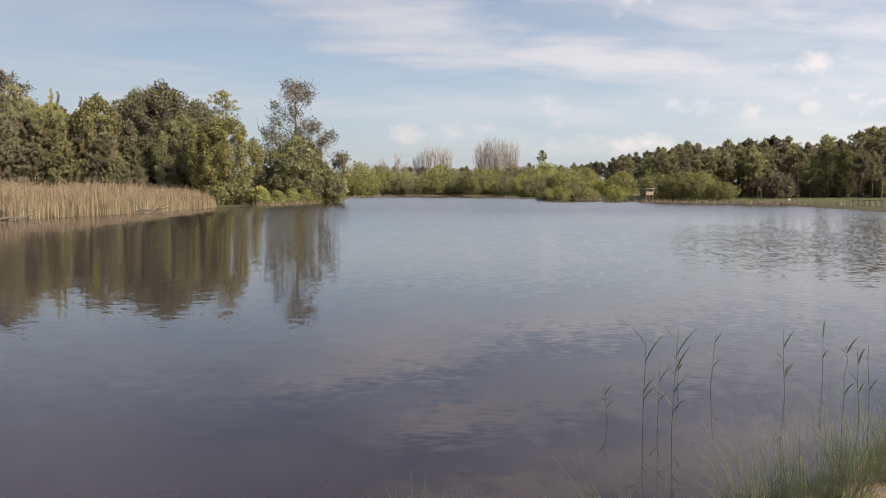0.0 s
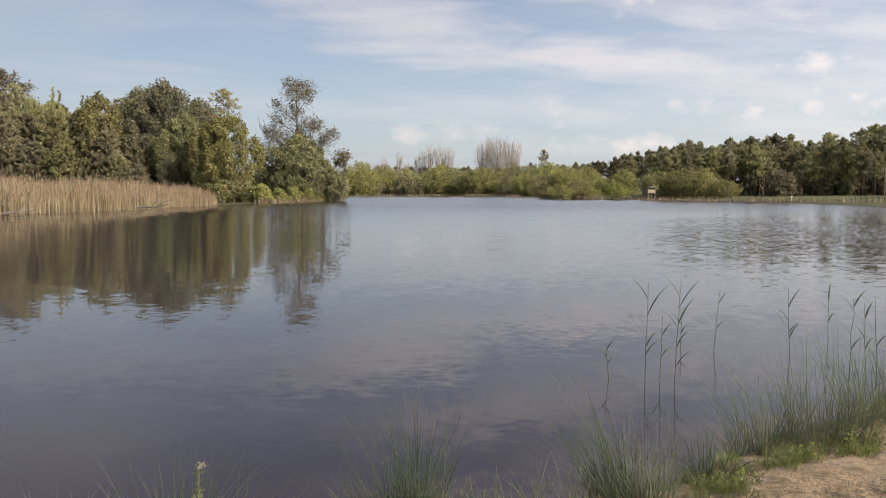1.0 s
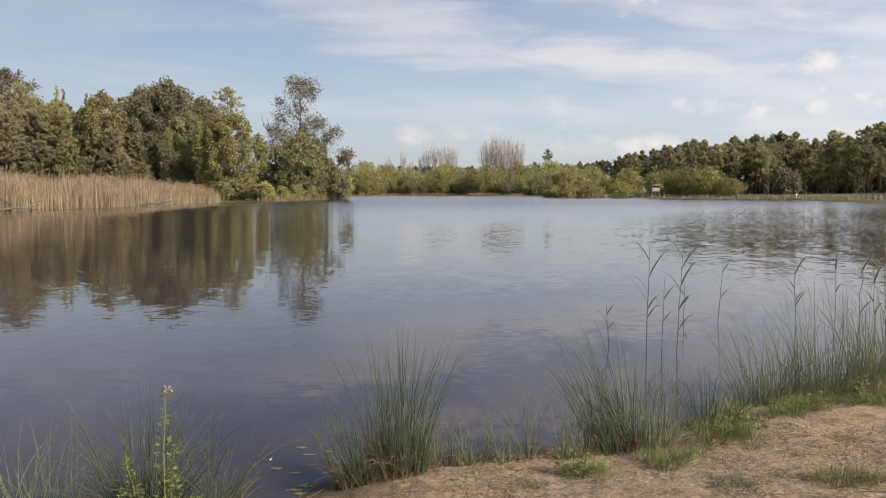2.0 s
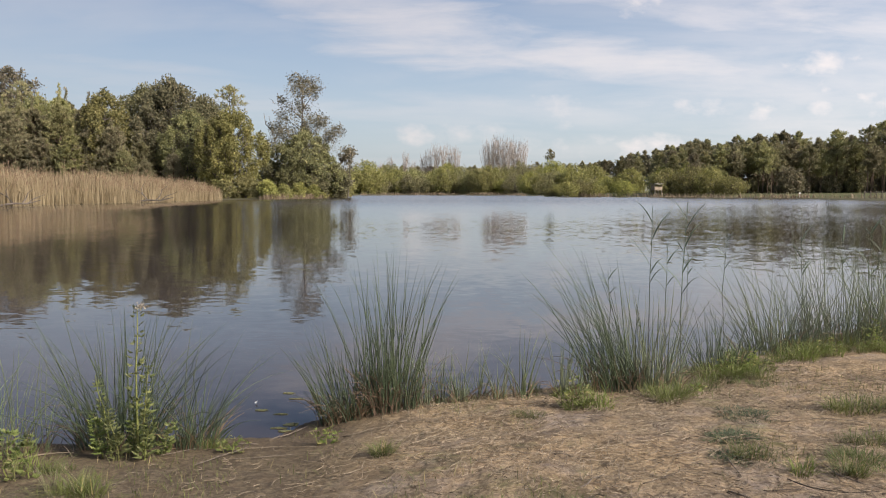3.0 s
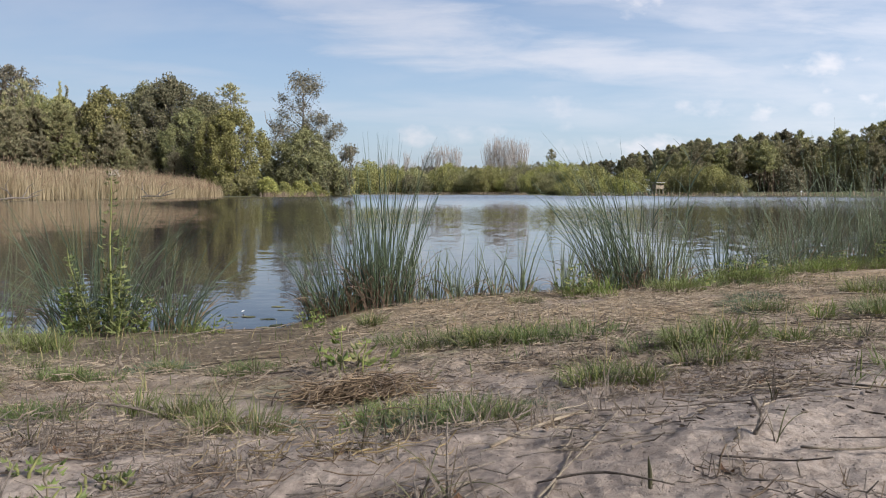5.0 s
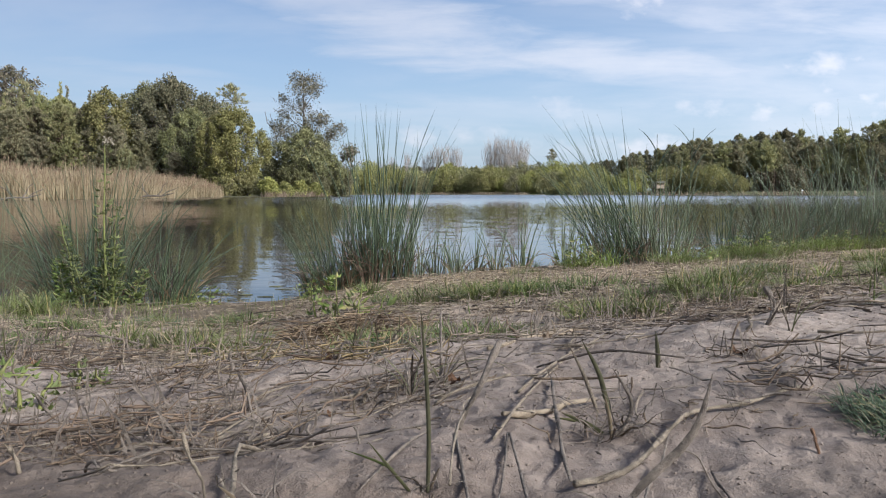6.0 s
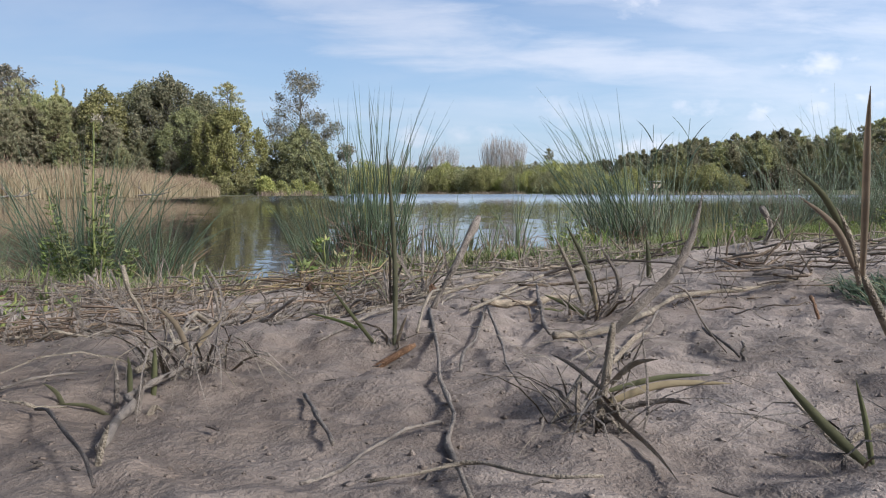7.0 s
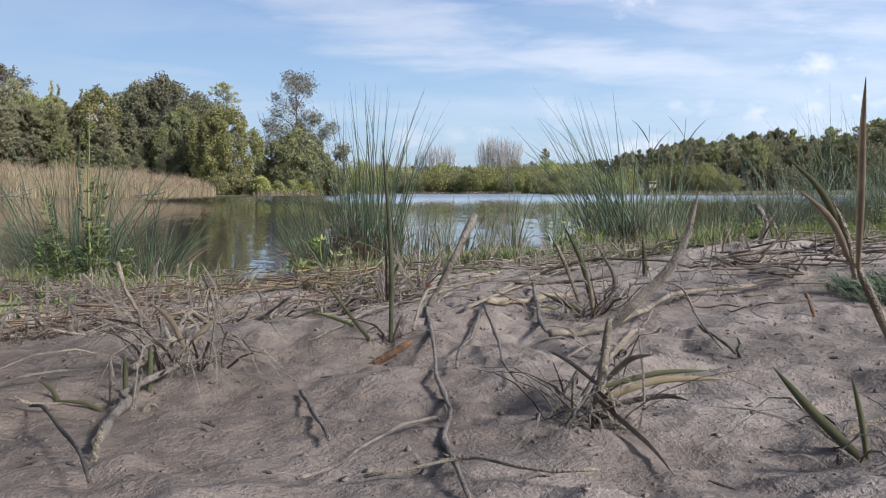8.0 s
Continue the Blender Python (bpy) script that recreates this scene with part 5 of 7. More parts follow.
    # rafts of dead leaf and a feather on the water by the corner
    r = np.random.default_rng(190)
    scum = tagged(new("floating_scum"), "thin brown rafts of dead leaf on the water", "scum")
    for i in range(9):
        c = np.array([-0.62 + r.uniform(-0.12, 0.2), 3.42 + r.uniform(-0.2, 0.45), 0.003])
        a = np.linspace(0, 6.28, 12, endpoint=False)
        rr = r.uniform(0.5, 1.2, 12)
        v = c + np.stack([np.cos(a) * rr * r.uniform(0.01, 0.045), np.sin(a) * rr * r.uniform(0.006, 0.02), 0 * a], -1)
        part("leaf_raft", (np.concatenate([v, v - [0, 0, 0.002]]), [list(range(12))] + [[j, j + 12, (j + 1) % 12 + 12, (j + 1) % 12] for j in range(12)]), M_SCUM, scum)
    fe = tagged(new("feather"), "small white feather floating on the water", "feather")
    part("vane", kites(np.array([[-0.76, 3.62, 0.006], [-0.76, 3.62, 0.006]]), np.array([[0.3, 0.9, 0.35], [0.1, 1, 0.1]]), np.array([[1, 0, 0.3], [1, 0, -0.2]]), [0.03, 0.026], [0.011, 0.012]), M_FEATHER, fe)


def bank_grass():
    grass_tuft("fine", 130, 0.058, 0.0011, M_DULL, "low tuft of thin dull green grass on sand", 201, 0.07, 0.8)
    grass_tuft("fresh", 150, 0.052, 0.0013, M_TURF, "low patch of fresh green grass on sand", 202, 0.08, 0.7)
    grass_tuft("pale", 80, 0.08, 0.0012, M_DULL, "wispy pale green grass tuft among dead straw", 203, 0.04, 0.7)
    grass_tuft("edge", 60, 0.11, 0.0015, M_FRESH, "longer bright grass tuft along the bank's edge", 204, 0.06, 0.5)
    grass_tuft("long", 46, 0.30, 0.0016, M_PALEGRASS, "long pale arching grass tuft on the bank", 206, 0.05, 0.7)
    grass_tuft("mat", 220, 0.028, 0.0011, M_RUSH_DARK, "flat dark green mat of creeping grass on sand", 205, 0.07, 1.1)
    r = np.random.default_rng(210)
    # turf by patches: kind, centre, half widths, tufts, size
    patches = [("fresh", 0.17, 1.25, 0.08, 0.06, 11, 0.55), ("fine", 0.165, 1.24, 0.09, 0.06, 7, 0.5), ("mat", 0.175, 1.24, 0.09, 0.05, 6, 0.7), ("pale", 0.12, 1.30, 0.06, 0.03, 4, 0.5),
               ("fine", 0.29, 1.905, 0.12, 0.04, 9, 0.85), ("fresh", 0.42, 1.87, 0.07, 0.03, 5, 0.75), ("mat", 0.27, 1.93, 0.06, 0.02, 3, 0.9),
               ("mat", 1.08, 2.55, 0.07, 0.04, 4, 1.0), ("mat", 1.23, 2.88, 0.06, 0.04, 3, 1.0), ("mat", 1.0, 2.33, 0.06, 0.03, 3, 0.9), ("fine", 1.03, 2.36, 0.05, 0.03, 2, 0.8),
               ("pale", 0.60, 1.66, 0.06, 0.03, 4, 0.75), ("fresh", 0.58, 1.67, 0.05, 0.03, 3, 0.6), ("pale", 0.73, 1.77, 0.09, 0.04, 6, 0.75), ("fine", 0.86, 1.74, 0.08, 0.03, 4, 0.7),
               ("pale", 0.44, 1.40, 0.07, 0.03, 4, 0.55), ("fine", 0.40, 1.42, 0.05, 0.03, 3, 0.6), ("pale", 0.62, 1.50, 0.08, 0.04, 4, 0.6), ("fresh", 0.80, 1.32, 0.05, 0.03, 2, 0.6),
               ("fresh", -0.545, 1.71, 0.06, 0.022, 7, 0.55), ("mat", -0.43, 1.86, 0.04, 0.02, 3, 0.8), ("edge", -0.43, 1.86, 0.03, 0.015, 3, 0.4), ("fresh", -0.235, 1.77, 0.055, 0.02, 5, 0.55),
               ("fresh", -0.40, 1.29, 0.05, 0.025, 5, 0.5), ("pale", -0.09, 1.22, 0.07, 0.03, 5, 0.55), ("mat", -0.05, 1.25, 0.04, 0.02, 2, 0.7), ("pale", -0.25, 1.32, 0.08, 0.04, 4, 0.55),
               ("long", -0.96, 2.32, 0.08, 0.05, 3, 0.45), ("pale", -0.93, 2.3, 0.1, 0.05, 4, 0.9), ("long", -1.4, 2.48, 0.1, 0.06, 2, 0.6), ("edge", -1.25, 2.55, 0.15, 0.05, 3, 0.7), ("edge", -0.72, 2.88, 0.08, 0.03, 3, 0.6),
               ("pale", -0.09, 2.62, 0.05, 0.03, 3, 0.75), ("fine", 0.45, 2.95, 0.05, 0.02, 2, 0.7), ("mat", 0.445, 0.735, 0.03, 0.03, 6, 0.42), ("fine", 1.7, 2.9, 0.12, 0.06, 4, 1.0), ("fresh", 1.32, 2.33, 0.08, 0.04, 3, 0.9),
               ("pale", 1.25, 2.2, 0.1, 0.05, 4, 0.8), ("fine", 1.5, 2.5, 0.12, 0.06, 4, 0.8), ("fresh", -0.75, 1.62, 0.05, 0.03, 3, 0.7), ("pale", -0.62, 1.5, 0.06, 0.04, 3, 0.7)]
    for kind, x, y, rx, ry, n, g in patches:
        for _ in range(n):
            place_tuft(kind, x + float(r.normal(0, 0.55)) * rx, y + float(r.normal(0, 0.55)) * ry, g * float(r.uniform(0.65, 1.2)))
    for i in range(60):
        y = r.uniform(1.25, 4.2)
        x = 0.12 + r.uniform(-0.62, 0.62) * (y + 0.1)
        d = near_dist(x, y)[0]
        if d < 0.12 or (-0.95 < x < 0.0 and y > 1.9) or lattice(np.array([x * 1.4]), np.array([y * 1.4]), 81)[0] < 0.05:
            continue
        place_tuft(("fine", "pale", "fresh", "mat")[int(r.integers(4))], x, y, r.uniform(0.3, 0.7))
    # along the edge, in front of the tussocks
    for i in range(52):
        x = r.uniform(0.5, 3.6)
        y = float(np.interp(x, [p[0] for p in POND[9:20]], [p[1] for p in POND[9:20]])) - r.uniform(0.06, 0.35)
        place_tuft(("edge", "fresh", "edge", "pale")[int(r.integers(4))], x, y, r.uniform(0.5, 1.0) * (0.55 if x < 1.3 else 1.0))
    for x0, y0, n in [(0.66, 3.08, 4), (0.98, 3.2, 4), (1.08, 3.16, 4), (1.42, 3.56, 7), (1.55, 3.62, 6), (1.86, 3.92, 6), (2.05, 4.0, 6), (2.4, 4.08, 7)]:
        for _ in range(n):
            place_tuft("edge", x0 + float(r.normal(0, 0.05)), y0 + float(r.normal(0, 0.04)), r.uniform(0.55, 1.0))
    for i in range(46):
        x = r.uniform(1.15, 3.3)
        y = float(np.interp(x, [p[0] for p in POND[9:20]], [p[1] for p in POND[9:20]])) - 0.05 - 0.55 * r.random() ** 1.5
        place_tuft(("fresh", "edge", "fresh")[i % 3], x, y, r.uniform(0.6, 1.15))


def lying(n, r, x, y, length, radius, az, lift=0.003, k=5, curl=0.3):
    """Paths of stalks that lie along the ground."""
    s = np.linspace(-0.5, 0.5, k)[None]
    a = az[:, None] + curl * r.normal(size=(n, 1)) * s * 4
    px, py = x[:, None] + np.cos(a) * s * length[:, None], y[:, None] + np.sin(a) * s * length[:, None]
    z = land(px.ravel(), py.ravel()).reshape(px.shape)
    smooth_z = 0.6 * z + 0.4 * z.mean(1, keepdims=True)
    tilt = r.normal(0, 0.06, (n, 1)) * s * length[:, None] + np.abs(r.normal(0, 0.004, (n, 1)))
    pz = np.maximum(smooth_z + tilt, z - 0.001) + radius[:, None] * 0.7 + lift * r.random((n, 1))
    return np.stack([px, py, pz], -1)


CLUMPS = [(-0.01, 0.86, 0.045), (-0.05, 1.02, 0.06), (0.14, 0.88, 0.045), (-0.20, 1.12, 0.05), (-0.29, 1.16, 0.05), (0.39, 0.90, 0.03), (0.43, 1.35, 0.06), (0.27, 1.12, 0.045), (0.53, 1.34, 0.07),
          (0.03, 1.47, 0.07), (0.16, 1.13, 0.05), (-0.10, 0.80, 0.03), (0.07, 1.06, 0.04), (-0.42, 1.45, 0.08), (0.33, 1.62, 0.08), (0.70, 1.60, 0.08), (-0.20, 1.62, 0.07), (-0.60, 1.62, 0.07), (0.92, 1.55, 0.06), (0.03, 0.765, 0.035), (-0.03, 0.78, 0.03), (0.085, 0.775, 0.025)]


def clumping(x, y):
    """How thick the dead grass lies: 1 in the middle of a tangle, 0 on bare sand."""
    out = np.zeros_like(x)
    for cx, cy, size in CLUMPS:
        out = np.maximum(out, np.exp(-((x - cx) / (1.3 * size)) ** 2 - ((y - cy) / size) ** 2))
    return out


def litter():
    r = np.random.default_rng(300)
    n = 10000
    y = np.where(r.random(n) < 0.55, r.uniform(0.75, 1.9, n), r.uniform(1.6, 3.6, n))
    x = 0.12 + r.uniform(-0.68, 0.68, n) * (y + 0.05)
    d = shore_distance(x, y)
    dens = 0.35 + 1.0 * lattice(x * 2.1 + 3, y * 2.1, 91) + 0.8 * lattice(x * 6, y * 6, 92) + 0.5 * ease(d, 0.9, 0.2) * ease(x, -0.5, 0) + 0.35 * ease(y, 1.0, 1.3) * ease(y, 1.75, 1.4)
    dens = (dens - 0.5 * ease(x, 0.2, 0.45) * ease(y, 1.45, 1.1)) * (0.3 + 0.7 * ease(y, 1.1, 1.9))
    ok = (d > 0.03) & (r.random(n) < dens * (1 - 0.85 * ease(x, 0.05, -0.2) * ease(y, 1.75, 2.1)))
    x, y = x[ok], y[ok]
    n = len(x)
    length = r.uniform(0.015, 0.08, n) * r.choice([1.0, 1.0, 1.6], n) * (0.38 + 0.62 * ease(y, 1.3, 2.2))
    radius = r.uniform(0.0004, 0.0012, n) * (0.6 + 0.4 * ease(y, 1.0, 1.8))
    az = r.normal(0.1, 0.9, n) + np.where(r.random(n) < 0.45, r.uniform(0, 3.14, n), 0)
    paths = lying(n, r, x, y, length, radius, az)
    tagged(part("straw_litter", tubes(paths, radius[:, None] * np.ones((1, 5)), 3), M_STRAW), "scattered dry straw and broken stalks on sand", "straw", kind="stuff")
    # short upright stubble of last year's grass
    n = 4200
    y = r.uniform(0.75, 3.1, n)
    x = 0.12 + r.uniform(-0.68, 0.68, n) * (y + 0.05)
    d = shore_distance(x, y)
    ok = (d > 0.1) & (0.9 * clumping(x, y) + 0.5 * lattice(x * 3.3, y * 3.3, 95) + 0.4 * lattice(x * 9, y * 9, 96) > 0.42)
    x, y = x[ok], y[ok]
    n = len(x)
    base = np.stack([x, y, land(x, y) - 0.003], -1)
    h = r.uniform(0.012, 0.05, n)
    az = r.uniform(0, 6.28, n)
    paths = blade_paths(base, h, np.abs(r.normal(0.3, 0.3, n)), az, 4, 1.5, wobble=0.05, r=r)
    tagged(part("grass_stubble", tubes(paths, np.array([1.0, 1.0, 0.8, 0.5])[None] * r.uniform(0.0005, 0.0013, (n, 1)), 3, True), M_STRAW_GREY), "short grey stubble of dead grass in sand", "stubble", kind="stuff")
    # dark crumbs and small pebbles of sand
    n = 650
    y = 0.42 + 2.4 * r.random(n) ** 1.2
    x = 0.2 + r.uniform(-0.66, 0.66, n) * (y - 0.2)
    length = r.uniform(0.001, 0.006, n)
    radius = r.uniform(0.0002, 0.0006, n)
    paths = lying(n, r, x, y, length, radius, r.uniform(0, 6.28, n), 0.0, 3)
    tagged(part("dark_crumbs", tubes(paths, radius[:, None] * np.array([[0.5, 1.0, 0.4]]), 4, True), M_CHAR), "dark plant crumbs scattered over the sand", "debris", kind="stuff")
    n = 8000
    y = r.uniform(1.0, 3.6, n)
    x = 0.12 + r.uniform(-0.62, 0.62, n) * (y + 0.05)
    ok = (shore_distance(x, y) > 0.04) & (lattice(x * 3.7 + 2, y * 3.7, 83) + r.normal(0, 0.3, n) > 0.2)
    x, y = x[ok], y[ok]
    n = len(x)
    length, radius = 0.004 + 0.02 * r.random(n) ** 2, r.uniform(0.0005, 0.0016, n)
    paths = lying(n, r, x, y, length, radius, r.uniform(0, 3.14, n), k=3)
    tagged(part("twig_litter", tubes(paths, radius[:, None] * np.array([[0.6, 1.0, 0.5]]), 3), M_TWIGS), "dark twig bits and leaf crumbs on the strip", "debris", kind="stuff")
    # thin young grass, blade by blade over the strip
    n = 9000
    y = r.uniform(1.15, 3.7, n)
    x = 0.12 + r.uniform(-0.62, 0.62, n) * (y + 0.05)
    d = shore_distance(x, y)
    ok = (d > 0.06) & (lattice(x * 2.4 + 7, y * 2.4, 98) + 0.6 * lattice(x * 7, y * 7 + 3, 99) + r.normal(0, 0.15, n) > 0.5)
    x, y = x[ok], y[ok]
    n = len(x)
    az = r.uniform(0, 6.28, n)
    base = np.stack([x, y, land(x, y) - 0.002], -1)
    paths = blade_paths(base, r.uniform(0.012, 0.05, n), np.abs(r.normal(0.6, 0.4, n)), az, 4, 1.6, droop=r.uniform(0, 0.2, n), r=r)
    side = np.stack([-np.sin(az), np.cos(az), 0 * az], -1)
    tagged(part("thin_grass", ribbons(paths, np.array([[0.8, 1.0, 0.8, 0.1]]) * r.uniform(0.0006, 0.0012, (n, 1)), side, 0.5), M_DULL), "thin young grass scattered over the sandy strip", "grass", kind="stuff")
    # finer, brighter straw where the bank meets the water
    n = 12000
    y = r.uniform(1.7, 3.7, n)
    x = 0.12 + r.uniform(-0.62, 0.62, n) * (y + 0.05)
    d = shore_distance(x, y)
    ok = (d > 0.04) & (r.random(n) < 0.35 + 0.5 * ease(d, 0.9, 0.3) * ease(x, -0.4, 0.1) + 0.6 * lattice(x * 2.7, y * 2.7, 97) - 0.8 * ease(x, 0.05, -0.2) * ease(y, 1.75, 2.1))
    x, y = x[ok], y[ok]
    n = len(x)
    length, radius = 0.01 + 0.06 * r.random(n) ** 2, r.uniform(0.0004, 0.0011, n)
    paths = lying(n, r, x, y, length, radius, r.uniform(0, 3.14, n), k=3)
    tagged(part("fine_straw", tubes(paths, radius[:, None] * np.ones((1, 3)), 3), M_STRAW_PALE), "fine pale straw trodden into the sandy bank", "straw", kind="stuff")
    # coarse pale straw and broken stems over the middle of the strip
    n = 4200
    y = 1.05 + r.random(n) ** 0.8 * 2.3
    x = 0.12 + r.uniform(-0.64, 0.64, n) * (y + 0.05)
    ok = (shore_distance(x, y) > 0.06) & (lattice(x * 1.9 + 6, y * 1.9, 141) + 0.6 * lattice(x * 5, y * 5 + 1, 142) + r.normal(0, 0.3, n) > 0.05 + 0.5 * ease(y, 1.5, 1.1) + 0.9 * ease(x, 0.05, -0.2) * ease(y, 1.75, 2.1))
    x, y = x[ok], y[ok]
    n = len(x)
    length, radius = 0.012 + 0.075 * r.random(n) ** 2.4, r.uniform(0.0004, 0.0013, n)
    paths = lying(n, r, x, y, length, radius, r.uniform(0, 6.28, n), 0.008)
    paths[:, -1, 2] += np.abs(r.normal(0, 0.007, n))
    tagged(part("broken_straw", tubes(paths, radius[:, None] * np.array([[0.8, 1.0, 1.0, 0.9, 0.6]]), 4, True), M_STRAW_PALE), "coarse pale broken straw lying over the strip", "straw", kind="stuff")
    # bundles of bleached rush straw washed up along the bank's edge
    n = 1900
    x = r.uniform(-0.3, 2.2, n)
    y = np.interp(x, [-0.4, 0.0, 0.5, 0.9, 1.3, 2.2], [3.0, 3.2, 3.2, 3.25, 3.5, 4.2]) - 0.06 - 0.85 * r.random(n) ** 1.4
    ok = (shore_distance(x, y) > 0.05) & (lattice(x * 2.9 + 4, y * 2.9, 151) + 0.7 * lattice(x * 8, y * 8, 152) + r.normal(0, 0.25, n) > -0.05)
    x, y = x[ok], y[ok]
    n = len(x)
    length, radius = 0.02 + 0.13 * r.random(n) ** 3, r.uniform(0.0005, 0.0014, n)
    paths = lying(n, r, x, y, length, radius, r.normal(0.15, 0.9, n), 0.012, curl=0.12)
    paths[:, -1, 2] += np.abs(r.normal(0, 0.01, n))
    tagged(part("washed_straw", tubes(paths, radius[:, None] * np.array([[0.8, 1.0, 1.0, 0.9, 0.6]]), 4, True), M_STRAW_PALE), "bleached rush straw washed up along the bank's edge", "straw", kind="stuff")
    # curled brown fibres matted along the crest
    for name, mat, n, lift in (("curled_fibres", M_FIBRE, 15000, 0.012), ("bleached_fibres", M_STRAW_GREY, 9000, 0.02)):
        y = 0.68 + r.random(n) ** 0.9 * 1.6
        x = 0.12 + r.uniform(-0.68, 0.62, n) * (y - 0.1)
        thick = 1.25 * clumping(x, y) + 0.35 * lattice(x * 3.3 + 1, y * 3.3, 131) + 0.3 * lattice(x * 9, y * 9 + 4, 132) - 0.45 - 0.5 * ease(y, 0.72, 0.65)
        ok = (shore_distance(x, y) > 0.05) & (thick + r.normal(0, 0.25, n) > 0.12)
        x, y = x[ok], y[ok]
        n = len(x)
        k = 8
        az = r.uniform(0, 6.28, (n, 1)) + np.cumsum(r.normal(0, 0.5, (n, k)), 1)
        step = (r.uniform(0.012, 0.05, n) * np.interp(y, [0.7, 1.3, 2.0], [0.7, 1.0, 1.3]))[:, None] / k
        px, py = x[:, None] + np.cumsum(np.cos(az) * step, 1), y[:, None] + np.cumsum(np.sin(az) * step, 1)
        bow = np.abs(np.cumsum(r.normal(0, 0.4, (n, k)), 1)) * lift * r.random((n, 1)) ** 2
        pz = land(px.ravel(), py.ravel()).reshape(n, k) + 0.0006 + bow
        radius = r.uniform(0.0002, 0.0007, n) * np.interp(y, [0.7, 1.3], [0.7, 1.1])
        tagged(part(name, tubes(np.stack([px, py, pz], -1), radius[:, None] * np.array([[0.7, 1.0, 1.0, 1.0, 0.9, 0.9, 0.7, 0.4]]), 4), mat), "tangled curly dead grass fibres matted on the sand", "debris", kind="stuff")
    # crumbs of sand standing on the surface near the crest
    n = 11000
    x, y = r.uniform(-0.25, 0.75, n), 0.42 + r.random(n) ** 1.4 * 0.75
    size = np.minimum(np.exp(r.normal(-7.3, 0.45, n)) * np.interp(y, [0.42, 0.7, 1.1], [0.55, 1.0, 1.5]), 0.0013)
    corner = np.array([(1, 0, 0), (-1, 0, 0), (0, 1, 0), (0, -1, 0), (0, 0, 0.75), (0, 0, -0.6)], float)
    verts = corner[None] * size[:, None, None] * r.uniform(0.6, 1.3, (n, 6, 1)) + r.normal(0, 0.18, (n, 6, 3)) * size[:, None, None]
    verts = verts + np.stack([x, y, land(x, y) + size * 0.05], -1)[:, None]
    sides = np.array([(0, 2, 4), (2, 1, 4), (1, 3, 4), (3, 0, 4), (2, 0, 5), (1, 2, 5), (3, 1, 5), (0, 3, 5)])
    faces = (np.arange(n)[:, None, None] * 6 + sides[None]).reshape(-1, 3)
    tagged(part("sand_crumbs", (verts.reshape(-1, 3), faces), M_GROUND, smooth=True), "small crumbs of sand lying on the bank", "sand", kind="stuff")


def stalk(points, radius, mat, label, name="dry_stalk", sides=7, taper=0.75, on_ground=True, knots=()):
    """One stalk along points (x, y, lift over the ground), with thickened joints."""
    pts = np.array(points, float)
    k = 4 * (len(pts) - 1) + 1
    t, q = np.linspace(0, 1, len(pts)), np.linspace(0, 1, k)
    path = np.stack([np.interp(q, t, pts[:, c]) for c in range(3)], -1)
    path[1:-1] = 0.25 * path[:-2] + 0.5 * path[1:-1] + 0.25 * path[2:]
    path[:, 2] += land(pts[:, 0], pts[:, 1])[0] if not on_ground else np.interp(q, t, land(pts[:, 0], pts[:, 1]))
    r = np.random.default_rng(int(abs(pts[0, 0]) * 9999) + 3)
    bends = np.stack([np.interp(q, np.linspace(0, 1, len(pts) + 2), r.normal(0, radius * 1.3, len(pts) + 2)) for _ in range(3)], -1)
    path += bends * [1, 1, 0.4] + r.normal(0, radius * 0.12, (k, 3))
    radii = radius * np.linspace(1.0, taper, k) * r.uniform(0.72, 1.22, k)
    for j in knots:
        radii[int(j * (k - 1))] *= 1.35
    ob = tagged(new(name), label, "stalk")
    part("stem", tubes([path], [radii], sides, True), mat, ob, smooth=True)
    n = 4
    f = r.integers(0, k - 1, n)
    start = path[f]
    along = unit(path[np.minimum(f + 1, k - 1)] - path[np.maximum(f - 1, 0)]) * r.choice([-1, 1], (n, 1))
    out = r.normal(0, 0.35, (n, 3)) + [0, 0, 0.25]
    q = np.linspace(0, 1, 4)[None, :, None]
    size = radius * r.uniform(5, 13, (n, 1, 1))
    shred = start[:, None] + along[:, None] * q * size + out[:, None] * q ** 2 * size * 0.6
    part("fibre", ribbons(shred, np.array([[1.0, 0.8, 0.6, 0.1]]) * radius * 0.45 * np.ones((n, 1)), unit(np.cross(along, out)), 0.5), mat, ob)["kind"] = "stuff"
    return ob


def sprig(x, y, leaves, label, name="grass_sprout", foot=None, seed=0, lift=0.0):
    """A sprouting plant; leaves: (azimuth, lean, length, half width, droop, material)."""
    r = np.random.default_rng(seed + 400)
    root = tagged(new(name), label, "sprout")
    for az, lean, length, width, droop, mat in leaves:
        p = blade_paths(np.array([[r.normal(0, 0.001), r.normal(0, 0.001), -0.003]]), np.array([length]), np.array([lean]), np.array([az]), 9, 1.9, droop=np.array([droop]), wobble=0.012, r=r)
        w = np.array([[0.75, 0.95, 1.0, 1.0, 0.95, 0.85, 0.65, 0.4, 0.05]]) * width
        part("leaf", ribbons(p, w, np.array([[-math.sin(az), math.cos(az), 0.0]]), 0.75), mat, root)
    if foot is not None:
        p = np.array([[0, 0, 0.001]]) + r.normal(0, 0.003, (16, 3)) * [1.6, 0.6, 0.4]
        part("husk", kites(p, r.normal(size=p.shape) + [1.5, 0, 0], r.normal(size=p.shape), r.uniform(0.004, 0.011, 16), r.uniform(0.002, 0.005, 16)), foot, root, "rusty dry husk at the foot")
    root.matrix_basis = Matrix.Translation((x, y, ground_z(x, y) + lift))
    return root


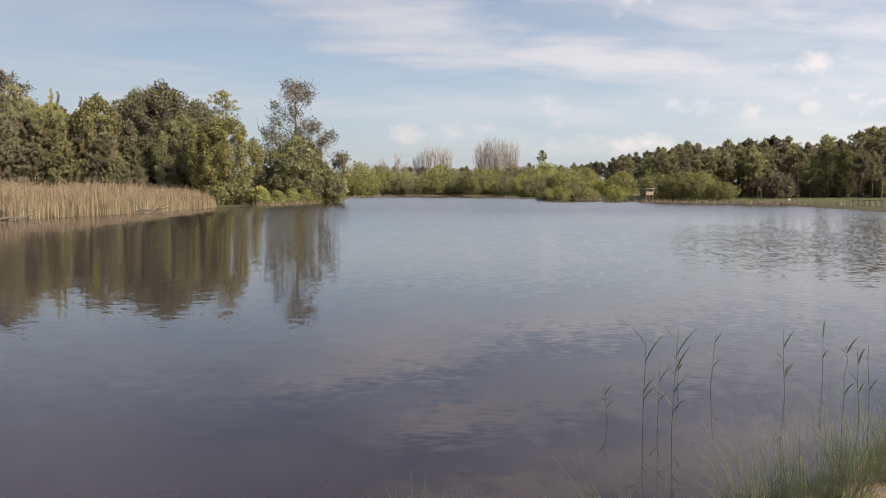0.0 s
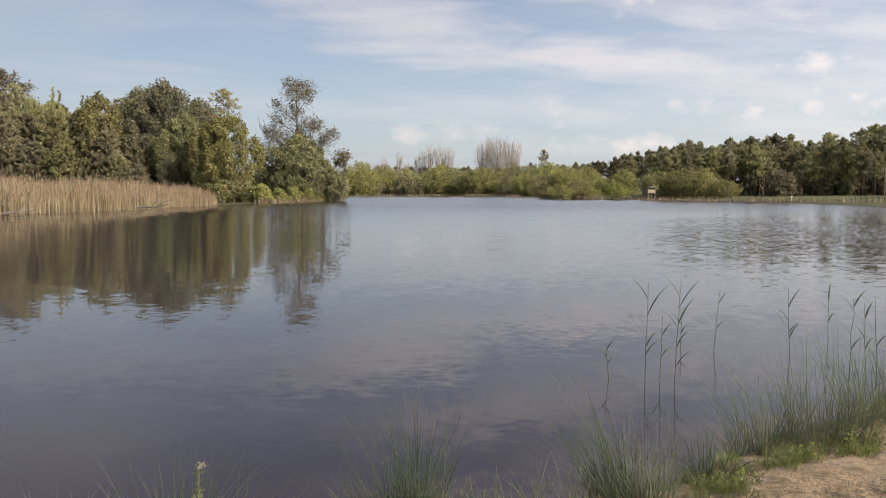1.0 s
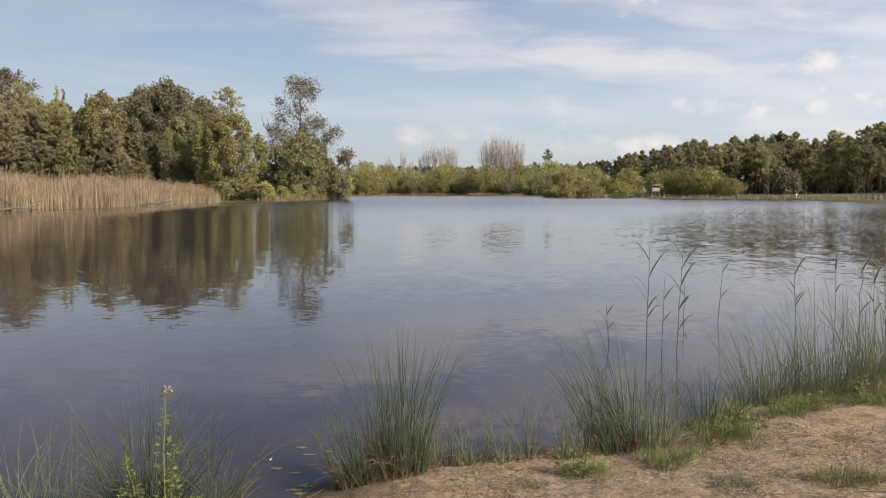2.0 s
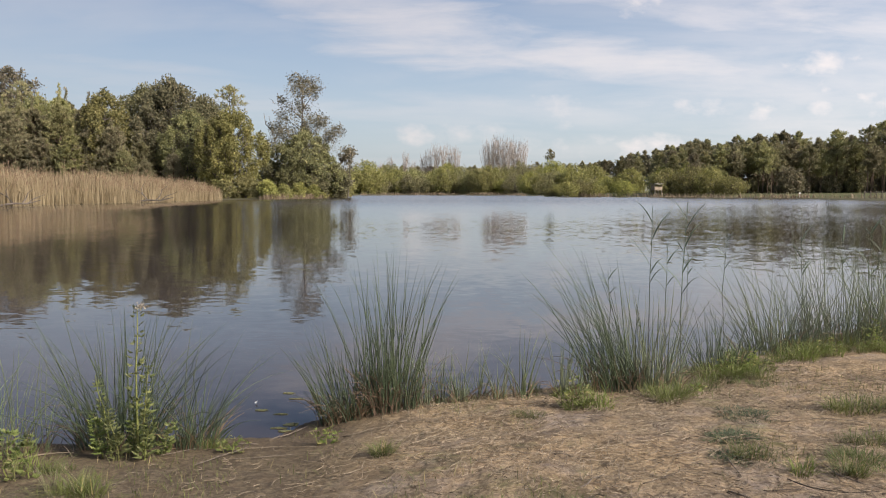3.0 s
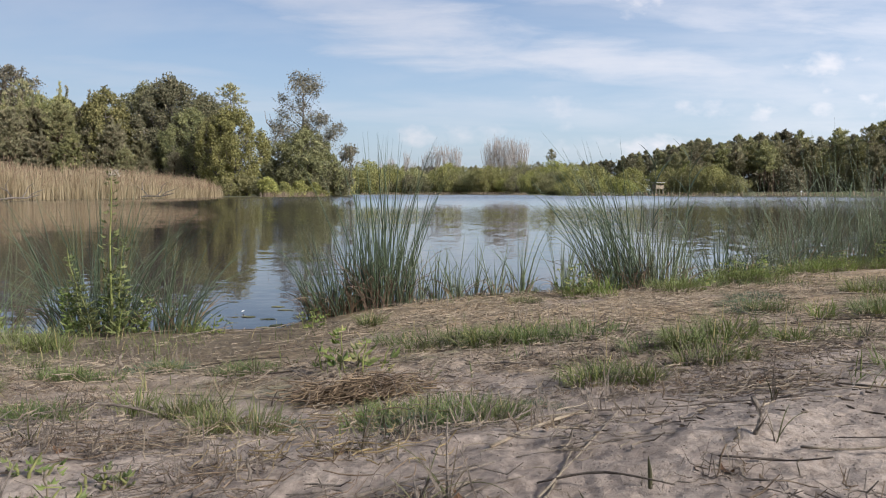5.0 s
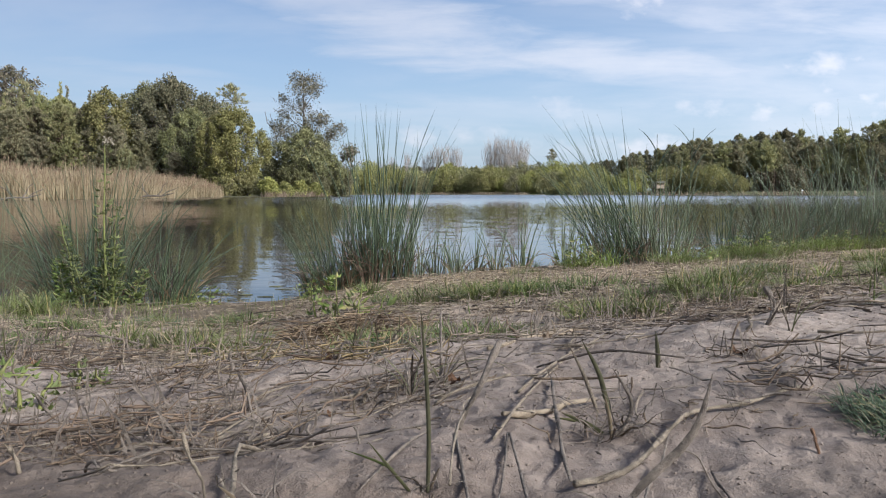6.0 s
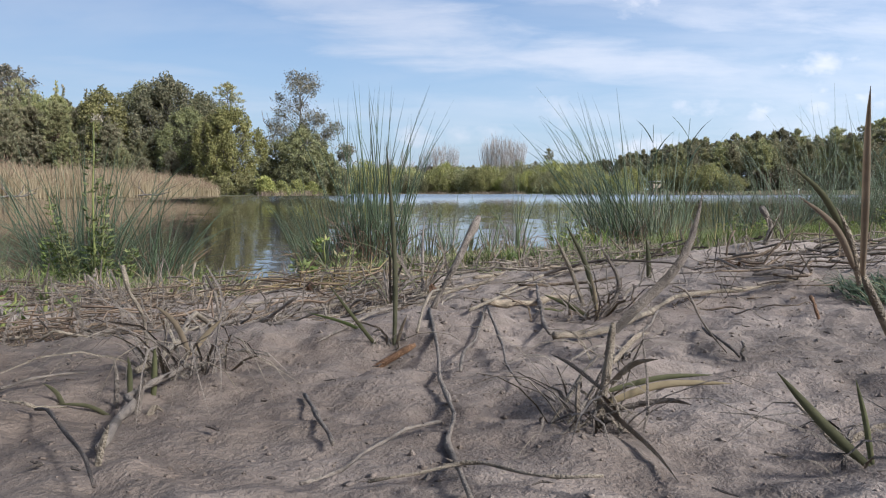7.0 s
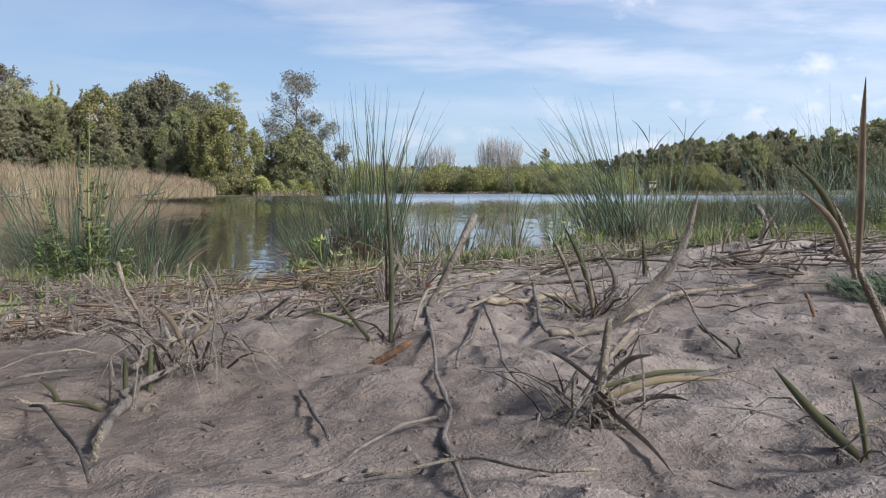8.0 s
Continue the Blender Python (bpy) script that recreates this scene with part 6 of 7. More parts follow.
def withered(root, n, length, seed):
    """Thin dead leaves and fibres about the foot of a plant."""
    r = np.random.default_rng(seed + 900)
    x0, y0, z0 = root.location
    a = r.uniform(0, 6.28, n)
    q = length * 0.35 * np.sqrt(r.random(n))
    x, y = x0 + np.cos(a) * q, y0 + np.sin(a) * q
    base = np.stack([x - x0, y - y0, land(x, y) - z0 - 0.001], -1)
    az = r.uniform(0, 6.28, n)
    h = length * r.uniform(0.3, 1.1, n)
    paths = blade_paths(base, h, r.uniform(0.6, 1.6, n), az, 6, 1.5, droop=r.uniform(0.1, 0.7, n), wobble=0.06, r=r)
    floor_z = land(x0 + paths[..., 0].ravel(), y0 + paths[..., 1].ravel()).reshape(n, 6) - z0 + 0.0004
    paths[..., 2] = np.maximum(paths[..., 2], floor_z)
    side = np.stack([-np.sin(az), np.cos(az), r.normal(0, 0.5, n)], -1)
    half = np.array([[0.7, 1.0, 0.9, 0.8, 0.5, 0.1]]) * r.uniform(0.0002, 0.0007, (n, 1))
    cut = n * 2 // 3
    part("dead_growth", ribbons(paths[:cut], half[:cut], side[:cut], 0.6), M_STRAW_GREY, root)["kind"] = "stuff"
    part("dead_growth", ribbons(paths[cut:], half[cut:], side[cut:], 0.6), M_STRAW, root)["kind"] = "stuff"


def strand(root, name, points, half, mat, blade):
    """One leaf or stem of a plant close to the ground, along a smooth line through a few points."""
    pts = np.array(points, float)
    if not root.children:
        root.location = pts[0]
    pts = pts - np.array(root.location)
    k = 9
    t, q = np.arange(len(pts)), np.linspace(0, len(pts) - 1, k)
    path = np.stack([np.interp(q, t, pts[:, c]) for c in range(3)], -1)
    for _ in range(2):
        path[1:-1] = 0.25 * path[:-2] + 0.5 * path[1:-1] + 0.25 * path[2:]
    if blade:
        across = unit(np.cross(path[-1] - path[0], [0.25, 1.0, 0.3]))[None]
        part(name, ribbons(path[None], np.array([[0.7, 0.9, 1.0, 1.0, 0.95, 0.85, 0.68, 0.42, 0.06]]) * half, across, 0.8), mat, root, smooth=True)
    else:
        part(name, tubes([path], [half * np.array([0.6, 1.0, 1.1, 0.95, 1.05, 0.9, 1.0, 0.85, 0.5])], 7, True), mat, root, smooth=True)


def close_plants():
    root = tagged(new("grass_sprout"), "upright green grass sprout with a rusty husk", "sprout")
    strand(root, "leaf", [(0.1745, 0.6550, 0.3025), (0.1755, 0.6550, 0.3262), (0.1750, 0.6550, 0.3448), (0.1736, 0.6550, 0.3680), (0.1722, 0.6550, 0.3853)], 0.0010, M_SPROUT, True)
    strand(root, "leaf", [(0.1699, 0.6566, 0.3024), (0.1599, 0.6516, 0.3168), (0.1507, 0.6466, 0.3315)], 0.0009, M_SPROUT, True)
    strand(root, "leaf", [(0.1747, 0.6572, 0.3032), (0.1776, 0.6547, 0.3129), (0.1802, 0.6522, 0.3191)], 0.0007, M_BRONZE, True)
    strand(root, "leaf", [(0.1711, 0.6657, 0.3038), (0.1544, 0.6757, 0.3111), (0.1350, 0.6857, 0.3145)], 0.0009, M_DULL, True)
    strand(root, "husk", [(0.1664, 0.6375, 0.2995), (0.1762, 0.6375, 0.3059), (0.1840, 0.6375, 0.3103)], 0.0014, M_STRAW_RUST, False)
    withered(root, 10, 0.022, 7)
    root = tagged(new("grass_sprout"), "half-withered grass sprout spreading over the sand", "sprout")
    strand(root, "leaf", [(0.2325, 0.5444, 0.3064), (0.2351, 0.5444, 0.3229), (0.2363, 0.5444, 0.3347)], 0.0011, M_STRAW, False)
    strand(root, "leaf", [(0.2352, 0.5444, 0.3175), (0.2481, 0.5444, 0.3211), (0.2607, 0.5444, 0.3218)], 0.0008, M_SPROUT, True)
    strand(root, "leaf", [(0.2352, 0.5444, 0.3144), (0.2482, 0.5444, 0.3194), (0.2655, 0.5444, 0.3197)], 0.0011, M_BRONZE, True)
    strand(root, "leaf", [(0.2344, 0.5444, 0.3125), (0.2482, 0.5394, 0.3169), (0.2525, 0.5344, 0.3172)], 0.0008, M_STRAW_GREY, True)
    strand(root, "leaf", [(0.2360, 0.5444, 0.3194), (0.2399, 0.5394, 0.3256), (0.2446, 0.5344, 0.3279)], 0.0008, M_STRAW, True)
    strand(root, "leaf", [(0.2344, 0.5444, 0.3175), (0.2268, 0.5494, 0.3233), (0.2225, 0.5544, 0.3248)], 0.0006, M_STRAW_GREY, True)
    strand(root, "leaf", [(0.2367, 0.5444, 0.3244), (0.2436, 0.5494, 0.3304), (0.2478, 0.5544, 0.3302)], 0.0008, M_STRAW, True)
    strand(root, "leaf", [(0.2318, 0.5444, 0.3159), (0.2366, 0.5294, 0.3128), (0.2388, 0.5144, 0.3128), (0.2390, 0.4994, 0.3127)], 0.0010, M_STRAW_PALE, True)
    withered(root, 46, 0.036, 17)
    root = tagged(new("dry_leaf"), "bent dry grass leaf standing over the sand", "stalk")
    strand(root, "leaf", [(0.2544, 0.6240, 0.3174), (0.2602, 0.6240, 0.3248), (0.2681, 0.6240, 0.3313), (0.2787, 0.6240, 0.3411), (0.2816, 0.6240, 0.3529), (0.2838, 0.6240, 0.3660)], 0.0018, M_STRAW_GREY, True)
    withered(root, 14, 0.03, 20)
    root = tagged(new("dry_stalk"), "thin dry stem arching to the sand", "stalk")
    strand(root, "stem", [(0.2769, 0.6340, 0.3324), (0.2830, 0.6340, 0.3314), (0.2863, 0.6340, 0.3205), (0.2971, 0.6340, 0.3080)], 0.0004, M_STRAW_GREY, False)
    root = tagged(new("grass_sprout"), "tall olive and bronze grass blades on a straw stalk", "sprout")
    strand(root, "stem", [(0.2900, 0.5020, 0.3090), (0.2770, 0.4900, 0.3300), (0.2680, 0.4825, 0.3410), (0.2578, 0.4764, 0.3552)], 0.0008, M_STRAW, False)
    strand(root, "leaf", [(0.2590, 0.4770, 0.3530), (0.2520, 0.4640, 0.3640), (0.2452, 0.4520, 0.3715), (0.2400, 0.4424, 0.3768)], 0.0005, M_BRONZE, True)
    strand(root, "leaf", [(0.2580, 0.4766, 0.3545), (0.2530, 0.4720, 0.3610), (0.2475, 0.4665, 0.3660), (0.2409, 0.4614, 0.3692)], 0.0005, M_SPROUT, True)
    strand(root, "leaf", [(0.2572, 0.4760, 0.3545), (0.2500, 0.4650, 0.3590), (0.2430, 0.4550, 0.3625), (0.2350, 0.4465, 0.3655)], 0.00045, M_BRONZE, True)
    strand(root, "leaf", [(0.2585, 0.4768, 0.3520), (0.2550, 0.4730, 0.3590), (0.2510, 0.4700, 0.3640)], 0.0005, M_STRAW, True)
    withered(root, 10, 0.03, 29)
    root = tagged(new("grass_sprout"), "broad green leaf pair on a tan stem", "sprout")
    strand(root, "leaf", [(0.2831, 0.5133, 0.3086), (0.2717, 0.5133, 0.3194), (0.2625, 0.5133, 0.3300)], 0.0011, M_SPROUT, True)
    strand(root, "leaf", [(0.2831, 0.5141, 0.3086), (0.2812, 0.5141, 0.3196), (0.2787, 0.5141, 0.3284)], 0.0006, M_SPROUT, True)
    strand(root, "leaf", [(0.2777, 0.5255, 0.3065), (0.2901, 0.5255, 0.3151), (0.2989, 0.5255, 0.3150)], 0.0009, M_STRAW, True)
    strand(root, "leaf", [(0.2753, 0.5256, 0.3055), (0.2704, 0.5256, 0.3083), (0.2667, 0.5256, 0.3089)], 0.0005, M_STRAW_GREY, True)
    withered(root, 12, 0.025, 35)
    root = tagged(new("grass_sprout"), "short green grass clump with dead leaves", "sprout")
    strand(root, "leaf", [(0.2703, 0.7488, 0.2999), (0.2583, 0.7488, 0.3076), (0.2451, 0.7488, 0.3135)], 0.0015, M_SPROUT, True)
    strand(root, "leaf", [(0.2749, 0.7925, 0.2964), (0.2649, 0.7925, 0.3239), (0.2551, 0.7925, 0.3433)], 0.0013, M_STRAW, True)
    strand(root, "leaf", [(0.2793, 0.7817, 0.2971), (0.2727, 0.7817, 0.3265), (0.2614, 0.7817, 0.3476)], 0.0015, M_SPROUT, True)
    strand(root, "leaf", [(0.2711, 0.7400, 0.3002), (0.2696, 0.7400, 0.3147), (0.2669, 0.7400, 0.3255)], 0.0010, M_BRONZE, True)
    strand(root, "leaf", [(0.2740, 0.7402, 0.3013), (0.2838, 0.7402, 0.3203), (0.2707, 0.7402, 0.3409)], 0.0012, M_STRAW_GREY, True)
    strand(root, "leaf", [(0.2741, 0.7777, 0.2952), (0.2582, 0.7777, 0.2999), (0.2440, 0.7777, 0.3023)], 0.0012, M_SPROUT, True)
    strand(root, "leaf", [(0.2719, 0.7439, 0.3007), (0.2819, 0.7439, 0.3083), (0.2894, 0.7439, 0.3095)], 0.0010, M_STRAW_GREY, True)
    withered(root, 34, 0.045, 44)
    root = tagged(new("grass_sprout"), "single short green shoot on the crest", "sprout")
    strand(root, "leaf", [(0.3352, 0.8855, 0.2999), (0.3346, 0.8855, 0.3187), (0.3327, 0.8855, 0.3337)], 0.0017, M_SPROUT, True)
    withered(root, 8, 0.03, 47)
    root = tagged(new("grass_sprout"), "withered grass clump with grey-green leaves", "sprout")
    strand(root, "leaf", [(0.1119, 0.6040, 0.3133), (0.1076, 0.6040, 0.3240), (0.1012, 0.6040, 0.3299)], 0.0012, M_BRONZE, True)
    strand(root, "leaf", [(0.1124, 0.6040, 0.3138), (0.1176, 0.6040, 0.3203), (0.1232, 0.6040, 0.3256)], 0.0009, M_BRONZE, True)
    strand(root, "leaf", [(0.1098, 0.5781, 0.3039), (0.1107, 0.5781, 0.3153), (0.1112, 0.5781, 0.3224)], 0.0010, M_SPROUT, True)
    strand(root, "leaf", [(0.1057, 0.5722, 0.3047), (0.1060, 0.5722, 0.3150), (0.1060, 0.5722, 0.3202)], 0.0009, M_SPROUT, True)
    strand(root, "leaf", [(0.1040, 0.5667, 0.3039), (0.1047, 0.5667, 0.3132), (0.1046, 0.5667, 0.3211)], 0.0009, M_STRAW_GREY, True)
    strand(root, "leaf", [(0.0919, 0.5646, 0.3042), (0.0893, 0.5646, 0.3114), (0.0858, 0.5646, 0.3144)], 0.0010, M_SPROUT, True)
    strand(root, "leaf", [(0.1065, 0.5639, 0.3031), (0.0988, 0.5639, 0.3082), (0.0896, 0.5639, 0.3088)], 0.0008, M_SPROUT, True)
    strand(root, "leaf", [(0.1244, 0.5122, 0.3080), (0.1261, 0.5122, 0.3156), (0.1280, 0.5122, 0.3197)], 0.0008, M_STRAW, True)
    strand(root, "leaf", [(0.1103, 0.5639, 0.3023), (0.1121, 0.5639, 0.3124), (0.1145, 0.5639, 0.3163)], 0.0012, M_STRAW_GREY, True)
    strand(root, "leaf", [(0.1134, 0.5620, 0.3014), (0.1169, 0.5620, 0.3090), (0.1198, 0.5620, 0.3071)], 0.0009, M_STRAW, True)
    withered(root, 60, 0.04, 59)
    stalk([(0.1875, 0.7236, 0.0010), (0.1939, 0.5994, 0.0016), (0.1952, 0.5680, 0.0019), (0.1962, 0.5419, 0.0020), (0.1977, 0.5185, 0.0017), (0.1991, 0.4830, 0.0012)], 0.0008, M_STRAW_GREY, "greyish runner lying over the sand", "runner", knots=(0.4, 0.75))
    stalk([(0.1962, 0.5426, 0.0022), (0.1863, 0.5299, 0.0036), (0.1786, 0.5049, 0.0039), (0.1699, 0.4914, 0.0029)], 0.0005, M_STRAW_GREY, "dry side shoot of the runner", "runner", knots=(0.4, 0.75))
    stalk([(0.1813, 0.5001, 0.0016), (0.2001, 0.5041, 0.0027), (0.2128, 0.4889, 0.0030), (0.2226, 0.4859, 0.0021)], 0.0004, M_STRAW, "pale stem lying on sand", "dry_stalk", knots=(0.4, 0.75))
    stalk([(0.2383, 0.6568, 0.0030), (0.2614, 0.6708, 0.0047), (0.2925, 0.7225, 0.0058), (0.3196, 0.7579, 0.0060), (0.3626, 0.7763, 0.0052), (0.3978, 0.7956, 0.0037)], 0.0014, M_STRAW, "long pale jointed stalk lying across the sand", "dry_stalk", knots=(0.4, 0.75))
    stalk([(0.1087, 0.5808, 0.0043), (0.0951, 0.6363, 0.0073), (0.0818, 0.6994, 0.0079), (0.0777, 0.7571, 0.0057)], 0.0014, M_STRAW, "pale thick stalk lying by the withered clump", "dry_stalk", knots=(0.4, 0.75))
    stalk([(0.1247, 0.5158, 0.0032), (0.1127, 0.5532, 0.0055), (0.1110, 0.5681, 0.0059), (0.1126, 0.6000, 0.0043)], 0.0011, M_STRAW_GREY, "thick weathered rootstock lying on the sand", "rootstock", knots=(0.4, 0.75))
    stalk([(0.2149, 0.7201, 0.0023), (0.2061, 0.6593, 0.0039), (0.1988, 0.5897, 0.0032)], 0.0007, M_STRAW_GREY, "forked dry stem on the sand", "dry_stalk", knots=(0.4, 0.75))
    stalk([(0.2153, 0.7181, 0.0023), (0.2149, 0.6239, 0.0039), (0.2153, 0.5731, 0.0032)], 0.0006, M_STRAW_GREY, "forked dry stem on the sand", "dry_stalk", knots=(0.4, 0.75))
    stalk([(0.1834, 0.6480, 0.0070), (0.1896, 0.7036, 0.0118), (0.2024, 0.8110, 0.0096)], 0.0007, M_STRAW, "thin pale straw leaning off the sand", "dry_stalk", knots=(0.4, 0.75))
    stalk([(0.0995, 0.6511, 0.0029), (0.1141, 0.6438, 0.0049), (0.1312, 0.6396, 0.0040)], 0.0004, M_STRAW_GREY, "thin dry twig on the sand", "twig", knots=(0.4, 0.75))
    stalk([(0.0932, 0.5490, 0.0032), (0.1052, 0.5335, 0.0055), (0.1244, 0.5064, 0.0059), (0.1399, 0.4825, 0.0043)], 0.0005, M_CHAR, "dark dead twig by the withered clump", "twig", knots=(0.4, 0.75))
    stalk([(0.0867, 0.5456, 0.0023), (0.0938, 0.5478, 0.0039), (0.0958, 0.5574, 0.0032)], 0.0004, M_STRAW, "straw lying beside the clump", "dry_stalk", knots=(0.4, 0.75))
    stalk([(-0.0149, 0.7155, 0.0022), (0.0249, 0.6863, 0.0036), (0.0370, 0.7139, 0.0039), (0.0613, 0.7277, 0.0029)], 0.0006, M_STRAW, "straw lying across the sand", "dry_stalk", knots=(0.4, 0.75))
    stalk([(0.0759, 0.5640, 0.0023), (0.0778, 0.5772, 0.0039), (0.0879, 0.5869, 0.0032)], 0.0004, M_STRAW_GREY, "straw lying across the sand", "dry_stalk", knots=(0.4, 0.75))
    stalk([(0.1559, 0.5773, 0.0018), (0.1661, 0.5393, 0.0030), (0.1715, 0.5224, 0.0024)], 0.0006, M_STRAW_GREY, "short broken stalk in the sand", "stalk_stub", knots=(0.4, 0.75))
    stalk([(0.2528, 0.8557, 0.0023), (0.2430, 0.7425, 0.0039), (0.2366, 0.6611, 0.0032)], 0.0011, M_STRAW_GREY, "grey stub bending over the sand", "stalk_stub", knots=(0.4, 0.75))
    stalk([(0.3000, 0.6688, 0.0018), (0.2983, 0.6473, 0.0030), (0.2971, 0.6215, 0.0024)], 0.0006, M_CHAR, "dark dry leaf on the sand", "dry_stalk", knots=(0.4, 0.75))
    stalk([(0.1461, 0.6545, 0.0018), (0.1590, 0.6978, 0.0030), (0.1725, 0.7229, 0.0024)], 0.0008, M_STRAW_GREY, "grey stem on the crest", "dry_stalk", knots=(0.4, 0.75))
    stalk([(0.2075, 0.7094, 0.0023), (0.2359, 0.8317, 0.0039), (0.2947, 1.0114, 0.0032)], 0.0009, M_STRAW, "straw on the sand", "dry_stalk", knots=(0.4, 0.75))
    stalk([(0.2981, 0.7244, 0.0023), (0.2683, 0.6568, 0.0039), (0.2532, 0.6093, 0.0032)], 0.0007, M_STRAW_GREY, "straw on the sand", "dry_stalk", knots=(0.4, 0.75))
    stalk([(0.2289, 0.8318, 0.0029), (0.2673, 0.9111, 0.0049), (0.3685, 1.1490, 0.0040)], 0.0011, M_STRAW, "pale straw over the crest", "dry_stalk", knots=(0.4, 0.75))
    stalk([(0.1889, 0.7356, -0.0040), (0.2009, 0.7406, 0.0229), (0.2089, 0.7456, 0.0458)], 0.0016, M_STRAW_GREY, "broken grey stalk stub leaning in the sand", "stalk_stub", 8, 0.9, on_ground=False, knots=(0.95,))
    stalk([(0.0904, 0.6238, -0.0040), (0.0868, 0.6288, 0.0179), (0.0793, 0.6338, 0.0358)], 0.0007, M_STRAW, "thin upright dry straw", "stalk_stub", 8, 0.9, on_ground=False, knots=(0.95,))
    stalk([(0.4501, 0.9697, -0.0040), (0.4537, 0.9747, 0.0155), (0.4534, 0.9797, 0.0311)], 0.0022, M_STRAW_GREY, "dry seed head standing on the crest", "stalk_stub", 8, 0.9, on_ground=False, knots=(0.95,))
    stalk([(-0.4854, 1.7792, -0.0040), (-0.4840, 1.7842, 0.0182), (-0.4866, 1.7892, 0.0365)], 0.0036, M_STRAW_GREY, "short dry stub standing in the sand", "stalk_stub", 8, 0.9, on_ground=False, knots=(0.95,))
    stalk([(-0.0029, 0.9633, -0.0040), (-0.0018, 0.9683, 0.0109), (-0.0048, 0.9733, 0.0218)], 0.0015, M_STRAW_GREY, "short dry stub standing in the sand", "stalk_stub", 8, 0.9, on_ground=False, knots=(0.95,))
    stalk([(0.1041, 0.7583, -0.0040), (0.1055, 0.7633, 0.0061), (0.1030, 0.7683, 0.0123)], 0.0009, M_STRAW_GREY, "short dry stub standing in the sand", "stalk_stub", 8, 0.9, on_ground=False, knots=(0.95,))
    stalk([(0.1346, 0.7205, -0.0040), (0.1365, 0.7255, 0.0033), (0.1344, 0.7305, 0.0066)], 0.0007, M_STRAW_GREY, "short dry stub standing in the sand", "stalk_stub", 8, 0.9, on_ground=False, knots=(0.95,))
    stalk([(0.4290, 0.9561, -0.0040), (0.4323, 0.9611, 0.0062), (0.4316, 0.9661, 0.0125)], 0.0013, M_STRAW, "short dry stub standing in the sand", "stalk_stub", 8, 0.9, on_ground=False, knots=(0.95,))
    stalk([(0.2971, 0.6215, -0.0040), (0.3014, 0.6265, 0.0027), (0.3017, 0.6315, 0.0057)], 0.0006, M_STRAW_GREY, "short dry stub standing in the sand", "stalk_stub", 8, 0.9, on_ground=False, knots=(0.95,))
    stalk([(0.1191, 0.8776, -0.0040), (0.1225, 0.8826, 0.0092), (0.1218, 0.8876, 0.0185)], 0.0010, M_STRAW, "short dry stub standing in the sand", "stalk_stub", 8, 0.9, on_ground=False, knots=(0.95,))
    stalk([(0.3598, 0.6945, -0.0040), (0.3615, 0.6995, 0.0048), (0.3591, 0.7045, 0.0098)], 0.0008, M_STRAW_RUST, "short dry stub standing in the sand", "stalk_stub", 8, 0.9, on_ground=False, knots=(0.95,))


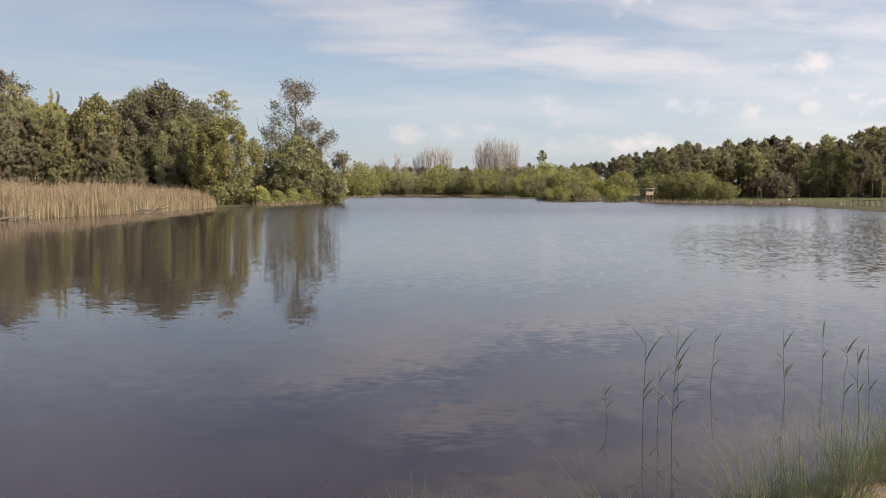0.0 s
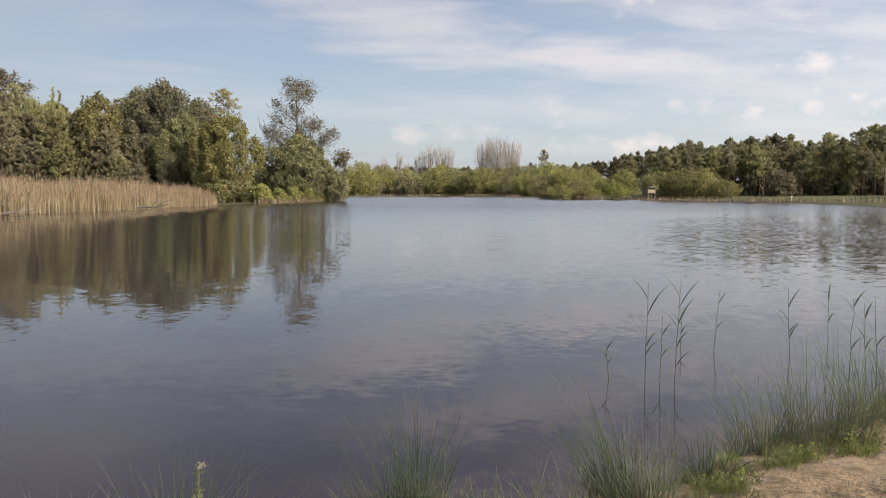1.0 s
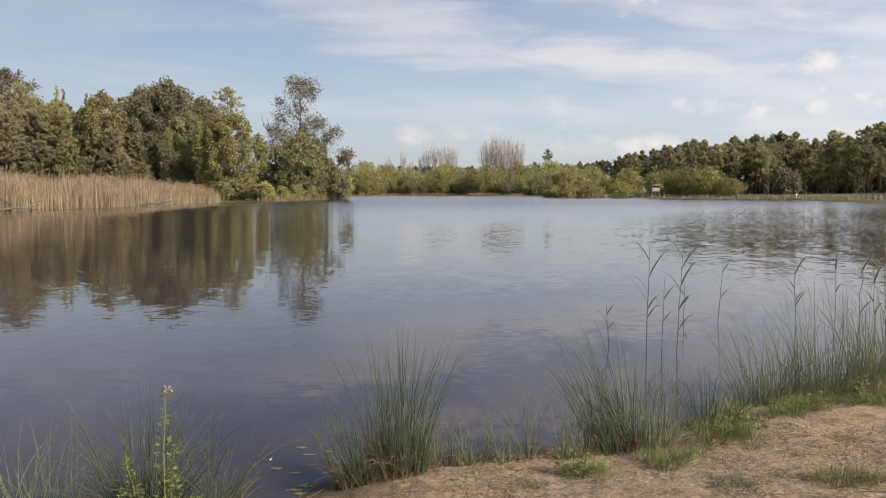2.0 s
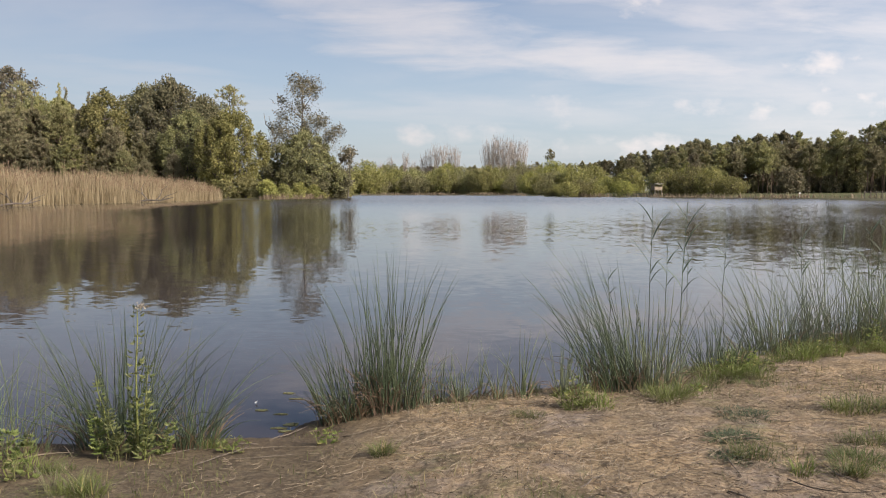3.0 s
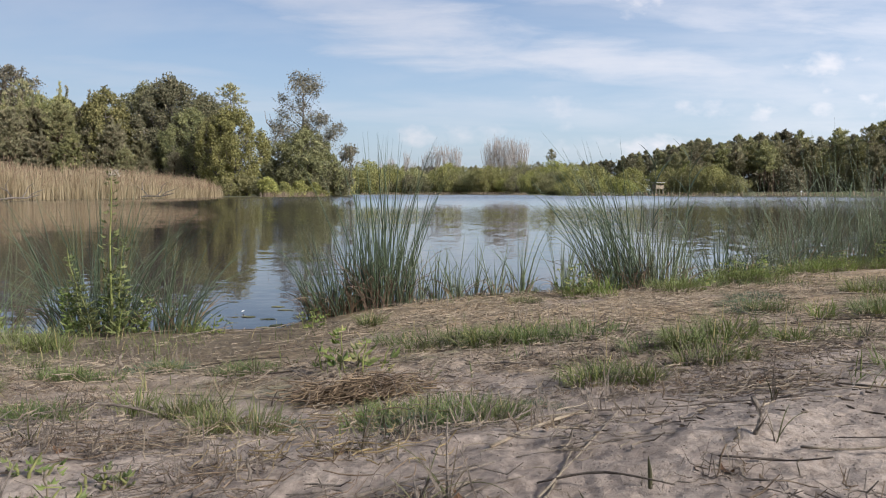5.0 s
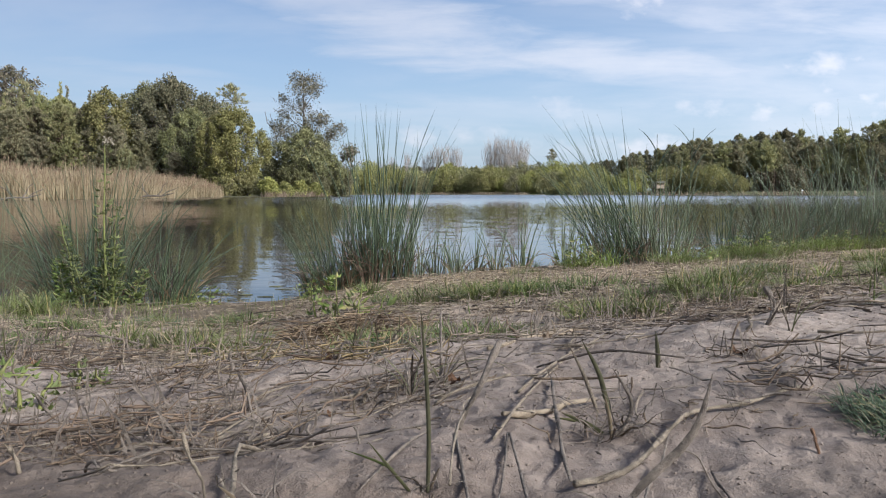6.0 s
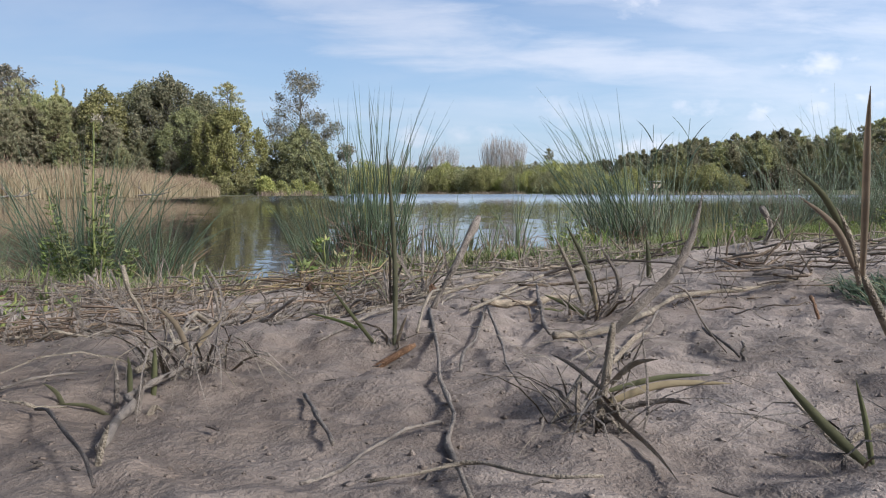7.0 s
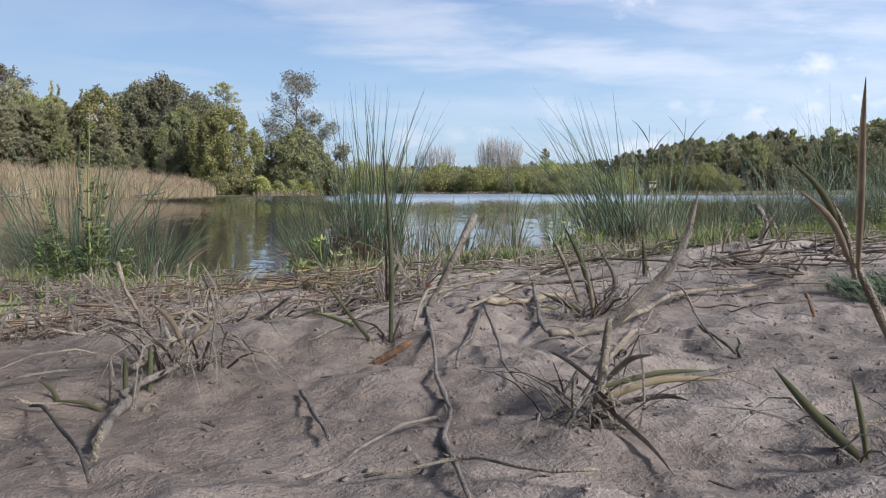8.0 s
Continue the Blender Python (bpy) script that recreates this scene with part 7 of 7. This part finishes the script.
def scattered_shoots():
    g, s, w, b = M_SPROUT, M_STRAW, M_STRAW_GREY, M_BRONZE
    r = np.random.default_rng(440)
    # more half-dead shoots over the near sand
    for i in range(46):
        y = r.uniform(0.82, 1.9)
        x = 0.12 + r.uniform(-0.6, 0.6) * (y - 0.05)
        if x > 0.22 and y < 1.4 and i % 3:
            continue
        mats = (g, s, w, b)
        leaves = [(r.uniform(0, 6.28), abs(r.normal(0.7, 0.4)), r.uniform(0.025, 0.07), r.uniform(0.0006, 0.0012), r.uniform(0, 0.25), mats[int(r.choice(4, p=[0.35, 0.25, 0.28, 0.12]))]) for _ in range(int(r.integers(4, 9)))]
        sprig(x, y, leaves, "half-dead grass shoot in dry sand", seed=500 + i)
    # long lying stalks in the litter
    for i in range(70):
        y = r.uniform(0.85, 3.1)
        x = 0.12 + r.uniform(-0.6, 0.6) * y
        if near_dist(x, y)[0] < 0.1:
            continue
        a, l = r.normal(0.1, 0.8), r.uniform(0.06, 0.28) * (0.5 if y < 1.3 else 1.0)
        bow = r.normal(0, 0.03)
        stalk([(x, y, 0.003), (x + math.cos(a) * l * 0.5 - bow * math.sin(a), y + math.sin(a) * l * 0.5 + bow * math.cos(a), 0.004 + abs(r.normal(0, 0.006))), (x + math.cos(a) * l, y + math.sin(a) * l, 0.003 + abs(r.normal(0, 0.01)))],
              r.uniform(0.0009, 0.0022) * (0.6 if y < 1.3 else 1.0), (s, s, w, w, M_CHAR)[int(r.integers(5))], "dry bent stalk lying among the litter", "dry_stalk", 6, 0.7, knots=(0.5,))
    for i, (cx, cy, spread, n) in enumerate([(-0.06, 0.95, 0.06, 46), (0.05, 1.02, 0.05, 40), (-0.16, 1.12, 0.07, 50), (-0.28, 1.22, 0.08, 50), (0.03, 1.24, 0.06, 46), (0.30, 1.02, 0.05, 30), (0.42, 0.80, 0.035, 40), (0.13, 0.90, 0.04, 26), (0.55, 1.25, 0.06, 36), (0.24, 1.30, 0.07, 44), (-0.02, 0.80, 0.04, 30)]):
        tangle = tagged(new("stem_tangle"), "small tangle of withered grey-brown grass stems", "debris")
        x, y = cx + r.normal(0, spread, n), cy + r.normal(0, spread * 0.5, n)
        n = int(n * 1.6)
        x, y = cx + r.normal(0, spread, n), cy + r.normal(0, spread * 0.5, n)
        length, radius = r.uniform(0.012, 0.06, n), r.uniform(0.0003, 0.0009, n)
        paths = lying(n, r, x, y, length, radius, r.normal(0.1, 0.8, n), 0.015)
        paths[:, -1, 2] += np.abs(r.normal(0, 0.008, n))
        half, shape = n * 2 // 3, np.array([[0.8, 1.0, 1.0, 0.9, 0.5]])
        part("matted_growth", tubes(paths[:half], radius[:half, None] * shape, 4, True), (M_STRAW_GREY, M_RUSH_DEAD, M_STRAW)[i % 3], tangle)["kind"] = "stuff"
        part("loose_growth", tubes(paths[half:] + [0, 0, 0.002], radius[half:, None] * shape, 4, True), (M_FIBRE, M_STRAW_GREY)[i % 2], tangle, "browner loose fibres")["kind"] = "stuff"
    # stalks lying in and about the tangles behind the hump
    for i in range(96):
        cx, cy, size = CLUMPS[(0, 1, 2, 3, 19, 7, 10, 11, 20, 21, 19, 0)[i % 12]]
        x, y = cx + float(r.normal(0, 1.1)) * size, max(cy + float(r.normal(0, 0.8)) * size, 0.70)
        a, l = r.normal(0.1, 0.6), r.uniform(0.02, 0.09)
        bow, lift = r.normal(0, 0.01), abs(r.normal(0, 0.005))
        stalk([(x, y, 0.002), (x + math.cos(a) * l * 0.5 - bow * math.sin(a), y + math.sin(a) * l * 0.5 + bow * math.cos(a), 0.003 + lift), (x + math.cos(a) * l, y + math.sin(a) * l, 0.003 + abs(r.normal(0, 0.006)))],
              r.uniform(0.0004, 0.0012), (s, w, w, w, M_FIBRE, M_FIBRE)[int(r.integers(6))], "weathered straw lying in a tangle on the sand", "dry_stalk", 6, 0.7, knots=(0.5,))
    for i in range(40):
        cx, cy, size = CLUMPS[i % 13]
        x, y = cx + float(r.normal(0, 1.2)) * size, max(cy + float(r.normal(0, 1.0)) * size, 0.74)
        h, a = r.uniform(0.012, 0.036), r.uniform(0, 6.28)
        lean = h * abs(r.normal(0, 0.5))
        stalk([(x, y, -0.004), (x + math.cos(a) * lean * 0.4, y + math.sin(a) * lean * 0.4, h * 0.5), (x + math.cos(a) * lean, y + math.sin(a) * lean, h)],
              r.uniform(0.0006, 0.0013), (s, w, w, M_FIBRE)[int(r.integers(4))], "short dry stub standing in the sand", "stalk_stub", 6, 0.75, on_ground=False, knots=(0.95,))
    # the longer stems that lie across the strip
    for points, radius, mat, label in [([(-0.13, 0.83, 0.003), (-0.05, 0.822, 0.004), (0.0, 0.824, 0.004), (0.06, 0.838, 0.003)], 0.0016, w, "thick weathered stem lying across the sand"),
                                       ([(-0.07, 0.81, 0.002), (0.0, 0.80, 0.003), (0.055, 0.81, 0.002)], 0.0008, s, "thin pale stem beside the thick one"),
                                       ([(0.215, 0.765, 0.003), (0.245, 0.79, 0.005), (0.275, 0.815, 0.004)], 0.0020, M_STRAW_PALE, "pale split stem on the sand"),
                                       ([(0.22, 1.03, 0.003), (0.28, 1.11, 0.004), (0.35, 1.19, 0.003)], 0.0017, M_STRAW_PALE, "long pale stem lying on bare sand"),
                                       ([(0.08, 0.90, 0.004), (0.14, 0.93, 0.008), (0.22, 0.96, 0.004)], 0.0014, w, "grey stem in the tangle"),
                                       ([(0.09, 0.87, 0.004), (0.15, 0.89, 0.007), (0.20, 0.93, 0.004)], 0.0011, s, "straw in the tangle"),
                                       ([(0.33, 1.17, 0.003), (0.45, 1.19, 0.004), (0.60, 1.17, 0.003)], 0.0011, M_CHAR, "long dark runner lying on bare sand"),
                                       ([(0.24, 1.0, 0.003), (0.36, 1.02, 0.004), (0.47, 0.99, 0.003)], 0.0010, w, "thin grey runner lying on bare sand"),
                                       ([(0.66, 1.28, 0.002), (0.70, 1.18, 0.004), (0.68, 1.08, 0.003)], 0.0011, s, "bent pale runner on bare sand")]:
        stalk(points, radius, mat, label, "dry_stalk", 7, 0.75, knots=(0.35, 0.7))
    # curled rusty leaves
    for i in range(26):
        cx, cy, size = CLUMPS[i % 13]
        x, y = cx + float(r.normal(0, 1.3)) * size, cy + float(r.normal(0, 1.0)) * size
        flake = tagged(new("dry_leaf"), "curled rusty dry leaf lying on the sand", "leaf")
        q, a, l = np.linspace(-0.5, 0.5, 6), r.uniform(0, 6.28), r.uniform(0.008, 0.02)
        path = np.stack([np.cos(a) * q * l, np.sin(a) * q * l, 0.0015 + l * (0.1 + 1.1 * q ** 2)], -1)
        part("blade", ribbons(path[None], np.array([[0.2, 0.8, 1.0, 0.9, 0.6, 0.1]]) * l * 0.22, np.array([[-math.sin(a), math.cos(a), 0.3]]), 0.6), (M_STRAW_RUST, M_STRAW, M_FIBRE)[i % 3], flake)
        flake.matrix_basis = Matrix.Translation((x, y, ground_z(x, y)))
    for x, y, g in [(-0.155, 0.915, 0.03), (-0.138, 0.975, 0.024), (-0.22, 1.0, 0.02)]:
        leafy_shoots("green_seedling", x, y, [(0, 0, g, 9, 0.004), (0.012, 0.008, g * 0.8, 7, 0.01), (-0.012, 0.004, g * 0.7, 6, -0.01)], M_WEED, "low broad-leaved green weed on the sand", 600 + int(g * 1000), 0.011)
    # heap of matted brown stems
    heap = tagged(new("stem_heap"), "matted heap of brown dead stems on the sand", "debris")
    n = 520
    x, y = r.normal(0.03, 0.05, n), 1.47 + r.normal(0, 0.025, n)
    length, radius = r.uniform(0.02, 0.09, n), r.uniform(0.0003, 0.0011, n)
    paths = lying(n, r, x, y, length, radius, r.uniform(-1.6, 1.6, n), 0.018)
    paths[:, 2:, 2] += np.abs(r.normal(0, 0.012, (n, 1))) * np.exp(-((x - 0.03) / 0.06) ** 2)[:, None]
    part("matted_growth", tubes(paths[:360], radius[:360, None] * np.ones((1, 5)), 4, True), M_RUSH_DEAD, heap)["kind"] = "stuff"
    part("loose_growth", tubes(paths[360:] + [0, 0, 0.004], radius[360:, None] * np.ones((1, 5)), 4, True), M_FIBRE, heap, "paler loose stems on top")["kind"] = "stuff"


M_STRAW_PALE = straw_material("pale_straw", (0.24, 0.18, 0.12), (0.46, 0.375, 0.265))
M_FIBRE = straw_material("brown_fibre", (0.085, 0.056, 0.036), (0.30, 0.22, 0.145))
M_TWIGS = straw_material("dark_twig_bits", (0.05, 0.036, 0.026), (0.20, 0.15, 0.105))
M_PALEGRASS = leaf_material("pale_long_grass", (0.12, 0.14, 0.05), (0.30, 0.31, 0.15), (0.4, 0.35, 0.2), 0.3, 0.5, 12.0)
M_SPROUT = leaf_material("sprout_green", (0.060, 0.060, 0.030), (0.148, 0.138, 0.070), None, 0.3, 0.65, 160.0, 0.2)
M_BRONZE = leaf_material("bronze_leaf", (0.15, 0.112, 0.064), (0.36, 0.28, 0.17), None, 0.25, 0.65, 160.0, 0.2)
bank_plants()
bank_grass()
litter()
close_plants()
scattered_shoots()
